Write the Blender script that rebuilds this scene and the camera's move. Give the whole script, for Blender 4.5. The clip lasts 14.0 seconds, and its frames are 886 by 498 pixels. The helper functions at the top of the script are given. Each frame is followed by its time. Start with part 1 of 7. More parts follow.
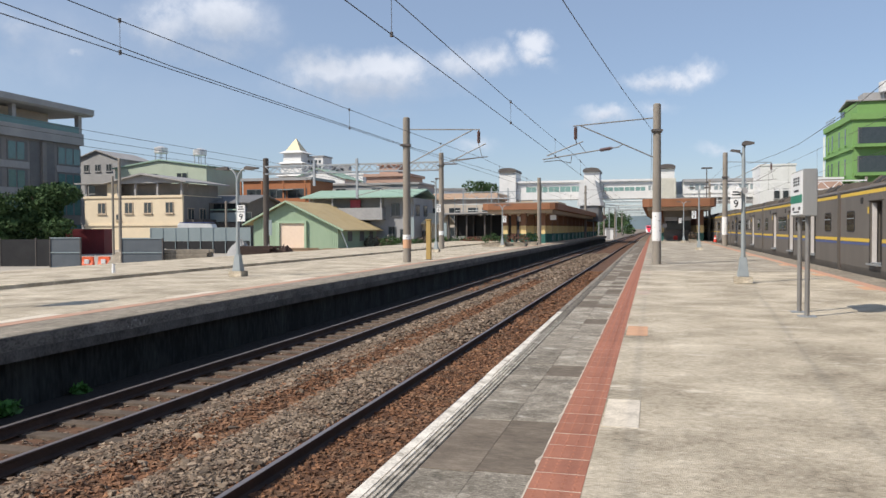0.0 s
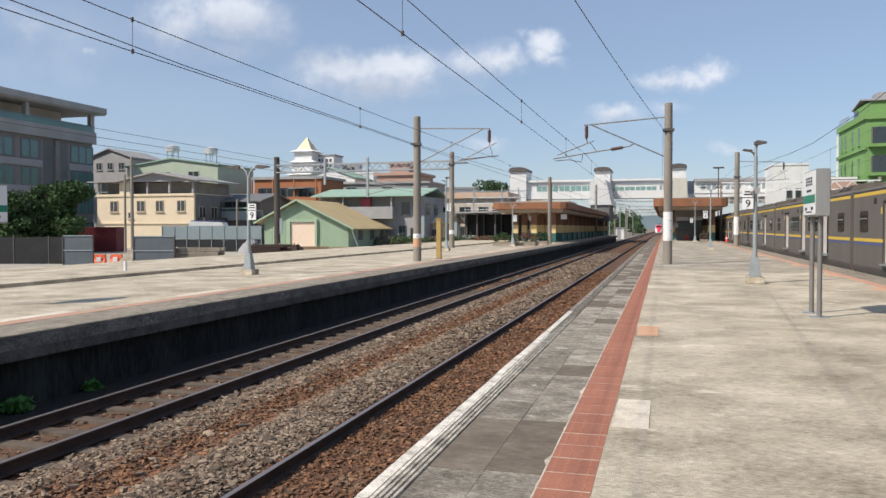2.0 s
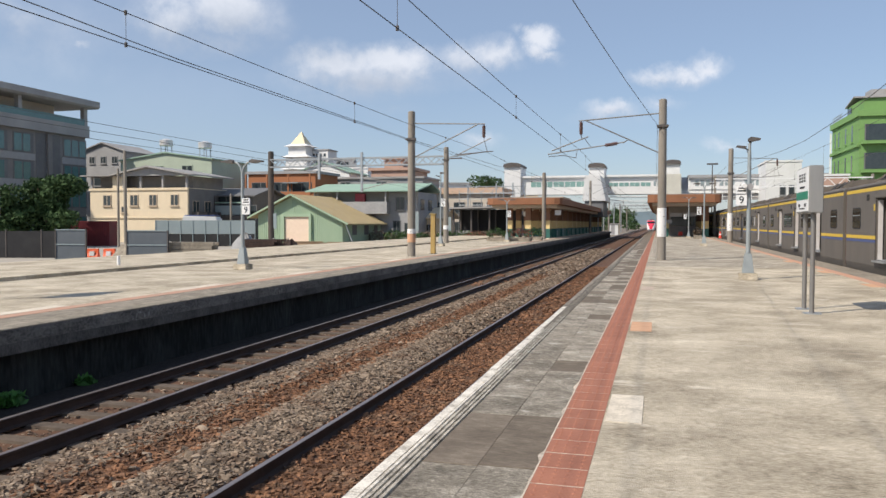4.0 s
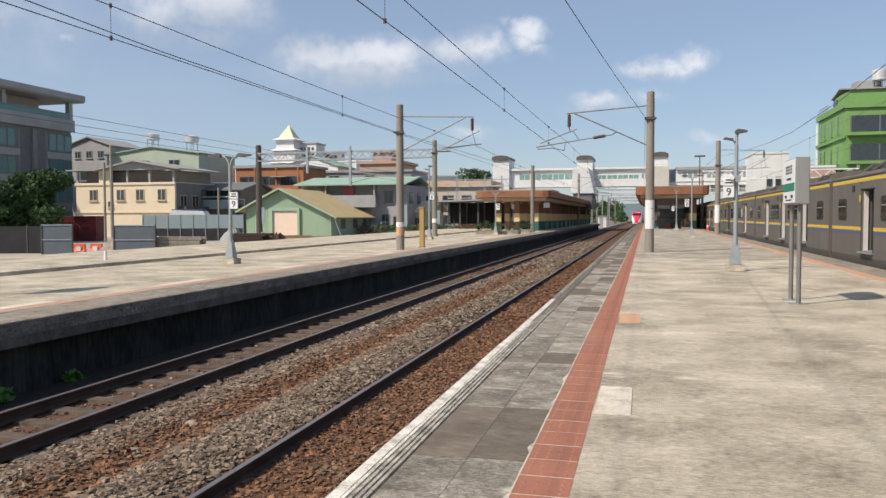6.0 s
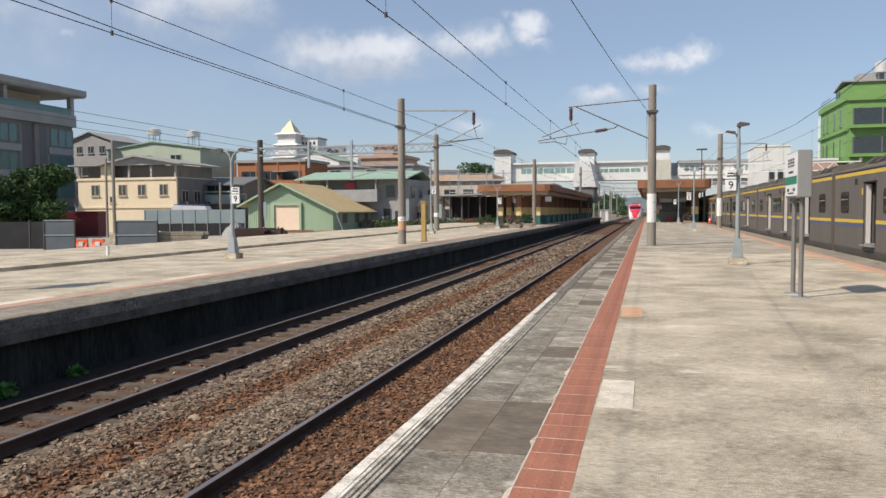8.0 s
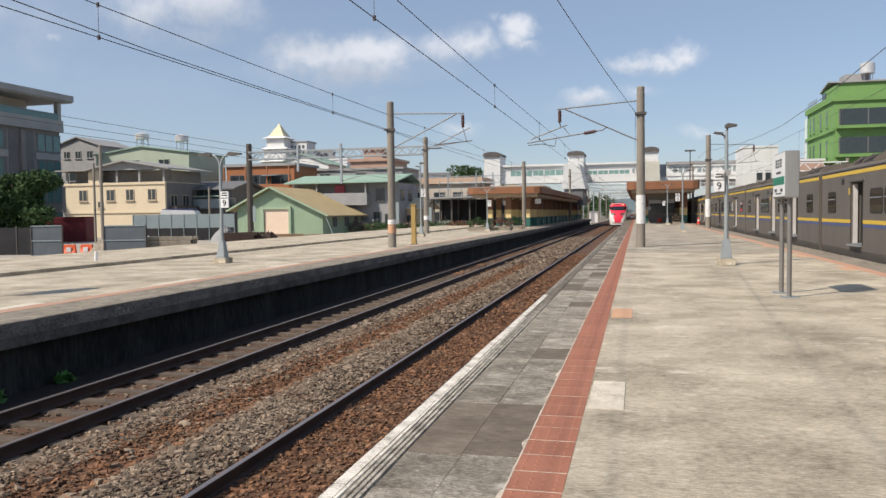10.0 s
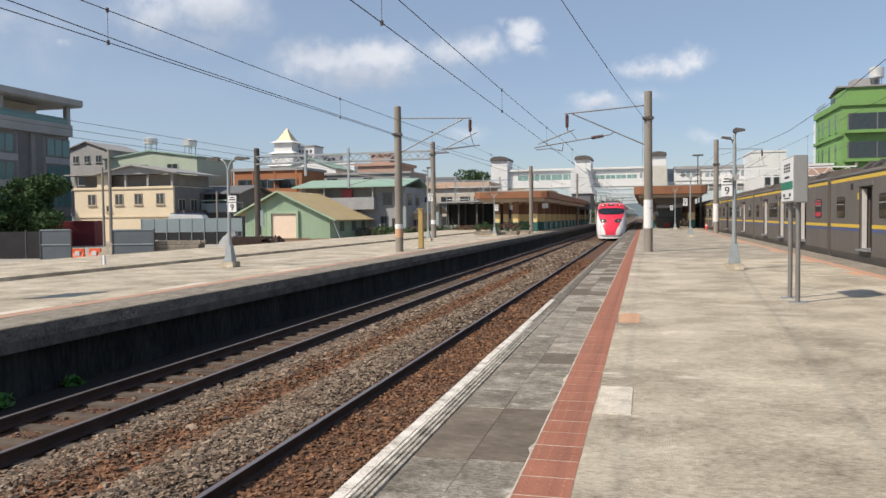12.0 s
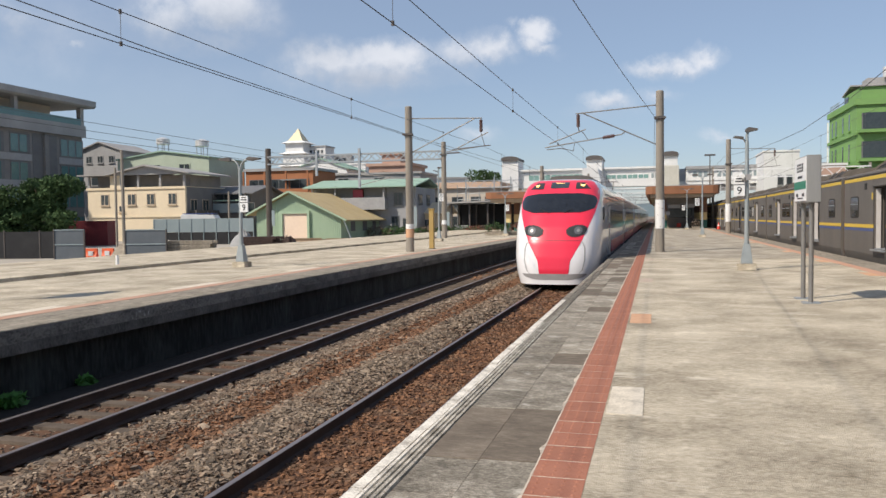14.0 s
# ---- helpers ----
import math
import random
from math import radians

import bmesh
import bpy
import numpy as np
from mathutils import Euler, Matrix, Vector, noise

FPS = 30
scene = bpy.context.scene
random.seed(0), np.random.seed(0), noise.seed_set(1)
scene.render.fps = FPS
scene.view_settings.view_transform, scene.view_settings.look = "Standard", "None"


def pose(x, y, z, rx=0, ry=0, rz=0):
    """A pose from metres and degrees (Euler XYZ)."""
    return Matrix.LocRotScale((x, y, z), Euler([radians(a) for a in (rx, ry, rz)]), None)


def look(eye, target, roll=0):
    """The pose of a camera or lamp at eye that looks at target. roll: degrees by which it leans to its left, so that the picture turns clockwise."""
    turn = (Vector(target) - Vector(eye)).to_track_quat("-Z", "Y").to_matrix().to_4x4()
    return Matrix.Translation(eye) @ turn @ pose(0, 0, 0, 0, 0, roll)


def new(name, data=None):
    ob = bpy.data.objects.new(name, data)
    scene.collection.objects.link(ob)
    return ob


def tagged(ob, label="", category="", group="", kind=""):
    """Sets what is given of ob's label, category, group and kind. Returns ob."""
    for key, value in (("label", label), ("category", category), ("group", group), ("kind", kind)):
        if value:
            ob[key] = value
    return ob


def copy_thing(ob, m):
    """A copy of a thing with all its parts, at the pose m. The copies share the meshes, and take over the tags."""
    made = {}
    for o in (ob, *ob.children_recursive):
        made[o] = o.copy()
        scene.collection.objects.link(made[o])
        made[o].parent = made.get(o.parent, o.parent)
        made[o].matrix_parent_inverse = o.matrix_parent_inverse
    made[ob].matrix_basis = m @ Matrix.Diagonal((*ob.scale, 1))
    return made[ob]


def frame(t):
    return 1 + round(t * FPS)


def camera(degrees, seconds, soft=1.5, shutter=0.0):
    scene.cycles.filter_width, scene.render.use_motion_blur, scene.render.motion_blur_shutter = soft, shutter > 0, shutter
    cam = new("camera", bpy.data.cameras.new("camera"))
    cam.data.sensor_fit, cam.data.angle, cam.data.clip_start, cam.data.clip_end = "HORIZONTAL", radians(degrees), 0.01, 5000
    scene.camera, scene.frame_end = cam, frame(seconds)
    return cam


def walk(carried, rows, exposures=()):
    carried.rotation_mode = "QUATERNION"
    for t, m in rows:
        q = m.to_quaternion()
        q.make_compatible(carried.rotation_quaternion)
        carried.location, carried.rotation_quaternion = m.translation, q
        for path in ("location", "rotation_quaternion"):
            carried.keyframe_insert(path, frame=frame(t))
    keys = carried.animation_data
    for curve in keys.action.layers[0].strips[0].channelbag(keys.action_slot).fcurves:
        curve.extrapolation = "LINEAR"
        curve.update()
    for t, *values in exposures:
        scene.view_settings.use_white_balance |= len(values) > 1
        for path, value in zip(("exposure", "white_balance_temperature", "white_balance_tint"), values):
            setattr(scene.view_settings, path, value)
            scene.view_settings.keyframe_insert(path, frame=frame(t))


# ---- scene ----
# ---------------------------------------------------------------- camera
EYE = Vector((0.0, 0.0, 1.44))
# seconds, degrees turned left of the track, degrees raised, degrees of roll
TURNS = [
    (0.0, 15.271, -1.486, 0.243),
    (0.5, 15.761, -1.551, 0.157),
    (1.0, 16.01, -1.541, 0.042),
    (1.5, 16.052, -1.563, 0.168),
    (2.0, 16.032, -1.558, 0.067),
    (2.5, 16.061, -1.478, -0.071),
    (3.0, 16.039, -1.521, -0.299),
    (5.5, 14.875, -2.544, 0.268),
    (6.0, 14.775, -2.416, 0.158),
    (6.5, 14.823, -2.384, 0.247),
    (7.0, 14.88, -2.418, 0.314),
    (7.5, 14.895, -2.581, 0.373),
    (8.0, 14.916, -2.848, 0.336),
    (10.5, 14.08, -2.625, 0.778),
    (11.0, 14.097, -2.647, 0.724),
    (11.5, 14.355, -2.504, 0.669),
    (12.0, 14.702, -2.309, 0.681),
    (12.5, 15.009, -2.225, 0.759),
    (13.0, 15.203, -2.297, 0.729),
    (13.5, 15.331, -2.323, 0.698),
    (14.0, 15.508, -2.294, 0.688),
]


def carried_pose(yaw, tilt, roll):
    return (Matrix.Translation(EYE) @ Matrix.Rotation(radians(yaw), 4, "Z")
            @ Matrix.Rotation(radians(90 + tilt), 4, "X") @ Matrix.Rotation(radians(-roll), 4, "Z"))


cam = camera(59.92, 14.0, soft=1.5)
walk(cam, [(t, carried_pose(a, b, c)) for t, a, b, c in TURNS],
     exposures=[(0, 0.06, 6330, 10), (3, 0.06, 6330, 10), (5.5, 0.03, 6500, 10), (14, 0.0, 6500, 10)])

# ---------------------------------------------------------------- light
SUN_ELEV, SUN_AZ = radians(45.5), math.atan2(-0.72, -0.70)      # towards the sun
sun_dir = Vector((math.cos(SUN_ELEV) * math.cos(SUN_AZ), math.cos(SUN_ELEV) * math.sin(SUN_AZ), math.sin(SUN_ELEV)))
sun = new("sun", bpy.data.lights.new("sun", "SUN"))
sun.data.energy, sun.data.angle, sun.data.color = 4.95, radians(0.9), (1.0, 0.905, 0.78)
sun.matrix_world = look((0, 0, 60), tuple(Vector((0, 0, 60)) - sun_dir))


def ray_of(px, py):
    """The way of a point of the first picture's plane (x to the right, y down, in thousandths of the lens)."""
    m = carried_pose(*TURNS[-1][1:]).to_3x3()
    return (m @ Vector((px, -py, -1))).normalized()


def build_world():
    world = bpy.data.worlds.new("sky")
    scene.world = world
    world.use_nodes = True
    nt = world.node_tree
    nt.nodes.clear()
    N, L = nt.nodes.new, nt.links.new
    sky = N("ShaderNodeTexSky")
    sky.sky_type, sky.sun_disc = "NISHITA", False
    sky.sun_elevation, sky.sun_rotation = SUN_ELEV, math.pi / 2 - SUN_AZ
    sky.air_density, sky.dust_density, sky.ozone_density = 1.0, 0.6, 2.5
    tc = N("ShaderNodeTexCoord")
    warp = N("ShaderNodeTexNoise")
    warp.inputs["Scale"].default_value, warp.inputs["Detail"].default_value = 17, 10
    warp.inputs["Roughness"].default_value = 0.62
    L(tc.outputs["Generated"], warp.inputs["Vector"])
    # clouds: way (x, y), half width, half height, strength
    clouds = [(590, 105, 75, 26, 1.15), (690, 100, 60, 24, 1.2), (735, 118, 24, 18, 0.8), (540, 125, 40, 20, 0.75), (630, 130, 120, 30, 0.85), (610, 160, 110, 22, 0.55), (680, 185, 60, 16, 0.42),
              (300, 25, 60, 38, 0.95), (385, 15, 75, 36, 0.95), (440, 45, 55, 34, 0.7), (350, 70, 110, 24, 0.62), (470, 78, 45, 18, 0.45),
              (865, 85, 38, 22, 1.05), (815, 98, 45, 24, 0.85), (800, 128, 60, 20, 0.5), (905, 108, 24, 10, 0.4),
              (950, 56, 22, 17, 1.0), (942, 78, 18, 16, 0.8), (962, 88, 18, 10, 0.6), (908, 42, 14, 9, 0.45), (980, 95, 22, 8, 0.3),
              (1160, 122, 38, 12, 0.95), (1205, 118, 40, 14, 1.0), (1248, 106, 26, 14, 1.1), (1075, 182, 36, 13, 1.0), (1060, 198, 60, 14, 0.45),
              (1165, 166, 32, 9, 0.65), (1110, 190, 50, 14, 0.35), (1285, 240, 36, 8, 0.6), (10, 40, 60, 38, 0.6), (30, 75, 70, 18, 0.45), (134, 77, 17, 9, 0.65),
              (845, 236, 36, 14, 0.55), (490, 165, 40, 12, 0.3),
              (1320, 60, 200, 24, 0.10), (250, 20, 160, 80, 0.24), (300, 150, 480, 170, 0.30), (900, 180, 260, 80, 0.2), (60, 70, 240, 110, 0.42)]
    # grey undersides: the same measures
    bellies = [(600, 134, 60, 14, 0.8), (650, 142, 130, 20, 1.1), (660, 168, 120, 26, 1.3), (400, 42, 70, 22, 1.0), (390, 74, 150, 30, 1.3), (840, 118, 70, 14, 0.8), (800, 132, 60, 16, 0.8), (952, 94, 30, 10, 0.5),
               (1190, 134, 70, 7, 0.6), (1075, 204, 70, 14, 0.9), (14, 58, 60, 30, 0.9), (300, 62, 60, 20, 0.5)]
    way = tc.outputs["Generated"]
    for scale, amount in ((16.0, 0.03), (60.0, 0.02)):
        nz3 = N("ShaderNodeTexNoise")
        nz3.inputs["Scale"].default_value, nz3.inputs["Detail"].default_value, nz3.inputs["Roughness"].default_value = scale, 6, 0.6
        L(tc.outputs["Generated"], nz3.inputs["Vector"])
        mid = N("ShaderNodeVectorMath")
        mid.operation = "SUBTRACT"
        L(nz3.outputs["Color"], mid.inputs[0])
        mid.inputs[1].default_value = (0.5, 0.5, 0.5)
        swirl = N("ShaderNodeVectorMath")
        swirl.operation = "MULTIPLY_ADD"
        L(mid.outputs[0], swirl.inputs[0])
        swirl.inputs[1].default_value = (amount, amount, amount)
        L(way, swirl.inputs[2])
        way = swirl.outputs[0]

    def blobs(spots):
        total = None
        for cx, cy, w, h, s in spots:
            c = ray_of((cx - 784) / 1360, (cy - 441) / 1360)
            right = ray_of((cx + 10 - 784) / 1360, (cy - 441) / 1360) - c
            right.normalize()
            up = right.cross(c).normalized()
            sub = N("ShaderNodeVectorMath")
            sub.operation = "SUBTRACT"
            L(way, sub.inputs[0])
            sub.inputs[1].default_value = c
            ds = []
            for axis, size in ((right, w), (up, h)):
                dot = N("ShaderNodeVectorMath")
                dot.operation = "DOT_PRODUCT"
                L(sub.outputs[0], dot.inputs[0])
                dot.inputs[1].default_value = axis * (1360 / (1.36 * size))
                ds.append(dot)
            comb = N("ShaderNodeCombineXYZ")
            L(ds[0].outputs["Value"], comb.inputs[0])
            L(ds[1].outputs["Value"], comb.inputs[1])
            ln = N("ShaderNodeVectorMath")
            ln.operation = "LENGTH"
            L(comb.outputs[0], ln.inputs[0])
            mr = N("ShaderNodeMapRange")
            mr.inputs["From Min"].default_value, mr.inputs["From Max"].default_value = 1.5, 0.1
            mr.inputs["To Min"].default_value, mr.inputs["To Max"].default_value = 0, s
            L(ln.outputs["Value"], mr.inputs["Value"])
            if total is None:
                total = mr.outputs[0]
            else:
                mx = N("ShaderNodeMath")
                mx.operation = "MAXIMUM"
                L(total, mx.inputs[0])
                L(mr.outputs[0], mx.inputs[1])
                total = mx.outputs[0]
        return total

    total, belly = blobs(clouds), blobs(bellies)
    # ragged edges: blob + noise
    nz = N("ShaderNodeMath")
    nz.operation = "MULTIPLY_ADD"
    L(warp.outputs["Fac"], nz.inputs[0])
    nz.inputs[1].default_value, nz.inputs[2].default_value = 1.6, -0.82
    add = N("ShaderNodeMath")
    add.operation = "ADD"
    L(total, add.inputs[0])
    gate = N("ShaderNodeMath")
    gate.operation = "MULTIPLY"
    L(nz.outputs[0], gate.inputs[0])
    gate2 = N("ShaderNodeMapRange")
    gate2.inputs["From Min"].default_value, gate2.inputs["From Max"].default_value = 0.28, 0.62
    L(total, gate2.inputs["Value"])
    L(gate2.outputs[0], gate.inputs[1])
    L(gate.outputs[0], add.inputs[1])
    cov = N("ShaderNodeMapRange")
    cov.interpolation_type = "SMOOTHSTEP"
    cov.inputs["From Min"].default_value, cov.inputs["From Max"].default_value = 0.14, 1.05
    L(add.outputs[0], cov.inputs["Value"])
    hz = N("ShaderNodeSeparateXYZ")
    L(tc.outputs["Generated"], hz.inputs[0])
    haze = N("ShaderNodeMapRange")
    haze.inputs["From Min"].default_value, haze.inputs["From Max"].default_value = 0.0, 0.30
    haze.inputs["To Min"].default_value, haze.inputs["To Max"].default_value = 0.30, 0.34
    L(hz.outputs["Z"], haze.inputs["Value"])
    hmix = N("ShaderNodeMix")
    hmix.data_type = "RGBA"
    L(haze.outputs[0], hmix.inputs["Factor"])
    L(sky.outputs[0], hmix.inputs["A"])
    hmix.inputs["B"].default_value = (5.2, 6.2, 7.7, 1)
    shade = N("ShaderNodeTexNoise")
    shade.inputs["Scale"].default_value, shade.inputs["Detail"].default_value = 9, 4
    L(tc.outputs["Generated"], shade.inputs["Vector"])
    ramp = N("ShaderNodeMix")
    ramp.data_type = "RGBA"
    L(shade.outputs["Fac"], ramp.inputs["Factor"])
    ramp.inputs["A"].default_value, ramp.inputs["B"].default_value = (6.7, 7.1, 7.7, 1), (8.5, 8.75, 9.1, 1)
    under = N("ShaderNodeMix")
    under.data_type = "RGBA"
    under.clamp_factor = True
    L(belly, under.inputs["Factor"])
    L(ramp.outputs["Result"], under.inputs["A"])
    under.inputs["B"].default_value = (4.9, 5.5, 6.35, 1)
    cmix = N("ShaderNodeMix")
    cmix.data_type = "RGBA"
    L(cov.outputs[0], cmix.inputs["Factor"])
    L(hmix.outputs["Result"], cmix.inputs["A"])
    L(under.outputs["Result"], cmix.inputs["B"])
    tint = N("ShaderNodeVectorMath")
    tint.operation = "MULTIPLY"
    L(cmix.outputs["Result"], tint.inputs[0])
    tint.inputs[1].default_value = (1.0, 1.0, 1.03)
    bg = N("ShaderNodeBackground")
    bg.inputs["Strength"].default_value = 0.1
    L(tint.outputs[0], bg.inputs["Color"])
    out = N("ShaderNodeOutputWorld")
    L(bg.outputs[0], out.inputs[0])


build_world()


# ---------------------------------------------------------------- materials
def mat(name, a, b=None, rough=0.8, metal=0.0, scale=3.0, fine=40.0, bump=0.15, streak=None, spec=0.4, vary=0.0, grime=None, lo=0.52, hi=0.98, detail=6, rugged=0.6, grain=0.5, cover=1.0):
    """Two tones mixed by noise at two scales, a bump, an optional random tone a piece and an optional third tone in blotches."""
    m = bpy.data.materials.new(name)
    m.use_nodes = True
    nt = m.node_tree
    N, L = nt.nodes.new, nt.links.new
    p = nt.nodes["Principled BSDF"]
    p.inputs["Roughness"].default_value, p.inputs["Metallic"].default_value = rough, metal
    p.inputs["Specular IOR Level"].default_value = spec
    b = b or tuple(c * 0.8 for c in a)
    tc = N("ShaderNodeTexCoord")
    vec = tc.outputs["Object"]
    if streak:
        mp = N("ShaderNodeMapping")
        mp.inputs["Scale"].default_value = streak
        L(vec, mp.inputs["Vector"])
        vec = mp.outputs[0]
    if vary:
        own = N("ShaderNodeObjectInfo")
        far = N("ShaderNodeMath")
        far.operation = "MULTIPLY"
        L(own.outputs["Random"], far.inputs[0])
        far.inputs[1].default_value = 37.0
        shift = N("ShaderNodeVectorMath")
        L(vec, shift.inputs[0])
        L(far.outputs[0], shift.inputs[1])
        vec = shift.outputs[0]
    n1 = N("ShaderNodeTexNoise")
    n1.inputs["Scale"].default_value, n1.inputs["Detail"].default_value = scale, detail
    n1.inputs["Roughness"].default_value = rugged
    n2 = N("ShaderNodeTexNoise")
    n2.inputs["Scale"].default_value, n2.inputs["Detail"].default_value = fine, 4
    L(vec, n1.inputs["Vector"])
    L(vec, n2.inputs["Vector"])
    sc = N("ShaderNodeMath")
    sc.operation = "MULTIPLY_ADD"
    L(n2.outputs["Fac"], sc.inputs[0])
    sc.inputs[1].default_value = grain
    L(n1.outputs["Fac"], sc.inputs[2])
    mr = N("ShaderNodeMapRange")
    mr.inputs["From Min"].default_value, mr.inputs["From Max"].default_value = lo, hi
    L(sc.outputs[0], mr.inputs["Value"])
    mix = N("ShaderNodeMix")
    mix.data_type = "RGBA"
    L(mr.outputs[0], mix.inputs["Factor"])
    mix.inputs["A"].default_value, mix.inputs["B"].default_value = (*a, 1), (*b, 1)
    col = mix.outputs["Result"]
    if grime:
        n3 = N("ShaderNodeTexNoise")
        n3.inputs["Scale"].default_value, n3.inputs["Detail"].default_value = scale * 0.35, 8
        n3.inputs["Roughness"].default_value = 0.7
        L(vec, n3.inputs["Vector"])
        g = N("ShaderNodeMapRange")
        g.inputs["From Min"].default_value, g.inputs["From Max"].default_value = 0.5, 0.72
        g.inputs["To Max"].default_value = cover
        L(n3.outputs["Fac"], g.inputs["Value"])
        gm = N("ShaderNodeMix")
        gm.data_type = "RGBA"
        L(g.outputs[0], gm.inputs["Factor"])
        L(col, gm.inputs["A"])
        gm.inputs["B"].default_value = (*grime, 1)
        col = gm.outputs["Result"]
    if vary:
        oi = N("ShaderNodeObjectInfo")
        geo = N("ShaderNodeNewGeometry")
        ad = N("ShaderNodeMath")
        ad.operation = "ADD"
        L(oi.outputs["Random"], ad.inputs[0])
        L(geo.outputs["Random Per Island"], ad.inputs[1])
        fr = N("ShaderNodeMath")
        fr.operation = "FRACT"
        L(ad.outputs[0], fr.inputs[0])
        vr = N("ShaderNodeMapRange")
        vr.inputs["To Min"].default_value, vr.inputs["To Max"].default_value = 1 - vary, 1 + vary
        L(fr.outputs[0], vr.inputs["Value"])
        hv = N("ShaderNodeHueSaturation")
        L(vr.outputs[0], hv.inputs["Value"])
        L(col, hv.inputs["Color"])
        col = hv.outputs["Color"]
    L(col, p.inputs["Base Color"])
    if bump:
        bp = N("ShaderNodeBump")
        bp.inputs["Strength"].default_value, bp.inputs["Distance"].default_value = bump, 0.02
        L(sc.outputs[0], bp.inputs["Height"])
        L(bp.outputs[0], p.inputs["Normal"])
    return m


def glow(name, colour, strength):
    m = bpy.data.materials.new(name)
    m.use_nodes = True
    p = m.node_tree.nodes["Principled BSDF"]
    p.inputs["Base Color"].default_value = (*colour, 1)
    p.inputs["Emission Color"].default_value = (*colour, 1)
    p.inputs["Emission Strength"].default_value = strength
    return m


def concrete(name, tones, broom=(1, 1, 1), stain=0.55, patch=3.2, grain=26.0, speck=150.0, bump=0.5, weights=(0.75, 0.85, 0.7, 0.45), spread=0.30, vary=0.0, rough=0.92, scuff=None):
    """Weathered concrete: four scales of noise (stains, patches, a broomed grain, sand) added up and laid over three tones, pale scuffs on top."""
    m = bpy.data.materials.new(name)
    m.use_nodes = True
    nt = m.node_tree
    N, L = nt.nodes.new, nt.links.new
    p = nt.nodes["Principled BSDF"]
    p.inputs["Roughness"].default_value, p.inputs["Specular IOR Level"].default_value = rough, 0.3
    vec = N("ShaderNodeTexCoord").outputs["Object"]
    own = N("ShaderNodeObjectInfo")
    if vary:
        far = N("ShaderNodeMath")
        far.operation = "MULTIPLY"
        L(own.outputs["Random"], far.inputs[0])
        far.inputs[1].default_value = 41.0
        shift = N("ShaderNodeVectorMath")
        L(vec, shift.inputs[0])
        L(far.outputs[0], shift.inputs[1])
        vec = shift.outputs[0]
    mp = N("ShaderNodeMapping")
    mp.inputs["Scale"].default_value = broom
    L(vec, mp.inputs["Vector"])

    fine = N("ShaderNodeMapping")
    fine.inputs["Scale"].default_value = tuple(0.5 * b if b < 1 else b for b in broom)
    L(vec, fine.inputs["Vector"])

    def layer(v, scale, detail, rugged):
        n = N("ShaderNodeTexNoise")
        n.inputs["Scale"].default_value, n.inputs["Detail"].default_value, n.inputs["Roughness"].default_value = scale, detail, rugged
        L(v, n.inputs["Vector"])
        return n.outputs["Fac"]
    total = None
    height = None
    for fac, w in zip((layer(vec, stain, 7, 0.62), layer(mp.outputs[0], patch, 13, 0.86), layer(fine.outputs[0], grain, 6, 0.72), layer(vec, speck, 3, 0.6)), weights):
        ma = N("ShaderNodeMath")
        ma.operation = "MULTIPLY_ADD"
        L(fac, ma.inputs[0])
        ma.inputs[1].default_value = w
        if total is None:
            ma.inputs[2].default_value = 0.0
        else:
            L(total, ma.inputs[2])
        total = ma.outputs[0]
    half = sum(weights) / 2
    mr = N("ShaderNodeMapRange")
    mr.inputs["From Min"].default_value, mr.inputs["From Max"].default_value = half - spread, half + spread
    L(total, mr.inputs["Value"])
    cr = N("ShaderNodeValToRGB")
    cr.color_ramp.elements[0].color, cr.color_ramp.elements[1].color = (*tones[0], 1), (*tones[2], 1)
    cr.color_ramp.elements.new(0.5).color = (*tones[1], 1)
    L(mr.outputs[0], cr.inputs["Fac"])
    col = cr.outputs["Color"]
    if scuff:
        sn = N("ShaderNodeMapRange")
        sn.inputs["From Min"].default_value, sn.inputs["From Max"].default_value = 0.57, 0.66
        sn.inputs["To Max"].default_value = 0.8
        L(layer(mp.outputs[0], scuff[3], 9, 0.75), sn.inputs["Value"])
        mx = N("ShaderNodeMix")
        mx.data_type = "RGBA"
        L(sn.outputs[0], mx.inputs["Factor"])
        L(col, mx.inputs["A"])
        mx.inputs["B"].default_value = (*scuff[:3], 1)
        col = mx.outputs["Result"]
    if vary:
        vr = N("ShaderNodeMapRange")
        vr.inputs["To Min"].default_value, vr.inputs["To Max"].default_value = 1 - vary, 1 + vary
        L(own.outputs["Random"], vr.inputs["Value"])
        hv = N("ShaderNodeHueSaturation")
        L(vr.outputs[0], hv.inputs["Value"])
        L(col, hv.inputs["Color"])
        col = hv.outputs["Color"]
    L(col, p.inputs["Base Color"])
    bp = N("ShaderNodeBump")
    bp.inputs["Strength"].default_value, bp.inputs["Distance"].default_value = bump, 0.012
    L(total, bp.inputs["Height"])
    L(bp.outputs[0], p.inputs["Normal"])
    return m


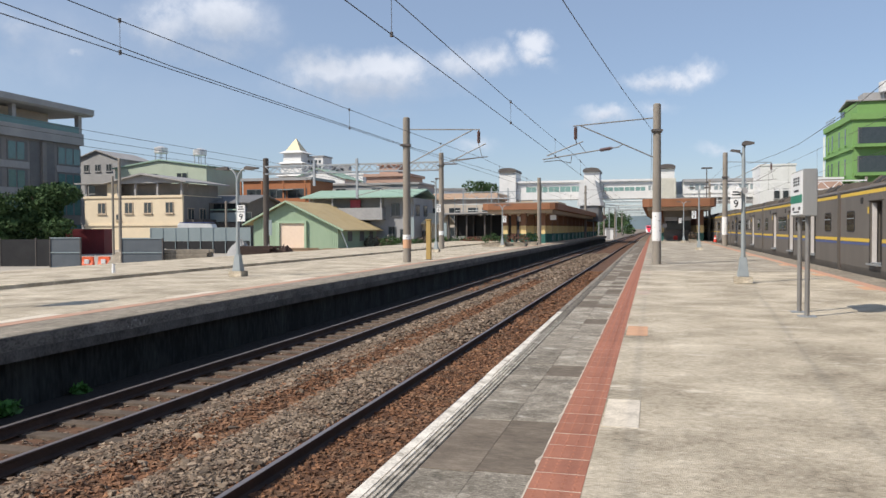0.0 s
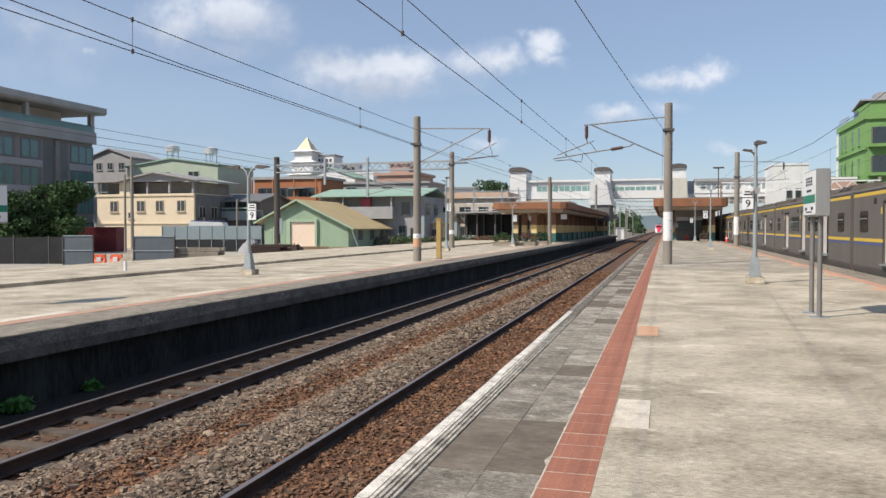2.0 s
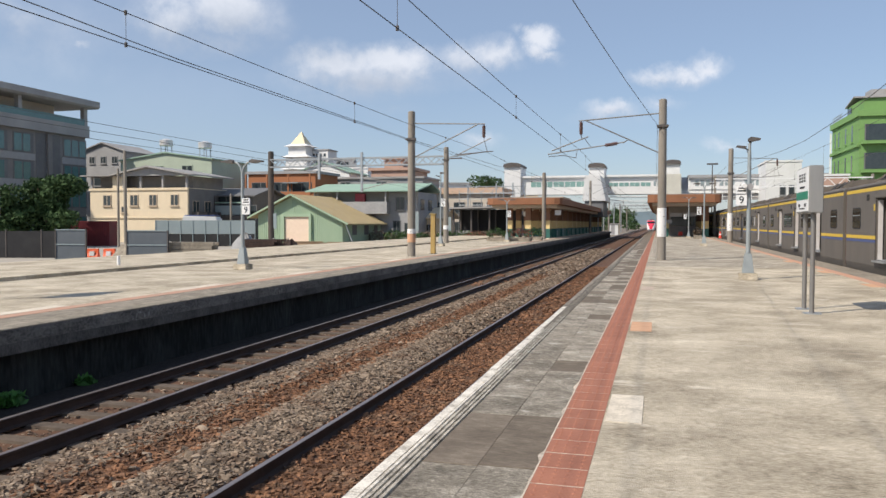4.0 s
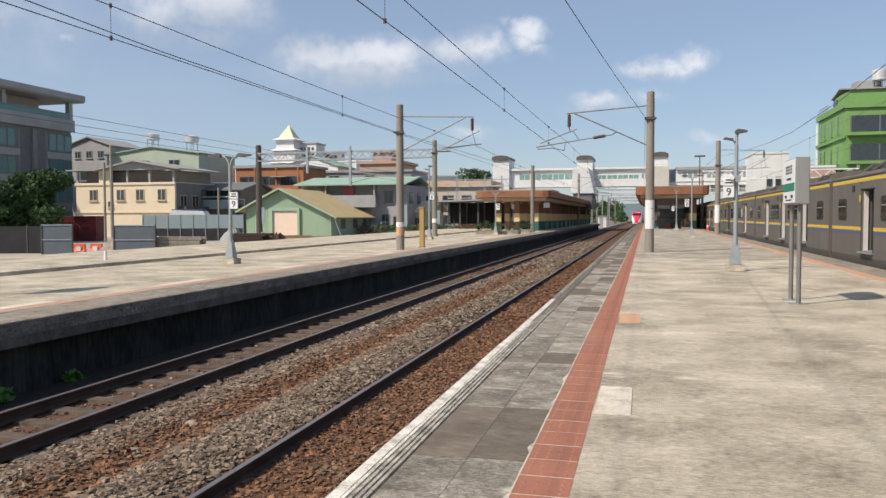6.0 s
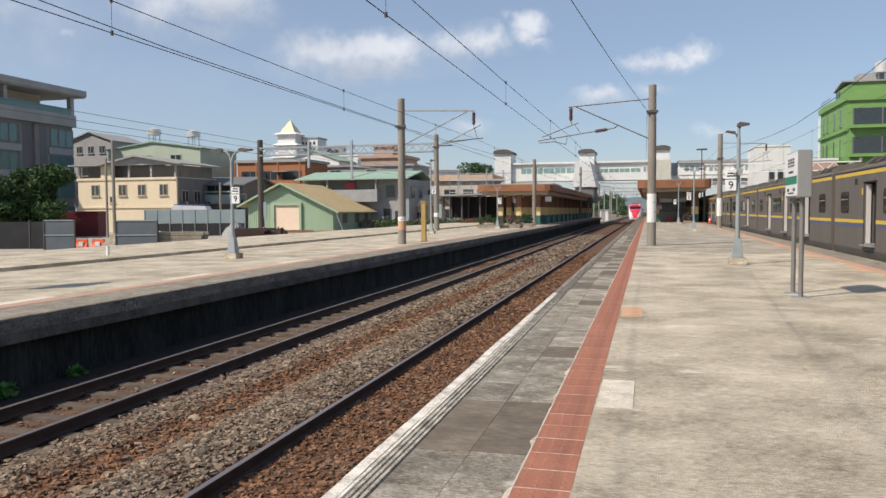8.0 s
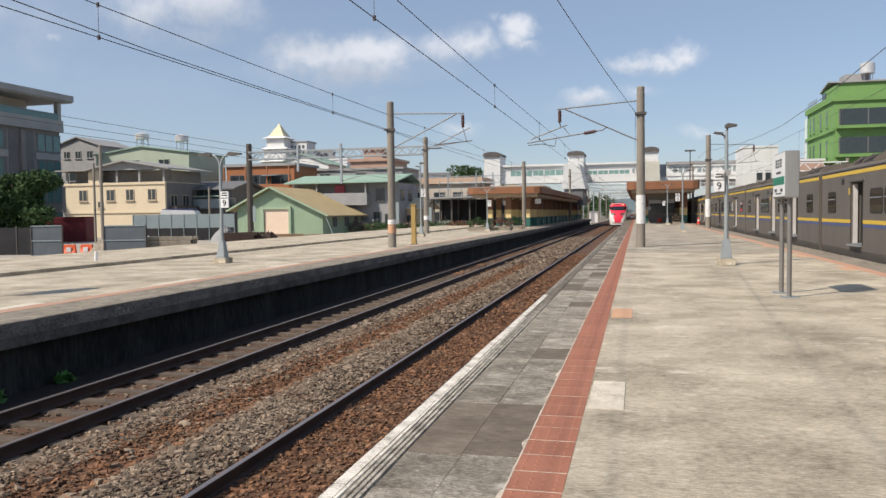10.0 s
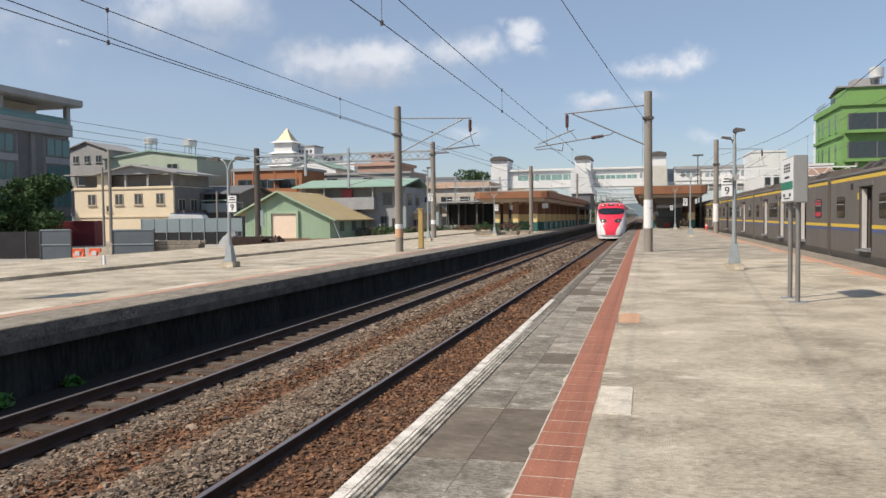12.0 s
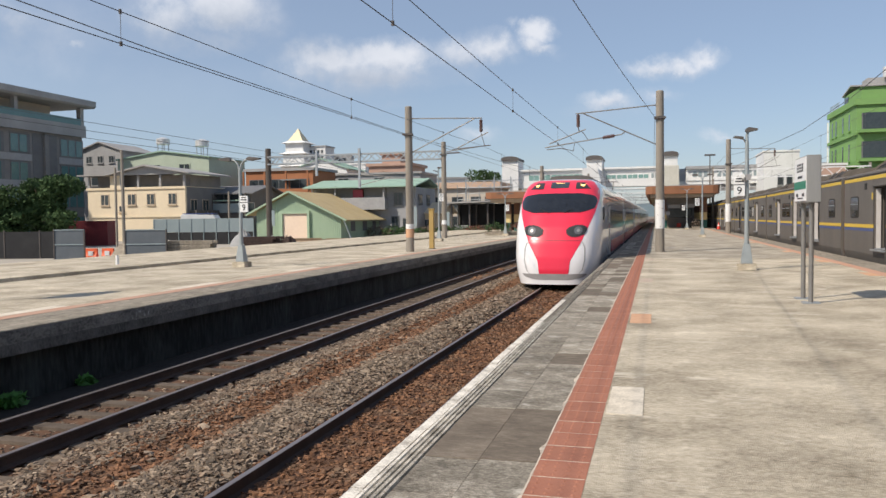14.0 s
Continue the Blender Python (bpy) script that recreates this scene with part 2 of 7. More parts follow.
M_GROUND = mat("dirt", (0.16, 0.13, 0.10), (0.24, 0.20, 0.16), 0.95, scale=0.3, fine=3, bump=0.4)
M_PLAT = concrete("platform_concrete", ((0.13, 0.106, 0.073), (0.45, 0.387, 0.29), (0.80, 0.715, 0.565)), (0.5, 1.0, 1), stain=0.8, patch=14.0, grain=75.0, speck=150.0, weights=(1.3, 1.4, 1.6, 1.0), spread=0.48, bump=0.6, scuff=(0.74, 0.67, 0.55, 2.2))
# same concrete with darker tones: shade of the far stretch put into the colour
M_PLAT_SHADE = concrete("shade_toned_platform_concrete", ((0.09, 0.075, 0.054), (0.34, 0.297, 0.232), (0.68, 0.61, 0.495)), (0.5, 1.0, 1), stain=0.8, patch=14.0, grain=75.0, speck=150.0, weights=(1.3, 1.4, 1.6, 1.0), spread=0.48, bump=0.6, scuff=(0.74, 0.67, 0.55, 2.2))
M_COPING = concrete("coping_concrete", ((0.09, 0.078, 0.06), (0.24, 0.208, 0.163), (0.46, 0.405, 0.325)), (1, 0.4, 1), patch=6, grain=40, weights=(0.5, 2.0, 0.7, 0.5), spread=0.38)
M_TILE_FADED = mat("faded_tactile_tile", (0.48, 0.25, 0.165), (0.42, 0.29, 0.21), 0.8, scale=2, fine=30, bump=0.2)
M_RENDERG = mat("pale_green_render", (0.42, 0.48, 0.38), (0.36, 0.41, 0.325), 0.8, scale=0.5, fine=5, bump=0.03)
# streaked wall; near-black tones carry the shade under the platform edges
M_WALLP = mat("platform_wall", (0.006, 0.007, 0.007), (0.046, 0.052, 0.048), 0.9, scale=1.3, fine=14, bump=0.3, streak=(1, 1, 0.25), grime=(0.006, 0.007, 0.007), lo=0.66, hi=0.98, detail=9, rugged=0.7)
M_SLAB = concrete("edge_slab", ((0.075, 0.064, 0.05), (0.26, 0.228, 0.18), (0.60, 0.54, 0.45)), (0.7, 1.0, 1), stain=2.2, patch=14, grain=75.0, speck=150.0, weights=(1.2, 1.4, 1.5, 1.0), spread=0.46, bump=0.6, vary=0.12, scuff=(0.66, 0.62, 0.54, 3.0))
M_WHITE = mat("worn_white_paint", (0.22, 0.19, 0.15), (0.76, 0.71, 0.62), 0.85, scale=4, fine=70, bump=0.3, lo=0.56, hi=0.84, detail=10, rugged=0.75)
M_TILE = mat("red_tactile_tile", (0.365, 0.155, 0.095), (0.28, 0.108, 0.066), 0.75, scale=3, fine=70, bump=0.25, vary=0.09, detail=9, rugged=0.7)
M_TILE_W = mat("pale_tactile_tile", (0.40, 0.345, 0.27), (0.72, 0.645, 0.525), 0.85, scale=5, fine=80, bump=0.4, lo=0.55, hi=0.85, detail=11, rugged=0.8)
M_TILE_P = mat("dusty_tactile_tile", (0.40, 0.31, 0.24), (0.52, 0.42, 0.33), 0.8, scale=6, fine=60, bump=0.2)
M_TILE_O = mat("orange_tactile_tile", (0.60, 0.36, 0.22), (0.50, 0.28, 0.16), 0.75, scale=6, fine=60, bump=0.2)
M_RAIL = mat("rusty_rail", (0.027, 0.016, 0.013), (0.058, 0.034, 0.026), 0.75, scale=3, fine=40, bump=0.1)
M_RAILTOP = mat("polished_rail", (0.26, 0.215, 0.195), (0.34, 0.29, 0.27), 0.45, 0.7, scale=2, fine=20, bump=0.0, streak=(1, 0.1, 1))
M_BALLAST = mat("brown_ballast", (0.070, 0.034, 0.020), (0.145, 0.078, 0.044), 0.95, scale=6, fine=40, bump=0.8)
M_STONE = mat("ballast_stone", (0.115, 0.082, 0.057), (0.30, 0.233, 0.168), 0.9, scale=5, fine=60, bump=0.3, vary=0.6, grime=(0.115, 0.062, 0.036))
M_STONE_R = mat("rusty_ballast_stone", (0.105, 0.047, 0.024), (0.235, 0.122, 0.064), 0.9, scale=6, fine=60, bump=0.3, vary=0.6, grime=(0.17, 0.12, 0.08))
M_SLEEPER = mat("concrete_sleeper", (0.070, 0.052, 0.039), (0.145, 0.112, 0.084), 0.9, scale=5, fine=50, bump=0.3, vary=0.12, detail=9)
M_POLE = mat("spun_concrete_pole", (0.20, 0.175, 0.145), (0.29, 0.26, 0.22), 0.85, scale=2.5, fine=30, bump=0.1, streak=(1, 1, 0.2))
M_POLEDARK = mat("sooty_pole", (0.065, 0.054, 0.046), (0.11, 0.092, 0.078), 0.85, scale=2.5, fine=30, bump=0.1, streak=(1, 1, 0.2))
M_PATCHYWHITE = mat("patchy_white_paint", (0.05, 0.05, 0.045), (0.34, 0.33, 0.31), 0.9, scale=14, fine=60, bump=0.1, lo=0.62, hi=0.9)
M_STEEL = mat("galvanised_steel", (0.42, 0.44, 0.45), (0.33, 0.35, 0.36), 0.45, 0.6, scale=5, fine=40, bump=0.05)
M_TANK = mat("bright_tank_steel", (0.72, 0.71, 0.69), (0.60, 0.59, 0.57), 0.35, 0.35, scale=3, bump=0)
M_DARKSTEEL = mat("dark_steel", (0.09, 0.085, 0.08), (0.14, 0.12, 0.11), 0.6, 0.4, scale=5, fine=40, bump=0.05)
M_WIRE = mat("copper_wire", (0.05, 0.05, 0.05), (0.07, 0.065, 0.06), 0.5, 0.3, bump=0)
M_MARK = mat("faded_black_marks", (0.12, 0.115, 0.11), (0.34, 0.33, 0.31), 0.8, scale=20, bump=0)
M_PORCELAIN = mat("brown_porcelain", (0.13, 0.075, 0.068), (0.18, 0.11, 0.10), 0.35, scale=6, bump=0)
M_BANDW = mat("chipped_white_paint", (0.74, 0.73, 0.71), (0.40, 0.38, 0.35), 0.7, scale=6, fine=30, bump=0.1, lo=0.80, hi=0.98, detail=9, rugged=0.75)
M_SIGNW = mat("white_enamel", (0.78, 0.78, 0.77), (0.72, 0.72, 0.71), 0.4, bump=0)
M_BLACK = mat("black_lettering", (0.02, 0.02, 0.025), None, 0.5, bump=0)
M_YELLOW = mat("yellow_paint", (0.42, 0.29, 0.10), (0.34, 0.23, 0.08), 0.6, scale=5, bump=0.05)


# ---------------------------------------------------------------- mesh helpers
def box(bm, x0, y0, z0, x1, y1, z1):
    v = [bm.verts.new(p) for p in ((x0, y0, z0), (x1, y0, z0), (x1, y1, z0), (x0, y1, z0),
                                   (x0, y0, z1), (x1, y0, z1), (x1, y1, z1), (x0, y1, z1))]
    for f in ((3, 2, 1, 0), (4, 5, 6, 7), (0, 1, 5, 4), (1, 2, 6, 5), (2, 3, 7, 6), (3, 0, 4, 7)):
        bm.faces.new([v[i] for i in f])


def bar(bm, p, q, r0, r1=None, n=10, caps=True):
    """A round bar from p to q, tapering from r0 to r1."""
    r1 = r0 if r1 is None else r1
    p, q = Vector(p), Vector(q)
    rot = (q - p).to_track_quat("Z", "Y").to_matrix()
    rings = []
    for c, r in ((p, r0), (q, r1)):
        rings.append([bm.verts.new(c + rot @ Vector((r * math.cos(2 * math.pi * i / n), r * math.sin(2 * math.pi * i / n), 0))) for i in range(n)])
    for i in range(n):
        f = bm.faces.new((rings[0][i], rings[0][(i + 1) % n], rings[1][(i + 1) % n], rings[1][i]))
        f.smooth = n > 6
    if caps:
        bm.faces.new([bm.verts.new(v.co) for v in rings[0][::-1]])
        bm.faces.new([bm.verts.new(v.co) for v in rings[1]])


def beam(bm, p, q, w, h):
    """A square bar from p to q."""
    p, q = Vector(p), Vector(q)
    rot = (q - p).to_track_quat("Z", "Y").to_matrix()
    a = [bm.verts.new(c + rot @ Vector((sx * w / 2, sy * h / 2, 0))) for c in (p, q) for sx, sy in ((-1, -1), (1, -1), (1, 1), (-1, 1))]
    for f in ((3, 2, 1, 0), (4, 5, 6, 7), (0, 1, 5, 4), (1, 2, 6, 5), (2, 3, 7, 6), (3, 0, 4, 7)):
        bm.faces.new([a[i] for i in f])


def prism(bm, outline, a, b, axis="y"):
    """An outline of (u, v) drawn out from a to b along an axis: y takes (x, z), x takes (y, z), z takes (x, y)."""
    def at(u, v, w):
        return {"y": (u, w, v), "x": (w, u, v), "z": (u, v, w)}[axis]
    lo = [bm.verts.new(at(u, v, a)) for u, v in outline]
    hi = [bm.verts.new(at(u, v, b)) for u, v in outline]
    n = len(outline)
    for i in range(n):
        bm.faces.new((lo[i], lo[(i + 1) % n], hi[(i + 1) % n], hi[i]))
    bm.faces.new(lo[::-1])
    bm.faces.new(hi)


def mesh_of(bm, material, bevel=0.0, name="piece"):
    if bevel:
        bmesh.ops.bevel(bm, geom=bm.edges[:], offset=bevel, segments=2, affect="EDGES", clamp_overlap=True)
    bmesh.ops.recalc_face_normals(bm, faces=bm.faces[:])
    me = bpy.data.meshes.new(name)
    bm.to_mesh(me)
    bm.free()
    me.materials.append(material)
    return me


def part(name, bm, material, parent=None, label="", bevel=0.0, at=None):
    ob = new(name, mesh_of(bm, material, bevel, name))
    if parent is not None:
        ob.parent = parent
    if at is not None:
        ob.matrix_basis = at
    if label:
        ob["label"] = label
    return ob


def boxpart(name, dims, material, parent=None, label="", bevel=0.0):
    bm = bmesh.new()
    box(bm, *dims)
    return part(name, bm, material, parent, label, bevel)


def thing(name, at, label, category, group="", kind=""):
    ob = new(name)
    ob.empty_display_size = 0.2
    ob.matrix_basis = at if isinstance(at, Matrix) else Matrix.Translation(at)
    return tagged(ob, label, category, group, kind)


def structure(name, bm, material, label, category, bevel=0.0):
    return tagged(part(name, bm, material, None, "", bevel), label, category, "", "structure")


RAIL_Z = -0.92


def bend(y):
    """The line turns a touch to the right far off."""
    return 0.0045 * max(0.0, y - 90)


# ---------------------------------------------------------------- ground and platforms
bm = bmesh.new()
for k in range(1):
    v = [bm.verts.new(p) for p in ((-3000, -600, -1.28), (3000, -600, -1.28), (3000, 4500, -1.28), (-3000, 4500, -1.28))]
    bm.faces.new(v)
structure("ground", bm, M_GROUND, "brown dirt and gravel ground of the railway yard", "ground")

EDGE = -1.597            # edge of the near platform
bm = bmesh.new()
box(bm, -0.37, -12, -1.1, 5.0, 27, 0)
near_platform = structure("platform", bm, M_PLAT, "weathered pale concrete railway platform with worn patches", "platform")
# far stretch, its shade painted in by the darker concrete
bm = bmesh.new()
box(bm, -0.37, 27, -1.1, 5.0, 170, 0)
structure("platform", bm, M_PLAT_SHADE, "greyer concrete stretch of the railway platform, darkened for shade", "platform")
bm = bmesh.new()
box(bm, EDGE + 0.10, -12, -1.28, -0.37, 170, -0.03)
structure("platform_wall", bm, M_WALLP, "stained concrete wall under the platform edge, darkened for shade", "wall")
bm = bmesh.new()
box(bm, 5.3, -12, -1.1, 6.12, 170, 0)
structure("platform_margin", bm, M_COPING, "pale concrete margin along the platform edge", "platform")
bm = bmesh.new()
box(bm, 5.0, -12, -1.1, 5.3, 170, -0.03)
structure("platform_wall", bm, M_WALLP, "concrete bed under the red tactile tiles", "platform")

LEFT_EDGE = -8.50
bm = bmesh.new()
box(bm, -15.3, -12, -1.1, LEFT_EDGE - 1.25, 150, 0)
structure("platform", bm, M_PLAT, "weathered pale concrete island platform across the tracks", "platform")
bm = bmesh.new()
prism(bm, [(LEFT_EDGE, -0.012), (LEFT_EDGE - 0.03, 0), (LEFT_EDGE - 0.95, 0), (LEFT_EDGE - 0.95, -0.37), (LEFT_EDGE, -0.37)], -12, 150)
structure("platform_coping", bm, M_COPING, "dark weathered concrete coping of the island platform", "platform")
# dark tone stands for the shade on the coping's lower front
M_FACE_SHADE = mat("shade_darkened_concrete", (0.032, 0.031, 0.029), (0.15, 0.144, 0.132), 0.95, scale=1.6, fine=30, bump=0.4, streak=(1, 1, 0.6), detail=9, rugged=0.75)
M_FACE = mat("weathered_coping_face", (0.075, 0.072, 0.066), (0.28, 0.267, 0.24), 0.95, scale=2.2, fine=30, bump=0.4, streak=(1, 0.6, 1), detail=10, rugged=0.75, lo=0.6, hi=1.0)
bm = bmesh.new()
box(bm, LEFT_EDGE + 0.0005, -12, -0.215, LEFT_EDGE + 0.006, 150, -0.025)
structure("coping_face", bm, M_FACE, "weathered grey front face of the concrete coping", "platform")
# thin sheet that paints shade onto the lower front
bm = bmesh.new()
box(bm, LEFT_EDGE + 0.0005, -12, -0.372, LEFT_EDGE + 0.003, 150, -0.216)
structure("coping_face", bm, M_FACE_SHADE, "lower front of the concrete coping, darkened for shade", "platform")
for y0 in (10.98, 15.88):
    m = thing("painted_mark", (LEFT_EDGE + 0.007, y0, -0.2), "worn white painted marks on the coping face", "painted mark", "painted marks")
    for dy, z0, z1, w in ((0.0, 0.0, 0.10, 0.05), (0.12, -0.02, 0.12, 0.035), (0.17, 0.10, 0.13, 0.10), (0.33, 0.02, 0.12, 0.06), (0.44, 0.03, 0.10, 0.04)):
        bm = bmesh.new()
        box(bm, 0, dy, z0, 0.002, dy + w, z1)
        part("stroke", bm, M_PATCHYWHITE, m)
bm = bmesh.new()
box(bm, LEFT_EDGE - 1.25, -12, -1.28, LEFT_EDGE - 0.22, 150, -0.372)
structure("platform_wall", bm, M_WALLP, "stained, streaked concrete platform wall, darkened for shade", "wall")
bm = bmesh.new()
box(bm, LEFT_EDGE - 1.25, -12, -0.2, LEFT_EDGE - 0.951, 150, 0.004)
structure("tactile_strip", bm, M_TILE_FADED, "faded red tactile strip along the island platform", "tactile strip")
bm = bmesh.new()
box(bm, -23.0, -12, -1.28, -16.7, 90, -0.02)
structure("pavement", bm, M_PLAT, "pale concrete goods platform beside the yard", "platform")
# ---------------------------------------------------------------- more materials
M_GLASS = mat("window_glass", (0.03, 0.04, 0.045), (0.05, 0.06, 0.065), 0.12, bump=0, spec=0.6)
M_TEAL = mat("teal_glass", (0.07, 0.15, 0.15), (0.10, 0.20, 0.20), 0.15, bump=0, spec=0.6)
M_BRIDGEGLASS = mat("pale_teal_glass", (0.15, 0.27, 0.25), (0.22, 0.36, 0.33), 0.12, bump=0, scale=0.6, spec=0.6)
M_EMU = mat("grey_carriage_steel", (0.112, 0.100, 0.087), (0.146, 0.130, 0.113), 0.55, 0.1, scale=1.5, fine=25, bump=0.03, streak=(1, 1, 0.3))
M_EMUGLASS = mat("train_window_glass", (0.045, 0.042, 0.036), (0.075, 0.068, 0.055), 0.04, bump=0, spec=0.8)
M_EMUROOF = mat("carriage_roof_brown", (0.11, 0.095, 0.08), (0.16, 0.135, 0.11), 0.85, scale=3, fine=20, bump=0.1)
M_STRIPE_Y = mat("yellow_stripe", (0.62, 0.43, 0.05), (0.56, 0.38, 0.05), 0.5, bump=0)
M_STRIPE_B = mat("blue_stripe", (0.07, 0.10, 0.24), None, 0.5, bump=0)
M_GANGWAY = mat("brown_bellows", (0.075, 0.048, 0.036), (0.10, 0.065, 0.05), 0.8, bump=0.1)
M_POSTSTEEL = mat("dull_stainless_post", (0.26, 0.25, 0.235), (0.20, 0.19, 0.18), 0.5, 0.4, scale=4, bump=0.02)
M_RUBBER = mat("black_rubber", (0.018, 0.017, 0.016), (0.03, 0.028, 0.026), 0.8, bump=0.05)
M_PINKWHITE = mat("pale_door_edge", (0.58, 0.55, 0.53), (0.50, 0.47, 0.45), 0.5, bump=0)
M_TRAINW = mat("glossy_white_paint", (0.78, 0.765, 0.76), (0.73, 0.715, 0.71), 0.07, scale=1.0, fine=12, bump=0.0, spec=0.5)
M_TRAINR = mat("glossy_red_paint", (0.80, 0.035, 0.075), (0.74, 0.03, 0.065), 0.3, scale=1.5, bump=0.0, spec=0.5)
M_TRAING = mat("grey_skirt_paint", (0.34, 0.32, 0.31), (0.26, 0.25, 0.24), 0.4, bump=0.0)
M_DARKRED = mat("maroon_paint", (0.33, 0.04, 0.055), (0.28, 0.035, 0.05), 0.4, bump=0)
M_LAMPGLOW = glow("warm_marker_lamp", (1.0, 0.55, 0.16), 3.0)
M_SCREEN = mat("tinted_windscreen", (0.012, 0.014, 0.019), (0.020, 0.023, 0.029), 0.07, bump=0, spec=0.5)
M_LAMPCOVER = mat("smoked_lamp_cover", (0.030, 0.032, 0.036), (0.05, 0.052, 0.056), 0.5, bump=0, spec=0.15)
M_HEADLAMP = mat("lamp_glass", (0.15, 0.155, 0.17), (0.09, 0.095, 0.105), 0.6, 0.0, bump=0)
M_BROWN = mat("brown_fascia_paint", (0.22, 0.095, 0.045), (0.27, 0.12, 0.06), 0.7, scale=1.0, fine=10, bump=0.05)
M_PILLARBR = mat("brown_pillar_paint", (0.17, 0.085, 0.05), (0.22, 0.11, 0.065), 0.7, bump=0.05)
M_PILLARY = mat("yellow_pillar_paint", (0.70, 0.54, 0.26), (0.62, 0.46, 0.21), 0.7, bump=0.05)
M_PILLARG = mat("green_pillar_paint", (0.025, 0.10, 0.085), (0.035, 0.13, 0.11), 0.6, bump=0.05)
M_SHEDG = mat("pale_green_sheet", (0.34, 0.44, 0.31), (0.29, 0.39, 0.27), 0.6, scale=0.8, fine=9, bump=0.04, streak=(1, 1, 0.3))
M_SHEDROOF = mat("tan_sheet_roof", (0.46, 0.37, 0.21), (0.38, 0.30, 0.17), 0.6, scale=0.7, fine=8, bump=0.04)
M_CREAM = mat("cream_render", (0.70, 0.59, 0.425), (0.60, 0.505, 0.365), 0.85, scale=0.5, fine=5, bump=0.04, grime=(0.62, 0.53, 0.38))
M_GREYW = mat("pale_grey_render", (0.36, 0.355, 0.355), (0.27, 0.27, 0.27), 0.8, scale=0.4, fine=4, bump=0.03)
M_GREYD = mat("dark_grey_cladding", (0.12, 0.12, 0.125), (0.17, 0.17, 0.17), 0.7, scale=0.4, fine=4, bump=0.03)
M_WHITEW = mat("white_render", (0.74, 0.74, 0.725), (0.62, 0.62, 0.61), 0.8, scale=0.3, fine=3, bump=0.03)
M_ORANGE = mat("orange_brick_tile", (0.38, 0.155, 0.07), (0.30, 0.12, 0.055), 0.8, scale=0.6, fine=6, bump=0.04)
M_TANW = mat("tan_render", (0.50, 0.41, 0.31), (0.42, 0.335, 0.25), 0.85, scale=0.4, fine=4, bump=0.03)
M_PALECREAM = mat("pale_cream_boards", (0.62, 0.60, 0.52), (0.54, 0.52, 0.45), 0.85, scale=0.5, fine=4, bump=0.03)
M_BEIGE = mat("beige_render", (0.55, 0.49, 0.41), (0.46, 0.40, 0.33), 0.85, scale=0.5, fine=4, bump=0.03)
M_PINKTAN = mat("pinkish_tan_parapet", (0.60, 0.43, 0.31), (0.52, 0.36, 0.26), 0.85, scale=0.5, fine=4, bump=0.03)
M_PINK = mat("faded_pink_brick", (0.48, 0.32, 0.25), (0.40, 0.26, 0.20), 0.85, scale=0.4, fine=4, bump=0.03)
M_OFFICE = mat("grey_brown_cladding", (0.235, 0.222, 0.214), (0.185, 0.176, 0.17), 0.8, scale=0.4, fine=4, bump=0.03)
M_GREENB = mat("bright_green_render", (0.19, 0.34, 0.11), (0.155, 0.29, 0.095), 0.8, scale=0.3, fine=3, bump=0.03, grime=(0.15, 0.29, 0.09))
M_ROOFGREEN = mat("pale_green_roof", (0.30, 0.42, 0.33), (0.24, 0.35, 0.28), 0.7, scale=0.5, fine=5, bump=0.03)
M_ROOFGREY = mat("grey_sheet_roof", (0.27, 0.26, 0.25), (0.34, 0.33, 0.32), 0.7, scale=0.5, fine=5, bump=0.03)
M_GOLD = mat("gilded_roof", (0.74, 0.63, 0.42), (0.66, 0.55, 0.35), 0.6, bump=0)
M_PANEL = mat("slate_hoarding", (0.085, 0.10, 0.115), (0.115, 0.13, 0.145), 0.6, scale=1.5, bump=0.03)
M_DARKWALL = mat("black_net_fence", (0.020, 0.020, 0.022), (0.036, 0.036, 0.037), 0.9, scale=1, bump=0.1)
M_BLUEGREY = mat("blue_grey_sheet", (0.27, 0.32, 0.33), (0.22, 0.27, 0.28), 0.6, scale=0.6, fine=6, bump=0.03)
M_REDBOX = mat("dark_red_container", (0.17, 0.022, 0.03), (0.12, 0.02, 0.025), 0.6, scale=1, bump=0.05)
M_BARRIER = mat("orange_plastic", (0.80, 0.15, 0.06), (0.72, 0.13, 0.05), 0.5, bump=0)
M_WOOD = mat("weathered_timber", (0.26, 0.17, 0.10), (0.36, 0.26, 0.17), 0.9, scale=2, fine=30, bump=0.2, vary=0.35)
M_TARP = mat("grey_tarpaulin", (0.34, 0.34, 0.33), (0.24, 0.24, 0.24), 0.7, scale=2, bump=0.3)
M_LEAF = mat("green_leaf", (0.035, 0.066, 0.026), (0.066, 0.11, 0.042), 0.75, scale=2, bump=0, vary=0.35, spec=0.15)
M_BARK = mat("bark", (0.10, 0.075, 0.055), (0.15, 0.115, 0.085), 0.95, scale=6, bump=0.4)
M_WEED = mat("weed_leaf", (0.05, 0.15, 0.025), (0.075, 0.20, 0.04), 0.6, bump=0, vary=0.35)
M_HILL = mat("hazy_hills", (0.20, 0.26, 0.30), (0.17, 0.23, 0.26), 1.0, scale=0.02, fine=0.2, bump=0)
M_CONE = mat("red_cone_plastic", (0.75, 0.07, 0.04), None, 0.5, bump=0)
M_SIGNGREEN = mat("green_sign_band", (0.01, 0.22, 0.13), None, 0.4, bump=0)
M_BOXGREY = mat("brushed_grey_box", (0.36, 0.355, 0.34), (0.31, 0.305, 0.29), 0.45, 0.5, scale=2, fine=30, bump=0.02, streak=(1, 1, 0.15))
M_BLOOM = mat("dull_red_blossom", (0.20, 0.055, 0.05), (0.12, 0.09, 0.045), 0.8, scale=2, bump=0, vary=0.4)
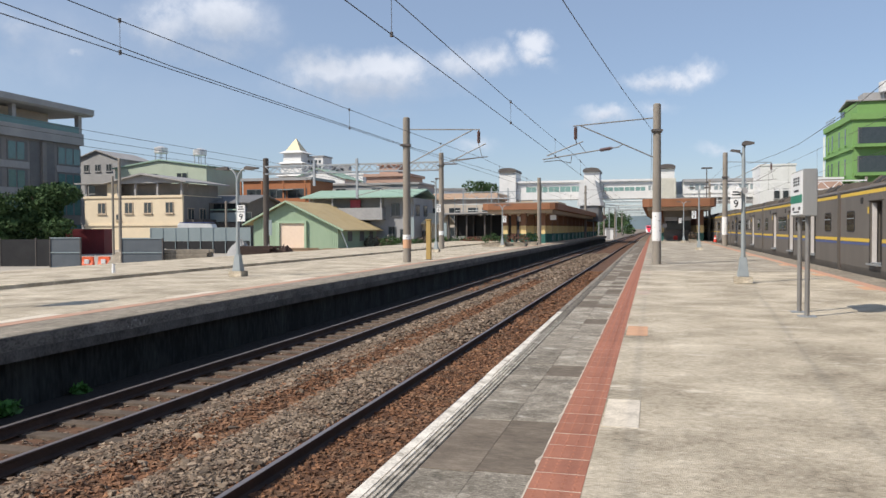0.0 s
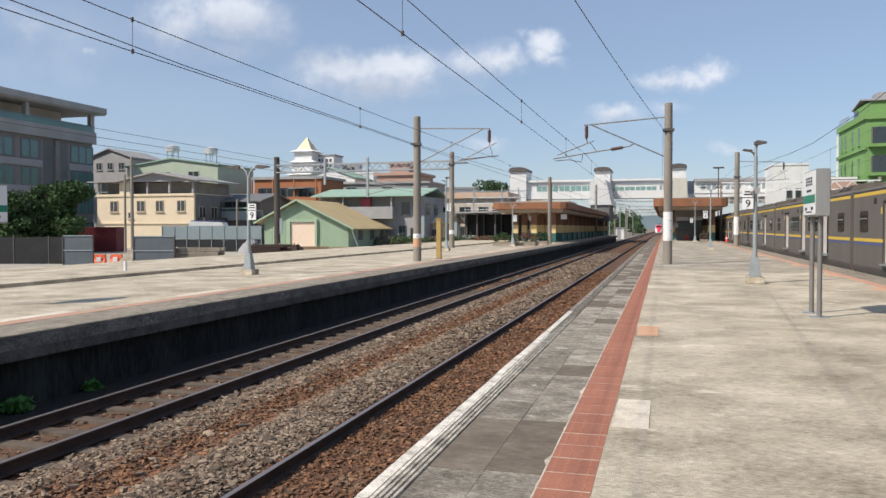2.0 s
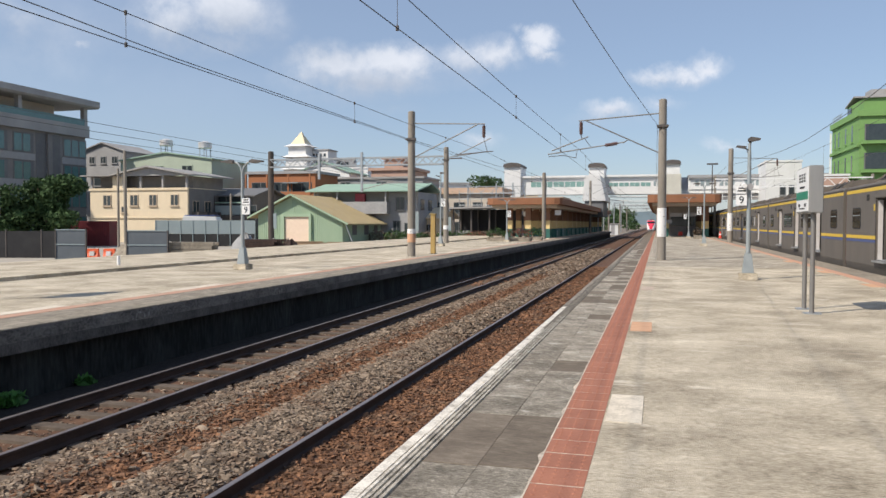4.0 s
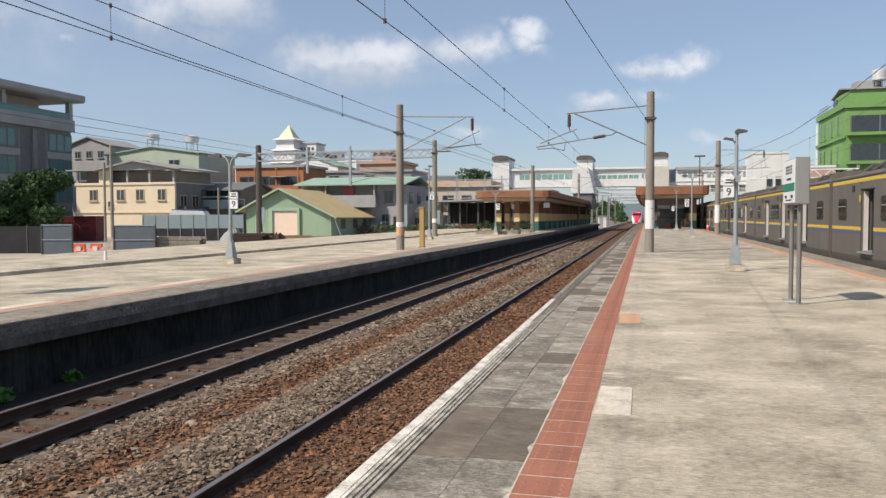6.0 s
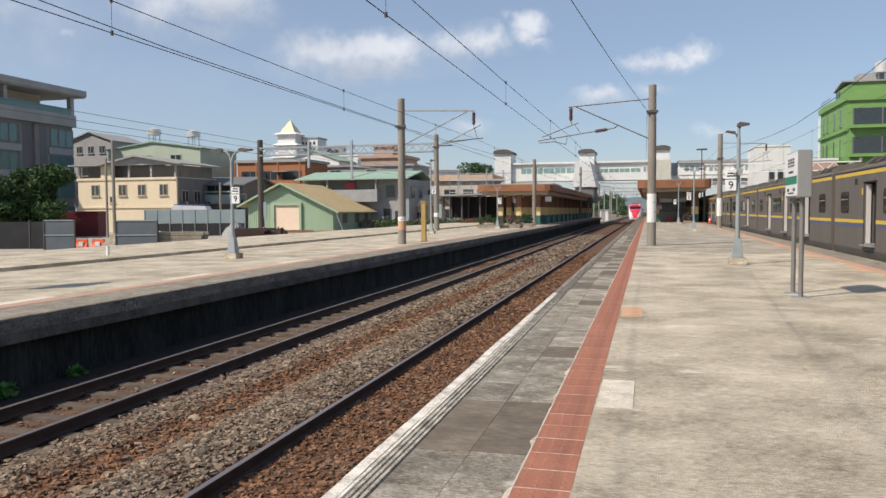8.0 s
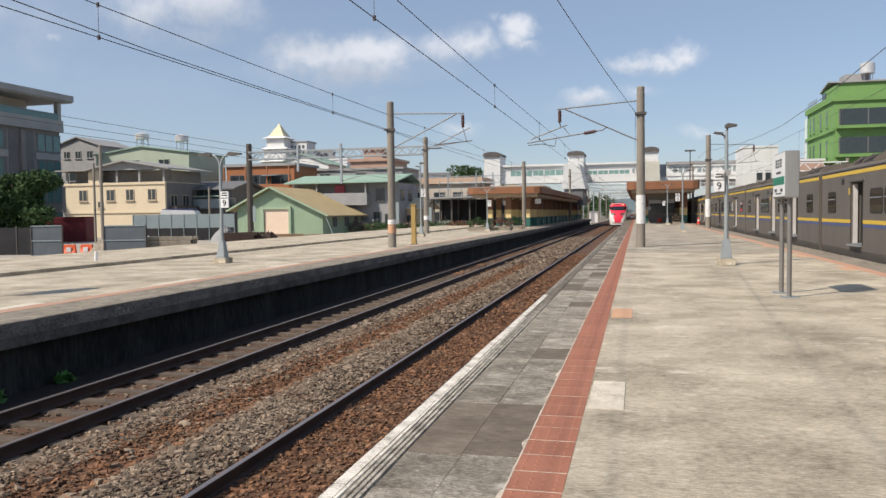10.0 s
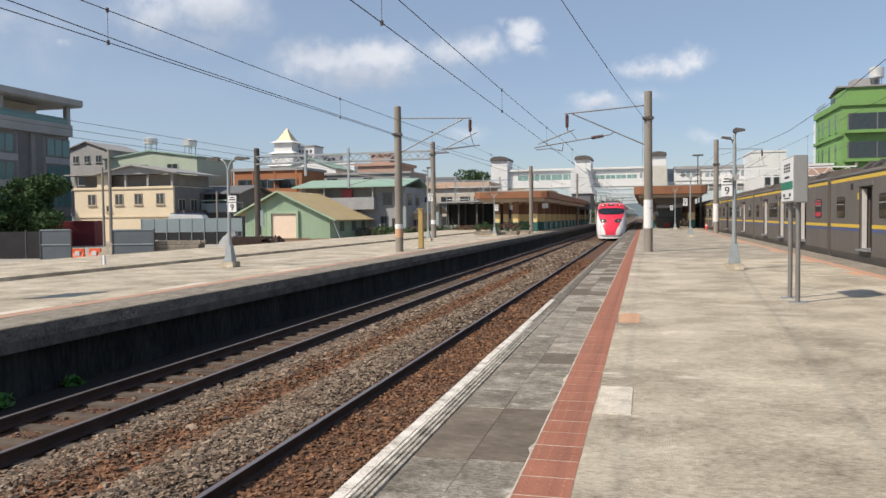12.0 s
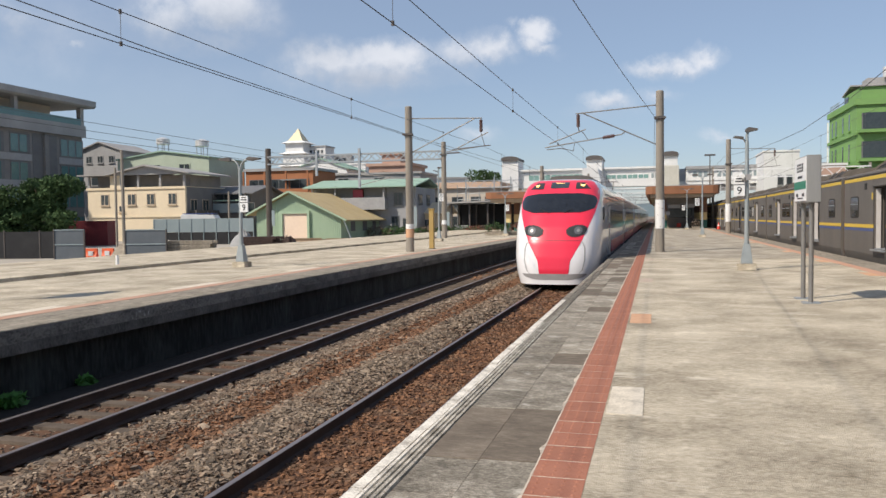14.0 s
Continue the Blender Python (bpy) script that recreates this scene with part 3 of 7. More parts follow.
M_LAMPPOST = mat("blue_grey_lamp_paint", (0.33, 0.36, 0.365), (0.27, 0.30, 0.305), 0.5, 0.2, scale=5, bump=0.03)
# dull tone stands for the shade inside rooms and under roofs
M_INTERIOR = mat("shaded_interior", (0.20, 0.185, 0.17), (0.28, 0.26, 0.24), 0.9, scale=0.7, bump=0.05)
M_SHUTTER = mat("peach_roller_shutter", (0.80, 0.64, 0.50), (0.74, 0.58, 0.45), 0.6, bump=0.02)


# ---------------------------------------------------------------- platform surfaces in pieces
M_NOSE_WORN = mat("rubbed_nosing", (0.09, 0.077, 0.061), (0.34, 0.30, 0.24), 0.9, scale=3, fine=70, bump=0.4, lo=0.56, hi=0.9, detail=10, rugged=0.75, vary=0.15)


M_RIB = mat("half_worn_painted_rib", (0.16, 0.14, 0.11), (0.62, 0.57, 0.48), 0.9, scale=5, fine=80, bump=0.4, lo=0.62, hi=0.92, detail=10, rugged=0.75)


def nosing_mesh(length, material):
    bm = bmesh.new()
    prism(bm, [(EDGE, -0.02), (EDGE + 0.015, 0.0), (EDGE + 0.085, 0.0), (EDGE + 0.085, -0.3), (EDGE, -0.3)], 0.004, length - 0.004)
    return mesh_of(bm, material, 0, "nosing_block")


def painted_edges():
    nosing = thing("platform_nosing", (0, 0, 0), "concrete nosing blocks, white paint worn off farther along", "platform", "", "structure")
    white, rubbed = nosing_mesh(1.2, M_WHITE), nosing_mesh(1.2, M_NOSE_WORN)
    rng = random.Random(21)
    for i in range(62):
        y = -2.2 + i * 1.2
        b = new("nosing_block", white if y < 7 or rng.random() < 1.0 - (y - 7) / 9 else rubbed)
        b.parent = nosing
        b.matrix_basis = pose(rng.uniform(-0.004, 0.004), y, rng.uniform(-0.003, 0.002))
    for y0, y1 in ((-12, -2.2), (72.2, 170)):
        b = new("nosing_run", nosing_mesh(y1 - y0, M_NOSE_WORN))
        b.parent = nosing
        b.matrix_basis = pose(0, y0, 0)
    # ribs beside the nosing
    rib = thing("grooved_strip", (0, 0, 0), "grooved non-slip concrete strip along the platform edge", "platform", "", "structure")
    base = bmesh.new()
    box(base, EDGE + 0.086, -12, -0.3, EDGE + 0.235, 170, -0.016)
    part("strip_bed", base, M_NOSE_WORN, rib)
    for i in range(4):
        x = EDGE + 0.090 + i * 0.036
        for y0, y1, paint in ((-12, 10.5 + i * 0.7, M_WHITE if i < 1 else M_RIB), (10.5 + i * 0.7, 170, M_NOSE_WORN)):
            bm = bmesh.new()
            prism(bm, [(x, -0.016), (x + 0.004, 0.001), (x + 0.024, 0.001), (x + 0.028, -0.016)], y0, y1)
            part("rib", bm, paint, rib)


painted_edges()


def marks(x0, x1, ys, material, label, length):
    for y in ys:
        bm = bmesh.new()
        box(bm, x0, y, 0.0, x1, y + length, 0.006)
        tagged(part("door_mark", bm, material), label, "floor marking", "door marks on the platform")


marks(-0.355, -0.095, [5.66], M_TILE_W, "worn white painted square beside the red tactile strip", 0.92)
marks(-0.345, -0.065, [10.6], M_TILE_O, "pale orange tactile square beside the red strip", 0.98)
marks(-0.345, -0.065, [17.2, 25.6, 36.5, 47.0], M_TILE_P, "dusty pinkish square beside the red tactile strip", 1.0)
marks(4.72, 4.98, [9.0, 14.2], M_TILE_O, "pale orange tactile square beside the red strip", 1.0)
marks(4.72, 4.98, [19.6, 25.0, 31.5, 42.0], M_TILE_O, "pale orange tactile square beside the red strip", 1.0)
marks(-10.05, -9.76, [9.3, 14.2, 19.6, 27.6, 36.0, 44.0], M_TILE_W, "pale worn square beside the faded tactile strip", 1.7)

# ---------------------------------------------------------------- the tracks
def rail_outline(x):
    z = RAIL_Z
    return [(x - 0.06, z - 0.15), (x + 0.06, z - 0.15), (x + 0.06, z - 0.138), (x + 0.012, z - 0.115), (x + 0.012, z - 0.045),
            (x + 0.034, z - 0.03), (x + 0.034, z - 0.004), (x - 0.034, z - 0.004), (x - 0.034, z - 0.03), (x - 0.012, z - 0.045),
            (x - 0.012, z - 0.115), (x - 0.06, z - 0.138)]


def drawn_line(bm, outline, ys):
    """An outline drawn along the line, following its bend."""
    rings = [[bm.verts.new((u + bend(y), y, v)) for u, v in outline] for y in ys]
    n = len(outline)
    for a, b in zip(rings, rings[1:]):
        for i in range(n):
            bm.faces.new((a[i], a[(i + 1) % n], b[(i + 1) % n], b[i]))
    bm.faces.new(rings[0][::-1])
    bm.faces.new(rings[-1])


LINE = [-12, 20, 50, 90, 140, 200, 300, 450, 600]


def track(centre, label):
    t = thing("track", (0, 0, 0), label, "railway track", "railway tracks", "structure")
    for x in (centre - 0.565, centre + 0.565):
        bm = bmesh.new()
        drawn_line(bm, rail_outline(x), LINE)
        r = part("rail", bm, M_RAIL, t)
        bm = bmesh.new()
        drawn_line(bm, [(x - 0.031, RAIL_Z - 0.004), (x + 0.031, RAIL_Z - 0.004), (x + 0.026, RAIL_Z), (x - 0.026, RAIL_Z)], LINE)
        part("running_surface", bm, M_RAILTOP, r, "polished steel rail head")
    return t


track_near = track(-3.135, "near railway track of rusty rails in brown ballast")
track_far = track(-6.995, "far railway track with rusty rails and worn sleepers")
track_emu = track(7.75, "railway track under the standing grey train")

BED = [(-8.75, -1.12), (-7.9, -1.10), (-7.5, -1.105), (-7.0, -1.105), (-6.5, -1.105), (-6.15, -1.09), (-5.75, -1.0), (-5.35, -1.03), (-4.95, -1.05), (-4.55, -0.97),
       (-4.2, -0.99), (-3.9, -1.06), (-3.1, -1.07), (-2.4, -1.06), (-1.5, -1.12)]


def bed_height(x):
    return float(np.interp(x, [p[0] for p in BED], [p[1] for p in BED]))


bm = bmesh.new()
drawn_line(bm, [(-8.75, -1.3)] + BED + [(-1.5, -1.3)], LINE)
tagged(part("ballast_bed", bm, M_BALLAST), "brown gravel bed under the two tracks", "ballast", "", "structure")
# gravel strip with the platform's cast shadow painted in as near-black colour
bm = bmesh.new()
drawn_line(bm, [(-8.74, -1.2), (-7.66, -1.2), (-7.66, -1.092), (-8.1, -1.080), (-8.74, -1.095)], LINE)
tagged(part("shadow_ballast", bm, mat("shadow_ballast", (0.012, 0.010, 0.009), (0.034, 0.028, 0.024), 0.9, scale=9, fine=60, bump=0.9)), "near-black gravel strip, the platform wall's shadow in its colour", "ballast", "", "structure")
bm = bmesh.new()
drawn_line(bm, [(6.0, -1.3), (6.0, -1.1), (9.6, -1.1), (9.6, -1.3)], LINE)
tagged(part("ballast_bed", bm, M_BALLAST), "brown gravel bed under the standing train", "ballast", "", "structure")


def stones(name, label, material, zones, seed):
    """Ballast: many small broken stones in one mesh. zones: x0, x1, y0, y1, count, size."""
    rng = np.random.default_rng(seed)
    cube = np.array([(-1, -1, -1), (1, -1, -1), (1, 1, -1), (-1, 1, -1), (-1, -1, 1), (1, -1, 1), (1, 1, 1), (-1, 1, 1)], float)
    quads = np.array([(3, 2, 1, 0), (4, 5, 6, 7), (0, 1, 5, 4), (1, 2, 6, 5), (2, 3, 7, 6), (3, 0, 4, 7)])
    vs = []
    bx, bz = [p[0] for p in BED], [p[1] for p in BED]
    for x0, x1, y0, y1, n, size in zones:
        x, y = rng.uniform(x0, x1, n), rng.uniform(y0, y1, n)
        keep = np.ones(n, bool)
        for r in (-3.70, -2.57, -7.56, -6.43):
            keep &= abs(x - r) > 0.06
        x, y = x[keep], y[keep]
        n = len(x)
        z = np.interp(x, bx, bz) + rng.uniform(-0.3, 0.6, n) * size
        s = size * rng.uniform(0.4, 1.4, (n, 1, 1)) * rng.uniform(0.6, 1.3, (n, 1, 3)) * np.array((1.25, 1.25, 0.55)) * 0.5
        v = cube[None] * s * rng.uniform(0.25, 1.35, (n, 8, 3))
        a, b = rng.uniform(0, 6.28, n), rng.uniform(-0.55, 0.55, n)
        ca, sa, cb, sb = np.cos(a), np.sin(a), np.cos(b), np.sin(b)
        zero, one = np.zeros(n), np.ones(n)
        rz = np.stack([np.stack([ca, -sa, zero], 1), np.stack([sa, ca, zero], 1), np.stack([zero, zero, one], 1)], 1)
        rx = np.stack([np.stack([one, zero, zero], 1), np.stack([zero, cb, -sb], 1), np.stack([zero, sb, cb], 1)], 1)
        v = np.einsum("nij,nkj->nki", np.einsum("nij,njk->nik", rz, rx), v)
        vs.append(v + np.stack([x, y, z], 1)[:, None, :])
    v = np.concatenate(vs)
    n = len(v)
    faces = (quads[None] + 8 * np.arange(n)[:, None, None]).reshape(-1, 4)
    me = bpy.data.meshes.new(name)
    me.vertices.add(n * 8)
    me.vertices.foreach_set("co", v.reshape(-1))
    me.loops.add(faces.size)
    me.loops.foreach_set("vertex_index", faces.reshape(-1).astype(np.int32))
    me.polygons.add(len(faces))
    me.polygons.foreach_set("loop_start", np.arange(0, faces.size, 4, dtype=np.int32))
    me.update(calc_edges=True)
    me.shade_flat()
    me.materials.append(material)
    return tagged(new(name, me), label, "ballast", "", "stuff")


stones("ballast", "grey-brown broken ballast stones between the tracks", M_STONE,
       [(-6.05, -5.4, 3.5, 16, 17000, 0.036), (-4.85, -3.95, 3.5, 16, 23000, 0.036), (-6.05, -3.95, 3.5, 20, 450, 0.07), (-6.2, -5.4, 16, 36, 7500, 0.055), (-4.85, -3.9, 16, 36, 8500, 0.055),
        (-6.2, -3.9, 36, 75, 5000, 0.10), (-6.35, -6.0, 5, 30, 2600, 0.045), (-7.4, -6.6, 5, 26, 2600, 0.03), (-6.1, -3.9, -12, 3.5, 3000, 0.1)], 3)
stones("ballast", "rust-brown ballast stones around the near rails", M_STONE_R,
       [(-3.95, -1.55, 4.5, 18, 25000, 0.034), (-5.6, -4.7, 4, 22, 15000, 0.038), (-5.5, -4.8, 22, 40, 4000, 0.055), (-3.95, -1.55, 18, 45, 12000, 0.055), (-8.4, -6.0, 30, 60, 2500, 0.08), (-3.95, -1.55, -12, 4.5, 3500, 0.08), (-8.4, -6.1, -12, 5, 2500, 0.08)], 4)


# ---------------------------------------------------------------- masts and wires
def mast(x, y, z0, z1, label, r=0.175):
    t = thing("catenary_mast", (x, y, z0), label, "mast", "catenary masts")
    h = z1 - z0
    bm = bmesh.new()
    bar(bm, (0, 0, 0), (0, 0, h), r, r * 0.86, 20)
    part("pole", bm, M_POLE, t)
    bm = bmesh.new()
    bar(bm, (0, 0, h), (0, 0, h + 0.03), r * 0.8, r * 0.6, 20)
    part("cap", bm, M_POLE, t)
    return t


def clamp(t, z, r=0.2):
    bm = bmesh.new()
    bar(bm, (0, 0, z - 0.06), (0, 0, z + 0.06), r, r, 20)
    beam(bm, (-r - 0.03, -r, z), (r + 0.03, -r, z), 0.04, 0.08)
    part("clamp", bm, M_DARKSTEEL, t)


def insulator(parent, p, q):
    bm = bmesh.new()
    p, q = Vector(p), Vector(q)
    bar(bm, p, q, 0.03, 0.03, 8)
    for i in range(8):
        c = p.lerp(q, 0.12 + 0.76 * i / 7)
        d = (q - p).normalized() * 0.025
        bar(bm, c - d, c + d, 0.078, 0.06, 12)
    part("insulator", bm, M_PORCELAIN, parent, "brown ribbed porcelain insulator")


def tube(parent, p, q, r=0.025, name="tube"):
    bm = bmesh.new()
    bar(bm, p, q, r, r, 8)
    return part(name, bm, M_POSTSTEEL if name == "tube" else M_DARKSTEEL, parent)


def cantilever(t, s, reach, top, low):
    """Bracket to one side (s = -1 left, 1 right): a level top bar, a strut, and the low arms that hold the wire."""
    tube(t, (0.15 * s, 0, top), (reach * s, 0, top - 0.12))
    tube(t, (0.15 * s, 0, low), ((reach - 0.35) * s, 0, top - 0.14))
    insulator(t, ((reach - 0.05) * s, 0, top - 0.16), ((reach - 0.05) * s, 0, top - 0.72))
    tube(t, ((reach + 0.25) * s, 0, top - 0.72), ((reach - 1.1) * s, 0, low + 0.1), 0.022)
    tube(t, ((reach + 0.35) * s, 0, low + 0.18), ((reach - 1.3) * s, 0, low + 0.06), 0.02, "steady_arm")
    tube(t, ((reach - 0.05) * s, 0, top - 0.74), ((reach + 0.1) * s, 0, low + 0.16), 0.012, "hanger")


def chipped_band(t, z0, z1, r, seed):
    """A white painted band round a mast, with rows of short dark marks."""
    bm = bmesh.new()
    bar(bm, (0, 0, z0), (0, 0, z1), r, r - 0.002, 24)
    band = part("white_band", bm, M_BANDW, t, "chipped white painted band with dark marks")
    rng = random.Random(seed)
    z = z0 + 0.06
    while z < z1 - 0.08:
        h, a, w = rng.uniform(0.02, 0.05), rng.uniform(-0.9, 0.6), rng.uniform(0.15, 0.5)
        bm = bmesh.new()
        lo, hi = [], []
        for k in range(5):
            q = a + w * k / 4
            p = ((r + 0.002) * math.sin(q), -(r + 0.002) * math.cos(q))
            lo.append(bm.verts.new((*p, z)))
            hi.append(bm.verts.new((*p, z + h)))
        for k in range(4):
            bm.faces.new((lo[k], lo[k + 1], hi[k + 1], hi[k]))
        part("mark_bar", bm, M_MARK, band)
        z += h + rng.uniform(0.06, 0.3)


def notice(t, dims, material, label, name="plate"):
    bm = bmesh.new()
    box(bm, *dims)
    part(name, bm, material, t, label)


mast_r = mast(0.15, 31.8, 0, 6.35, "tall grey concrete catenary mast with white band on the platform")
clamp(mast_r, 5.30)
tube(mast_r, (-0.15, 0, 5.82), (-3.3, 0, 5.62))
tube(mast_r, (-0.15, 0, 4.27), (-3.0, 0, 5.62))
insulator(mast_r, (-3.2, 0, 5.6), (-3.2, 0, 5.05))
tube(mast_r, (-1.45, 0, 4.72), (-4.55, 0, 4.29), 0.024)
tube(mast_r, (-4.38, 0, 4.44), (-2.9, 0, 4.98), 0.024)
tube(mast_r, (-3.2, 0, 5.07), (-3.15, 0, 4.86), 0.02, "stay")
tube(mast_r, (-3.05, 0, 4.9), (-2.8, 0, 4.55), 0.012, "stay")
insulator(mast_r, (-2.25, 0, 4.605), (-1.72, 0, 4.68))
tube(mast_r, (-1.5, 0, 4.71), (-1.3, 0, 4.83), 0.02, "stay")
tube(mast_r, (-4.5, 0, 4.2), (-3.9, 0, 4.24), 0.016, "steady_arm")
tube(mast_r, (-3.9, 0, 4.24), (-3.4, 0, 4.12), 0.014, "steady_arm")
tube(mast_r, (-3.4, 0, 4.12), (-3.35, 0, 4.42), 0.012, "stay")
chipped_band(mast_r, 0.93, 2.07, 0.182, 71)
mast_l = mast(-10.3, 31.8, 0, 6.25, "tall grey concrete catenary mast on the island platform")
clamp(mast_l, 5.06)
cantilever(mast_l, 1, 3.25, 5.75, 4.3)
chipped_band(mast_l, 1.0, 1.2, 0.183, 72)
bm = bmesh.new()
bar(bm, (0, 0, 0.62), (0, 0, 0.99), 0.183, 0.182, 20)
part("rust_band", bm, M_TILE_O, mast_l, "orange rust-stained band")
notice(mast_l, (0.2, -0.06, 1.1, 0.34, -0.03, 1.95), M_BLUEGREY, "pale upright notice board")
mast_l2 = mast(-14.85, 54, 0, 6.95, "grey concrete mast carrying the end of a lattice gantry", 0.2)
clamp(mast_l2, 6.05, 0.23)
tube(mast_l2, (0.2, 0, 6.25), (3.2, 0, 6.6), 0.03)
tube(mast_l2, (0.2, 0, 6.15), (1.2, 0, 6.15), 0.05, "bracket")
bm = bmesh.new()
bar(bm, (0, 0, 1.0), (0, 0, 1.3), 0.205, 0.203, 20)
part("white_band", bm, M_SIGNW, mast_l2)
notice(mast_l2, (0.2, -0.08, 0.9, 0.4, -0.04, 1.9), M_BLUEGREY, "pale upright notice board")
mast_r2 = mast(5.45, 64, 0, 7.3, "grey concrete catenary mast with white base band by the train", 0.21)
clamp(mast_r2, 5.4, 0.24)
cantilever(mast_r2, 1, 3.4, 6.6, 5.0)
chipped_band(mast_r2, 0.9, 2.3, 0.219, 73)
for x, y, z0, z1 in ((-10.0, 120, 0, 8.0), (-0.2, 190, -1.2, 7), (-10.2, 170, -1.2, 7), (-0.2, 240, -1.2, 7), (-10.2, 220, -1.2, 7), (-10.2, 270, -1.2, 7)):
    m = mast(x, y, z0, z1, "grey concrete catenary mast further down the line", 0.19)
    clamp(m, z1 - z0 - 1.1, 0.22)
    cantilever(m, 1 if x < -5 else -1, 3.1, z1 - z0 - 0.6, z1 - z0 - 2.1)
plain = mast(-10.0, 70, 0, 6.05, "plain grey concrete mast before the canopy", 0.19)
plain = mast(-14.2, 100, 0, 7.1, "short thick concrete mast behind the canopy", 0.26)
for y in (165, 205, 245):
    g = thing("track_gantry", (0, y, -1.2), "thin steel gantry over the far tracks", "gantry", "far gantries")
    for x in (-11, 3.5):
        bm = bmesh.new()
        beam(bm, (x, 0, 0), (x, 0, 8.2), 0.25, 0.25)
        part("post", bm, M_STEEL, g)
    for z in (7.4, 8.1):
        bm = bmesh.new()
        beam(bm, (-11, 0, z), (3.5, 0, z), 0.12, 0.12)
        part("chord", bm, M_STEEL, g)


flood = thing("flood_lamp_mast", (7.53, 118, 0), "tall slim lamp mast with a flat head before the footbridge", "lamp")
bm = bmesh.new()
bar(bm, (0, 0, 0), (0, 0, 10.03), 0.11, 0.07, 10)
part("post", bm, M_DARKSTEEL, flood)
boxpart("lamp_head", (-0.75, -0.2, 10.01, 0.75, 0.2, 10.23), M_DARKSTEEL, flood, "flat dark lamp head", 0.03)
yard_gantry = thing("yard_gantry", (-26.62, 108, -1.1), "thin grey steel gantry over the yard tracks", "gantry")
span, low, high = 8.64, 6.85, 7.83
for z in (low, high):
    bm = bmesh.new()
    beam(bm, (0, 0, z), (span, 0, z), 0.10, 0.10)
    part("chord", bm, M_STEEL, yard_gantry)
for i in range(12):
    bm = bmesh.new()
    beam(bm, (span * i / 12, 0, low if i % 2 else high), (span * (i + 1) / 12, 0, high if i % 2 else low), 0.06, 0.06)
    part("brace", bm, M_STEEL, yard_gantry)
for k in (0.02, 0.5, 0.78, 0.98):
    bm = bmesh.new()
    beam(bm, (span * k, 0.1, 0), (span * k, 0.1, high + 0.5), 0.16, 0.16)
    part("post", bm, M_STEEL, yard_gantry)


def lattice(x0, x1, y, z0, z1):
    t = thing("lattice_gantry", (x0, y, z0), "grey lattice steel gantry beam spanning the yard tracks", "gantry")
    w, h, d = x1 - x0, z1 - z0, 0.45
    for dy in (0, d):
        for z in (0, h):
            bm = bmesh.new()
            beam(bm, (0, dy, z), (w, dy, z), 0.09, 0.09)
            part("chord", bm, M_STEEL, t)
    n = 22
    for i in range(n):
        a, b = w * i / n, w * (i + 1) / n
        bm = bmesh.new()
        beam(bm, (a, 0, 0 if i % 2 else h), (b, 0, h if i % 2 else 0), 0.05, 0.05)
        part("brace", bm, M_STEEL, t)
        bm = bmesh.new()
        beam(bm, (a, d, h if i % 2 else 0), (b, d, 0 if i % 2 else h), 0.05, 0.05)
        part("brace", bm, M_STEEL, t)
    for x in (0.55 * w, 0.3 * w):
        bm = bmesh.new()
        beam(bm, (x, -0.1, -2.0 if x > 0.4 * w else -1.0), (x, -0.1, h + 0.4), 0.16, 0.16)
        part("drop_post", bm, M_STEEL, t)
    tube(t, (0.55 * w, -0.1, -1.8), (0.55 * w + 2.6, -0.1, -1.2), 0.03)
    tube(t, (0.55 * w, -0.1, -1.0), (0.55 * w + 2.4, -0.1, -1.2), 0.03)
    return t


lattice(-28.9, -15.05, 53.8, 5.75, 6.32)
mast_far = mast(-28.95, 54, -1.0, 6.95, "dark brown weathered mast at the yard end of the gantry", 0.25)
for piece in mast_far.children:
    piece.data.materials[0] = M_POLEDARK
notice(mast_far, (0.25, -0.1, 2.0, 0.5, -0.05, 3.2), M_BLUEGREY, "pale notice board")
mast_y = mast(-48.5, 62, -1.0, 8.2, "slender grey mast in the yard", 0.16)
mast(-49.6, 62.4, -1.0, 6.6, "slender grey pole beside the yard mast", 0.12)
mast_y2 = mast(-50.5, 84, -1.0, 5.0, "slender pale pole beside the cream house", 0.14)


def drawn_wire(bm, pts, r, n=6):
    """One unbroken round wire through points that follow one another along y."""
    rings = [[bm.verts.new((x + r * math.cos(6.2832 * i / n), y, z + r * math.sin(6.2832 * i / n))) for i in range(n)] for x, y, z in pts]
    for a, b in zip(rings, rings[1:]):
        for i in range(n):
            bm.faces.new((a[i], a[(i + 1) % n], b[(i + 1) % n], b[i])).smooth = True


def wire(name, label, pts, r, material=M_WIRE):
    bm = bmesh.new()
    drawn_wire(bm, pts, r)
    return tagged(part(name, bm, material), label, "overhead wire", "overhead wires")


SAG = 0.16


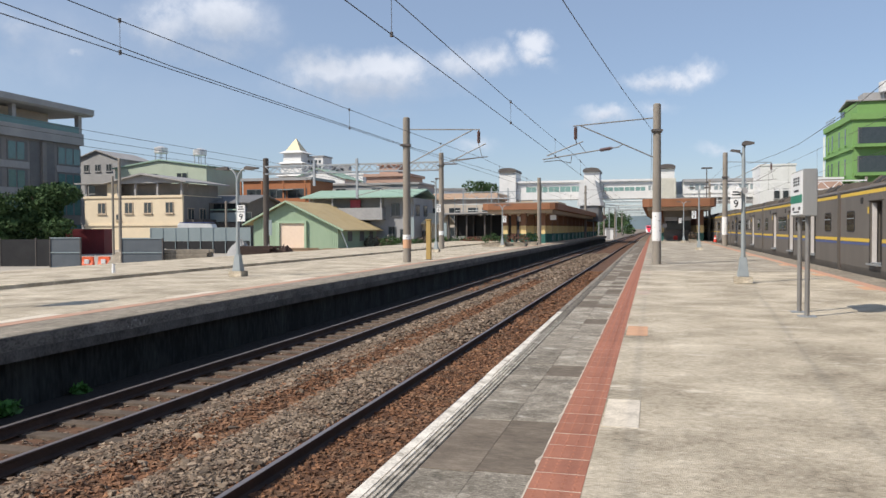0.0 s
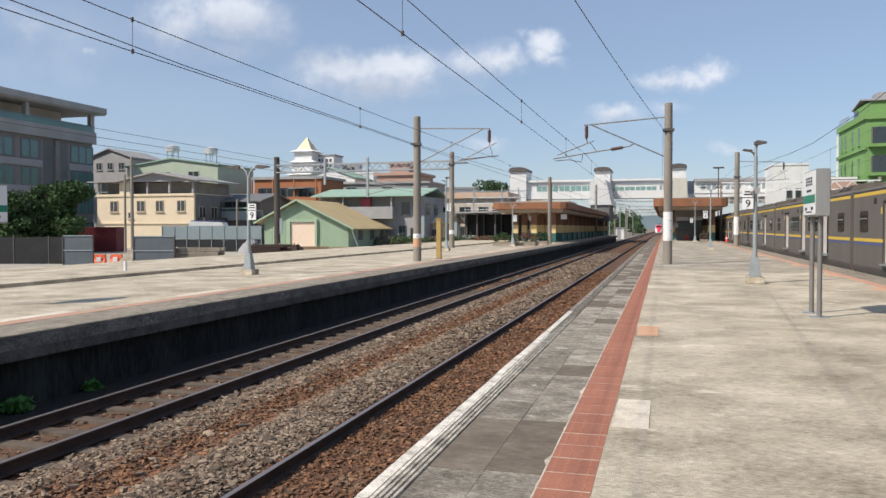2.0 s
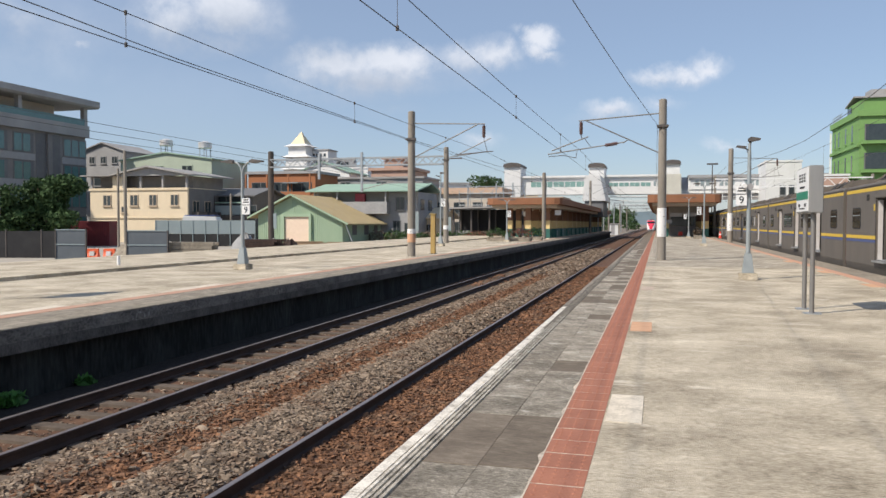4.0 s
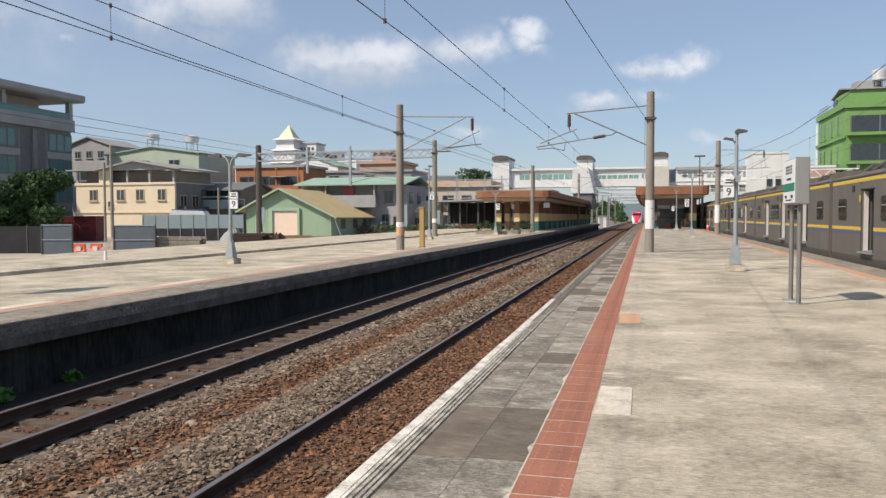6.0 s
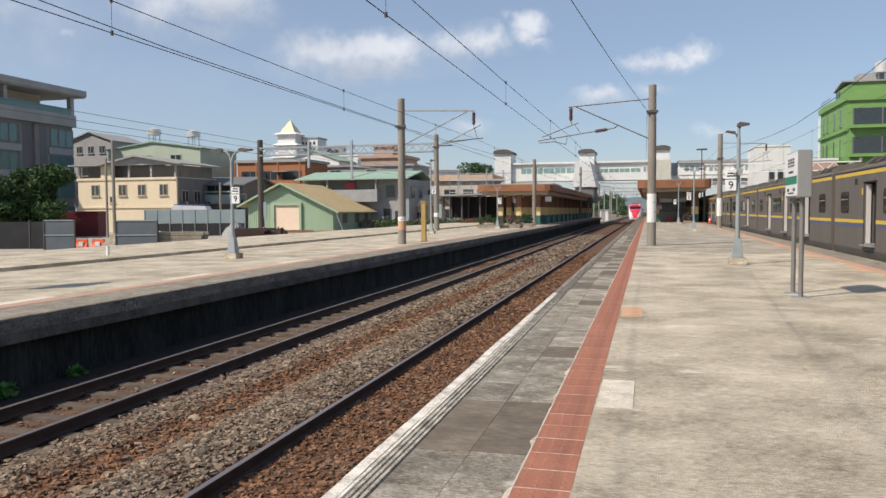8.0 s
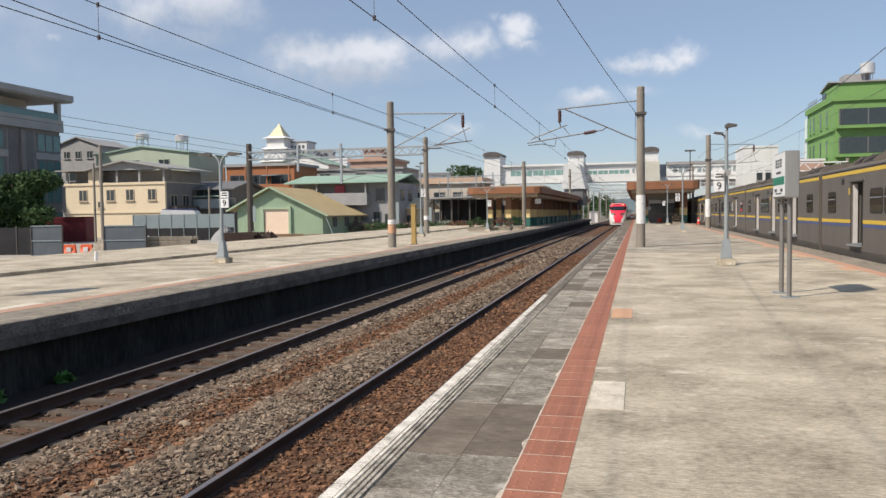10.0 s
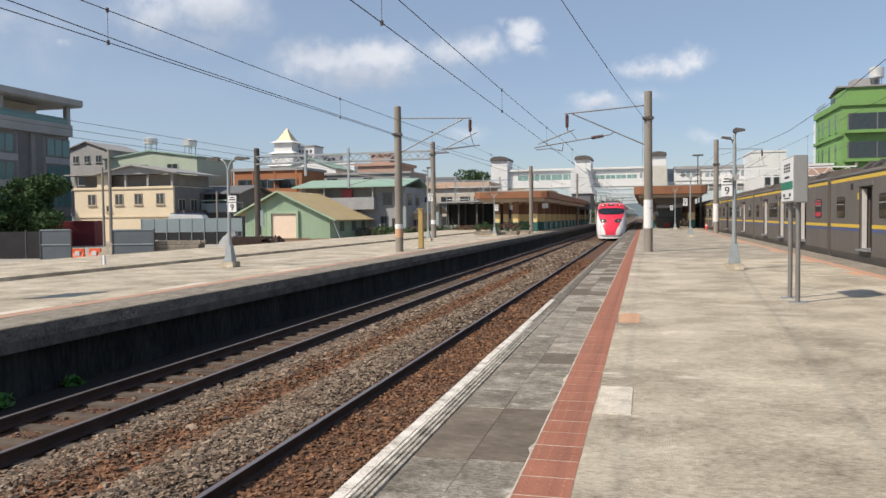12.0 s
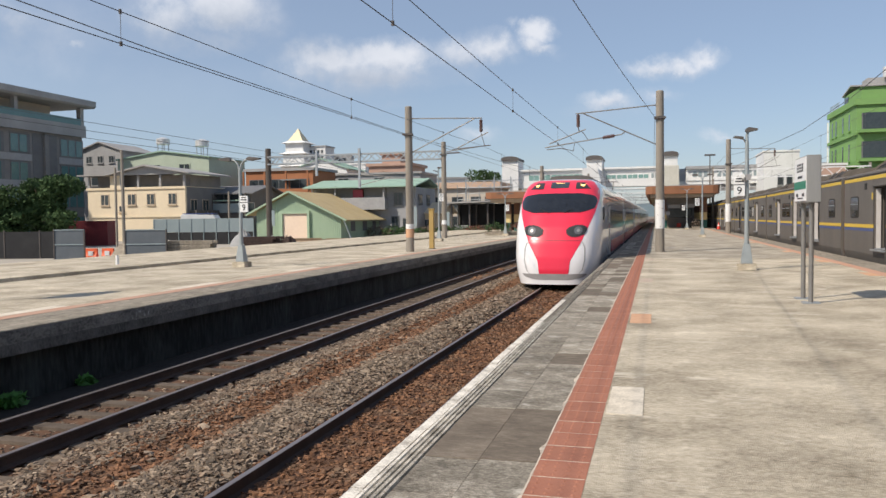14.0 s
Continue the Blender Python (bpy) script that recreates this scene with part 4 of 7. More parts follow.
def catenary(x, label, z_contact, supports):
    """A contact wire with its sagging messenger and droppers, as one thing."""
    t = thing("overhead_line", (0, 0, 0), label, "overhead wire", "overhead wires")
    bm = bmesh.new()
    drawn_wire(bm, [(x0, y0, z_contact) for y0, x0, z0 in supports], 0.0065)
    part("contact_wire", bm, M_WIRE, t)
    bm = bmesh.new()
    line = []
    for (ya, xa, za), (yb, xb, zb) in zip(supports, supports[1:]):
        for i in range(12):
            k = i / 12
            line.append((xa + (xb - xa) * k, ya + (yb - ya) * k, za + (zb - za) * k - 4 * SAG * k * (1 - k)))
    drawn_wire(bm, line + [(supports[-1][1], supports[-1][0], supports[-1][2])], 0.0065)
    part("messenger_wire", bm, M_WIRE, t)
    for (ya, xa, za), (yb, xb, zb) in zip(supports, supports[1:]):
        for i in range(int((yb - ya - 6.4) / 8.2) + 1):
            k = 1 - (6.4 + 8.2 * i) / (yb - ya)
            if k < 0.03:
                continue
            z = za + (zb - za) * k - 4 * SAG * k * (1 - k)
            px, py = xa + (xb - xa) * k, ya + (yb - ya) * k
            bm = bmesh.new()
            bar(bm, (px, py, z_contact), (px, py, z), 0.004, 0.004, 5, False)
            bar(bm, (px, py, z_contact - 0.03), (px, py, z_contact + 0.03), 0.022, 0.022, 6)
            bar(bm, (px, py, z - 0.03), (px, py, z + 0.03), 0.022, 0.022, 6)
            part("dropper", bm, M_DARKSTEEL, t)


catenary(-3.1, "overhead contact line above the near track", 3.83,
         [(-8, -3.1, 4.45), (31.8, -3.1, 4.45), (82, -3.1, 4.45), (132, -2.9, 4.45), (190, -2.6, 4.45), (240, -2.4, 4.45), (300, -2.2, 4.45)])
catenary(-7.0, "overhead contact line above the far track", 3.86,
         [(-8, -7.0, 4.45), (31.8, -7.0, 4.45), (75, -7.0, 4.45), (120, -6.9, 4.45), (170, -6.7, 4.45), (220, -6.4, 4.45), (300, -6.1, 4.45)])
catenary(7.75, "overhead contact line above the standing train", 4.1,
         [(-36, 7.75, 5.4), (14, 7.75, 5.4), (64, 7.75, 5.4), (120, 7.9, 5.4), (180, 8.1, 5.4)])
wire("feeder_wire", "dark feeder wire clamped to the platform mast", [(-3.1, -12, 5.35), (-2.2, 0, 5.12), (-1.36, 12.5, 5.03), (-1.14, 15.5, 5.02), (-0.79, 20.7, 5.09), (-0.05, 31.6, 5.33), (-0.2, 80, 5.3), (-0.2, 190, 5.3)], 0.0085)
wire("feeder_wire", "dark feeder wire clamped to the island mast", [(-10.3, -12, 5.6), (-10.3, 4, 5.3), (-10.3, 11.3, 5.16), (-10.3, 15, 5.07), (-10.3, 20, 5.06), (-10.3, 31.6, 5.05), (-10.0, 70, 5.4), (-10.2, 120, 5.6)], 0.010)
wire("feeder_wire", "dark feeder wire on the mast by the standing train", [(5.3, -20, 6.0), (5.3, 14, 5.2), (5.3, 24, 4.7), (5.3, 31.5, 4.58), (5.3, 37, 4.7), (5.3, 45, 5.0), (5.3, 58.7, 5.75), (5.3, 64, 6.1), (5.3, 140, 5.6)], 0.009)
for x, z in ((-28.8, 6.72), (-29.0, 6.3), (-28.7, 5.85)):
    wire("feeder_wire", "thin dark wire running over the yard", [(x, -12, z), (x, 54, z), (x, 110, z - 0.2)], 0.013)


# ---------------------------------------------------------------- lamps and signs on the platforms
def lettering(parent, text, size, m, material=M_BLACK, name="numeral"):
    cu = bpy.data.curves.new(name, "FONT")
    cu.body, cu.size, cu.align_x, cu.align_y, cu.extrude = text, size, "CENTER", "CENTER", 0.002
    tmp = bpy.data.objects.new("tmp", cu)
    scene.collection.objects.link(tmp)
    me = bpy.data.meshes.new_from_object(tmp.evaluated_get(bpy.context.evaluated_depsgraph_get()))
    bpy.data.objects.remove(tmp)
    me.materials.clear()
    me.materials.append(material)
    ob = new(name, me)
    ob.parent, ob.matrix_basis = parent, m
    return ob


def number_board(t, x, z, text, w=0.27, h=0.50):
    bm = bmesh.new()
    box(bm, x - w / 2, -0.10, z - h / 2, x + w / 2, -0.06, z + h / 2)
    board = part("number_board", bm, M_SIGNW, t, "white enamel board with a black car number", 0.004)
    lettering(board, text, 0.27, pose(x, -0.106, z - 0.115, 90))
    for dz, ww in ((0.13, 0.2), (0.20, 0.16)):
        bm = bmesh.new()
        box(bm, x - ww / 2, -0.106, z + dz - 0.016, x + ww / 2, -0.101, z + dz + 0.016)
        part("text_bar", bm, M_BLACK, board)
    bm = bmesh.new()
    box(bm, x - w / 2, -0.104, z + 0.035, x + w / 2, -0.1005, z + 0.055)
    part("rule", bm, M_BLACK, board)


def curved(bm, pts, r0, r1=None, n=8):
    r1 = r0 if r1 is None else r1
    for i, (p, q) in enumerate(zip(pts, pts[1:])):
        k0, k1 = i / (len(pts) - 1), (i + 1) / (len(pts) - 1)
        bar(bm, p, q, r0 + (r1 - r0) * k0, r0 + (r1 - r0) * k1, n)


def lamp_head(parent, p, s, along):
    bm = bmesh.new()
    x, y, z = p
    if along == "x":
        outline = [(x, z - 0.05), (x + 0.1 * s, z - 0.06), (x + 0.42 * s, z - 0.02), (x + 0.42 * s, z + 0.02), (x + 0.1 * s, z + 0.06), (x, z + 0.02)]
        prism(bm, outline, y - 0.10, y + 0.10)
    else:
        outline = [(y, z - 0.05), (y + 0.1 * s, z - 0.06), (y + 0.42 * s, z - 0.02), (y + 0.42 * s, z + 0.02), (y + 0.1 * s, z + 0.06), (y, z + 0.02)]
        prism(bm, outline, x - 0.10, x + 0.10, "x")
    part("lamp_head", bm, M_DARKSTEEL, parent, "flat dark lamp head")


def platform_lamp(x, y, label, height, text, side, double, board_x, board_z, camera_box=False):
    t = thing("platform_lamp", (x, y, 0), label, "lamp", "platform lamps")
    bm = bmesh.new()
    prism(bm, [(-0.22, -0.22), (0.22, -0.22), (0.22, 0.22), (-0.22, 0.22)], 0, 0.17, "z")
    part("base_block", bm, M_PLAT, t, "pale concrete base block", 0.01)
    bm = bmesh.new()
    lo = [(sx * 0.14, sy * 0.14, 0.17) for sx, sy in ((-1, -1), (1, -1), (1, 1), (-1, 1))]
    hi = [(sx * 0.08, sy * 0.08, 0.68) for sx, sy in ((-1, -1), (1, -1), (1, 1), (-1, 1))]
    v = [bm.verts.new(p) for p in lo + hi]
    for f in ((3, 2, 1, 0), (4, 5, 6, 7), (0, 1, 5, 4), (1, 2, 6, 5), (2, 3, 7, 6), (3, 0, 4, 7)):
        bm.faces.new([v[i] for i in f])
    part("pedestal", bm, M_LAMPPOST, t, "", 0.01)
    bm = bmesh.new()
    bar(bm, (0, 0, 0.62), (0, 0, height - 0.35), 0.06, 0.045, 14)
    part("post", bm, M_LAMPPOST, t)
    for s in ((-1, 1) if double else (side,)):
        bm = bmesh.new()
        if double:
            curved(bm, [(0, 0, height - 0.36), (0.06 * s, 0, height - 0.15), (0.16 * s, 0, height - 0.03), (0.32 * s, 0, height + 0.02)], 0.035, 0.025)
            part("arm", bm, M_LAMPPOST, t)
            lamp_head(t, (0.28 * s, 0, height + 0.02), s, "x")
        else:
            curved(bm, [(0, 0, height - 0.36), (0.0, 0.02 * s, height - 0.12), (0.03, 0.05 * s, height - 0.03), (0.07, 0.1 * s, height)], 0.04, 0.03)
            part("arm", bm, M_LAMPPOST, t)
            lamp_head(t, (-0.04, 0, height + 0.01), 0.7, "x")
            bm = bmesh.new()
            curved(bm, [(0, 0, height - 0.42), (-0.05, 0, height - 0.26), (-0.12, 0, height - 0.2)], 0.03, 0.02)
            part("arm", bm, M_LAMPPOST, t)
            bm = bmesh.new()
            prism(bm, [(-0.34, height - 0.18), (-0.1, height - 0.23), (-0.08, height - 0.17), (-0.3, height - 0.14)], -0.08, 0.08)
            part("lamp_head", bm, M_DARKSTEEL, t, "flat dark lamp head")
    for z in (board_z - 0.2, board_z + 0.2):
        bm = bmesh.new()
        bar(bm, (0, -0.02, z), (board_x, -0.06, z), 0.012, 0.012, 6)
        part("bracket", bm, M_STEEL, t)
    number_board(t, board_x, board_z, text)
    if camera_box:
        bm = bmesh.new()
        bar(bm, (-0.13, -0.05, 2.45), (-0.13, -0.28, 2.42), 0.06, 0.06, 12)
        part("horn_speaker", bm, M_SIGNW, t, "small white loudspeaker")
        bm = bmesh.new()
        bar(bm, (0.0, -0.06, 2.42), (0.0, -0.25, 2.40), 0.06, 0.085, 12)
        part("horn_speaker", bm, M_GREYW, t)
    return t


platform_lamp(2.27, 21.36, "blue-grey platform lamp post with a number board", 3.62, "9", 1, False, -0.19, 2.17, True)
platform_lamp(-12.4, 21.3, "blue-grey twin-arm platform lamp post with number board", 3.32, "9", 1, True, 0.17, 1.95)
platform_lamp(-13.2, 46.7, "blue-grey platform lamp post beside the gantry mast", 4.6, "8", 1, False, 0.2, 2.75)
platform_lamp(2.92, 53.0, "slim grey platform lamp post with a number board", 4.05, "8", 1, True, -0.32, 2.3)
platform_lamp(3.03, 82.0, "slim grey platform lamp post near the canopy", 4.1, "7", 1, True, -0.35, 2.2)
platform_lamp(-11.5, 60.0, "slim grey platform lamp post beside the planter", 3.3, "7", 1, True, 0.2, 2.2)

t = thing("yellow_post", (-10.15, 34.65, 0), "short square yellow marker post on the platform", "post")
boxpart("shaft", (-0.11, -0.09, 0, 0.11, 0.09, 1.85), M_YELLOW, t, "", 0.01)
boxpart("cap", (-0.14, -0.12, 1.85, 0.14, 0.12, 1.9), M_YELLOW, t)
boxpart("foot", (-0.15, -0.13, 0, 0.15, 0.13, 0.03), M_DARKSTEEL, t)


def station_sign(at, label):
    t = thing("station_sign", at, label, "sign", "station signs")
    for y in (-0.34, 0.34):
        bm = bmesh.new()
        bar(bm, (0.0, y, 0.02), (0.0, y, 1.66), 0.038, 0.038, 14)
        post = part("post", bm, M_POSTSTEEL, t, "slim stainless steel post")
        bm = bmesh.new()
        box(bm, -0.13, y - 0.1, 0, 0.13, y + 0.1, 0.02)
        part("foot_plate", bm, M_STEEL, post)
    bm = bmesh.new()
    box(bm, -0.105, -0.55, 1.62, 0.105, 0.55, 2.37)
    part("box", bm, M_BOXGREY, t, "brushed grey metal sign box", 0.012)
    bm = bmesh.new()
    box(bm, -0.115, -0.52, 1.65, -0.106, 0.52, 2.35)
    face = part("face", bm, M_SIGNW, t, "white illuminated sign face with dark bars")
    bm = bmesh.new()
    box(bm, -0.119, -0.52, 1.84, -0.1155, 0.52, 1.97)
    part("green_band", bm, M_SIGNGREEN, face)
    for y, z, w, h in ((-0.2, 2.2, 0.14, 0.15), (0.0, 2.2, 0.14, 0.15), (0.2, 2.2, 0.14, 0.15), (0.0, 2.04, 0.42, 0.035), (-0.28, 1.75, 0.16, 0.05), (0.25, 1.75, 0.18, 0.05), (0.0, 1.695, 0.5, 0.02)):
        for k in range(3 if h > 0.1 else 1):
            hh = h / 3 - 0.015 if h > 0.1 else h
            z0 = z - h / 2 + k * h / 3 if h > 0.1 else z - h / 2
            bm = bmesh.new()
            box(bm, -0.118, y - w / 2, z0, -0.1155, y + w / 2, z0 + hh)
            part("text_bar", bm, M_BLACK, face)


station_sign(pose(2.4, 13.8, 0), "grey box sign with white and green face on two posts")
station_sign(pose(-12.35, 11.48, -0.08, 0, 0, 180), "grey box sign with white and green face on the island platform")

t = thing("traffic_cone", (6.0, 81, 0), "small red traffic cone on the platform", "cone")
bm = bmesh.new()
bar(bm, (0, 0, 0.04), (0, 0, 0.72), 0.17, 0.04, 14)
part("cone", bm, M_CONE, t)
boxpart("foot", (-0.24, -0.24, 0, 0.24, 0.24, 0.04), M_RUBBER, t)
bm = bmesh.new()
bar(bm, (0, 0, 0.35), (0, 0, 0.48), 0.115, 0.09, 14)
part("sleeve", bm, M_SIGNW, t)


# ---------------------------------------------------------------- foliage
def leaf_cloud(name, material, parent, blobs, n, size, seed, label=""):
    rng = np.random.default_rng(seed)
    vs, fs = [], []
    for k in range(n):
        cx, cy, cz, r, rz = blobs[int(rng.integers(len(blobs)))]
        d = rng.normal(size=3)
        d /= np.linalg.norm(d)
        q = rng.uniform(0.55, 1.05)
        c = np.array((cx, cy, cz)) + d * q * np.array((r, r, rz))
        a = rng.normal(size=3)
        a /= np.linalg.norm(a)
        b = np.cross(a, rng.normal(size=3))
        b /= np.linalg.norm(b) + 1e-6
        s = size * rng.uniform(0.6, 1.4)
        i = len(vs)
        vs += [tuple(c - a * s), tuple(c + b * s * 0.45), tuple(c + a * s), tuple(c - b * s * 0.45)]
        fs.append((i, i + 1, i + 2, i + 3))
    me = bpy.data.meshes.new(name)
    me.from_pydata(vs, [], fs)
    me.materials.append(material)
    ob = new(name, me)
    if parent is not None:
        ob.parent = parent
    if label:
        ob["label"] = label
    return ob


def tree(x, y, z, h, r, label, seed, n=5000, leaf=0.16):
    t = thing("tree", (x, y, z), label, "tree")
    rng = random.Random(seed)
    bm = bmesh.new()
    curved(bm, [(0, 0, 0), (0.05, 0, h * 0.2), (-0.04, 0.05, h * 0.42), (0.05, 0, h * 0.7)], r * 0.09, r * 0.04)
    part("trunk", bm, M_BARK, t)
    blobs = []
    for i in range(20):
        a, q = rng.uniform(0, 6.28), rng.uniform(0.15, 0.75) * r
        zz = h * rng.uniform(0.2, 0.84)
        shrink = 1.0 - 0.5 * abs(zz / h - 0.55)
        p = (math.cos(a) * q * shrink, math.sin(a) * q * shrink, zz)
        blobs.append((*p, r * rng.uniform(0.28, 0.42), r * rng.uniform(0.2, 0.32)))
        if i < 7:
            bm = bmesh.new()
            curved(bm, [(0, 0, h * 0.25), (p[0] * 0.5, p[1] * 0.5, zz * 0.8), p], r * 0.035, r * 0.012, 6)
            part("limb", bm, M_BARK, t)
    leaf_cloud("crown", M_LEAF, t, blobs, n, leaf, seed)
    return t


def weed(x, y, z, r, seed):
    t = leaf_cloud("weed", M_WEED, None, [(0, 0, r * 0.5, r, r * 0.5)], 160, 0.07, seed)
    t.location = (x, y, z)
    tagged(t, "bright green weeds growing at the platform wall", "weed", "weeds by the wall")


weed(-8.55, 8.5, -1.1, 0.2, 1)
weed(-8.6, 10.0, -1.1, 0.13, 2)
tree(-57.5, 62, -1.0, 7.4, 3.9, "dense dark green tree standing in the yard", 11, 15000, 0.2)
tree(-60.5, 59, -1.0, 6.4, 3.0, "dense dark green tree beside the larger one", 12, 9000, 0.2)
tree(-32.5, 147, -1.2, 14.6, 4.3, "dark green tree beyond the station", 13, 3500, 0.28)
tree(-36.0, 150, -1.2, 10.5, 3.0, "dark green tree beyond the station", 14, 2500, 0.28)


def planter(x, y, w, label, seed, colour):
    t = thing("planter", (x, y, 0), label, "planter")
    bm = bmesh.new()
    prism(bm, [(-w / 2 + 0.1, 0), (w / 2 - 0.1, 0), (w / 2, 0.32), (-w / 2, 0.32)], -0.35, 0.35)
    part("trough", bm, M_COPING, t)
    leaf_cloud("foliage", colour, t, [(dx * w * 0.35, 0, 0.62 + 0.15 * (dx == 0), w * 0.20, 0.38) for dx in (-1, 0, 1)], 420, 0.08, seed)


planter(-12.4, 61, 1.9, "low concrete planter with leafy shrubs", 21, M_LEAF)
planter(-10.9, 62, 2.2, "low concrete planter with reddish flowers", 22, M_BLOOM)
planter(-8.9 - 1.4, 66, 1.6, "low concrete planter with leafy shrubs", 23, M_LEAF)
planter(2.9 + 0.9, 80, 0.8, "round plant pot with straggly plant", 24, M_BARK)


# ---------------------------------------------------------------- the standing grey train
EMU_X = 6.38


def emu_car(y0, label):
    L, W = 19.1, 2.8
    doors, half = (4.45, 9.55, 14.65), 0.62
    t = thing("carriage", (EMU_X, y0, RAIL_Z), label, "train carriage", "carriages of the standing train")
    # across the car: x to the far side, z above the rail; the platform side has real doorways
    bm = bmesh.new()
    prism(bm, [(0.3, 0.85), (0.3, 3.62), (W - 0.06, 3.62), (W, 3.52), (W, 1.1), (W - 0.05, 0.85)], 0, L)
    part("body", bm, M_EMU, t, "dull brownish-grey steel car body")
    bm = bmesh.new()
    prism(bm, [(0.05, 0.85), (0.0, 1.1), (0.0, 1.28), (0.299, 1.28), (0.299, 0.85)], 0, L)
    part("sill_panel", bm, M_EMU, t)
    bm = bmesh.new()
    prism(bm, [(0.0, 3.15), (0.0, 3.52), (0.06, 3.62), (0.299, 3.62), (0.299, 3.15)], 0, L)
    part("cant_rail", bm, M_EMU, t)
    edges = [0.0] + [e for d in doors for e in (d - half, d + half)] + [L]
    for lo, hi in zip(edges[::2], edges[1::2]):
        boxpart("side_panel", (0.0, lo, 1.28, 0.299, hi, 3.15), M_EMU, t)
        boxpart("stripe", (-0.006, lo + 0.03, 1.90, 0.01, hi - 0.03, 2.01), M_STRIPE_Y, t, "yellow stripe")
        boxpart("stripe", (-0.006, lo + 0.03, 1.80, 0.01, hi - 0.03, 1.885), M_STRIPE_B, t, "blue stripe")
        if lo > 0:
            boxpart("end_seam", (-0.003, lo + 0.10, 1.1, 0.002, lo + 0.112, 3.4), M_RUBBER, t)
    boxpart("stripe", (-0.006, 0.02, 3.39, 0.01, L - 0.02, 3.50), M_STRIPE_Y, t, "yellow stripe")
    boxpart("gutter", (-0.02, 0.02, 3.545, 0.03, L - 0.02, 3.575), M_DARKSTEEL, t)
    bm = bmesh.new()
    prism(bm, [(0.05, 3.61), (0.3, 3.70), (0.7, 3.78), (W / 2, 3.82), (W - 0.7, 3.78), (W - 0.3, 3.70), (W - 0.05, 3.61)], 0.05, L - 0.05)
    part("roof", bm, M_EMUROOF, t, "dusty brown curved roof")
    for a, b in ((1.9, 4.6), (7.0, 9.3), (10.1, 12.3), (14.4, 17.0)):
        bm = bmesh.new()
        prism(bm, [(0.35, 3.70), (0.75, 4.0), (1.0, 4.06), (W - 1.0, 4.06), (W - 0.75, 4.0), (W - 0.35, 3.70)], a, b)
        unit = part("roof_unit", bm, M_EMUROOF, t, "", 0.03)
        for e in (a + 0.1, (a + b) / 2, b - 0.1):
            bm = bmesh.new()
            beam(bm, (0.40, e, 3.77), (0.74, e, 4.03), 0.05, 0.05)
            part("edge_strip", bm, M_EMUROOF, unit)
        bm = bmesh.new()
        v = [bm.verts.new(q) for q in ((0.42, a + 0.25, 3.775), (0.72, a + 0.25, 4.0), (0.72, b - 0.25, 4.0), (0.42, b - 0.25, 3.775))]
        bm.faces.new(v)
        bmesh.ops.solidify(bm, geom=bm.faces[:], thickness=0.03)
        part("louvre", bm, M_DARKSTEEL, unit, "dark louvred panel")
    for yc in doors:
        # black panel closes the doorway and stands for the unlit inside
        d = boxpart("doorway", (0.27, yc - half + 0.001, 1.285, 0.298, yc + half - 0.001, 3.145), M_RUBBER, t, "doorway back panel, black for the unlit inside")
        boxpart("leaf_edge", (0.05, yc + half - 0.06, 1.30, 0.17, yc + half - 0.002, 3.1), M_PINKWHITE, d, "pale door leaf edge")
        boxpart("leaf_edge", (0.05, yc - half + 0.002, 1.30, 0.18, yc - half + 0.05, 3.1), M_PINKWHITE, d)
        boxpart("step", (-0.12, yc - half, 1.22, 0.0, yc + half, 1.265), M_STEEL, d)
        boxpart("threshold", (0.002, yc - half + 0.06, 1.281, 0.26, yc + half - 0.06, 1.30), M_STEEL, d)
        for e in (yc - half - 0.03, yc + half):
            boxpart("door_frame", (-0.012, e, 1.26, 0.0, e + 0.03, 3.16), M_RUBBER, d)
        bm = bmesh.new()
        prism(bm, [(yc - 0.85, 3.17), (yc - 0.7, 3.30), (yc + 0.7, 3.30), (yc + 0.85, 3.17)], -0.025, 0.0, "x")
        part("lintel", bm, M_EMU, d)
        boxpart("door_label", (-0.008, yc + 0.78, 2.78, -0.001, yc + 0.92, 2.98), M_STRIPE_Y, d, "small yellow label")
        boxpart("vent", (-0.010, yc + 1.45, 3.10, -0.001, yc + 1.75, 3.30), M_RUBBER, d)
    for yc, w in ((1.5, 1.06), (6.4, 1.16), (7.7, 1.16), (11.4, 1.16), (12.7, 1.16), (17.65, 1.06)):
        bm = bmesh.new()
        o = []
        for cy, cz, q in ((yc - w / 2, 2.21, 2), (yc + w / 2, 2.21, 3), (yc + w / 2, 2.91, 0), (yc - w / 2, 2.91, 1)):
            ty, tz = (0.12 if cy < yc else -0.12), (0.12 if cz < 2.5 else -0.12)
            o += [(cy + ty + 0.12 * math.cos(math.pi / 2 * (q + k / 4)), cz + tz + 0.12 * math.sin(math.pi / 2 * (q + k / 4))) for k in range(5)]
        prism(bm, o, -0.014, 0.0, "x")
        win = part("window", bm, M_RUBBER, t, "rounded window in a black rubber frame")
        bm = bmesh.new()
        prism(bm, [(yc + (u - yc) * 0.9, 2.56 + (v - 2.56) * 0.88) for u, v in o], -0.018, -0.0145, "x")
        part("pane", bm, M_EMUGLASS, win)
        boxpart("glazing_bar", (-0.024, yc - w / 2 + 0.06, 2.64, -0.0185, yc + w / 2 - 0.06, 2.67), M_STEEL, win)
    for yc in (3.1, L - 3.1):
        bogie = boxpart("bogie", (0.4, yc - 1.5, 0.3, W - 0.4, yc + 1.5, 0.75), M_RUBBER, t)
        for dy in (-1.05, 1.05):
            bm = bmesh.new()
            bar(bm, (0.75, yc + dy, 0.43), (W - 0.75, yc + dy, 0.43), 0.43, 0.43, 20)
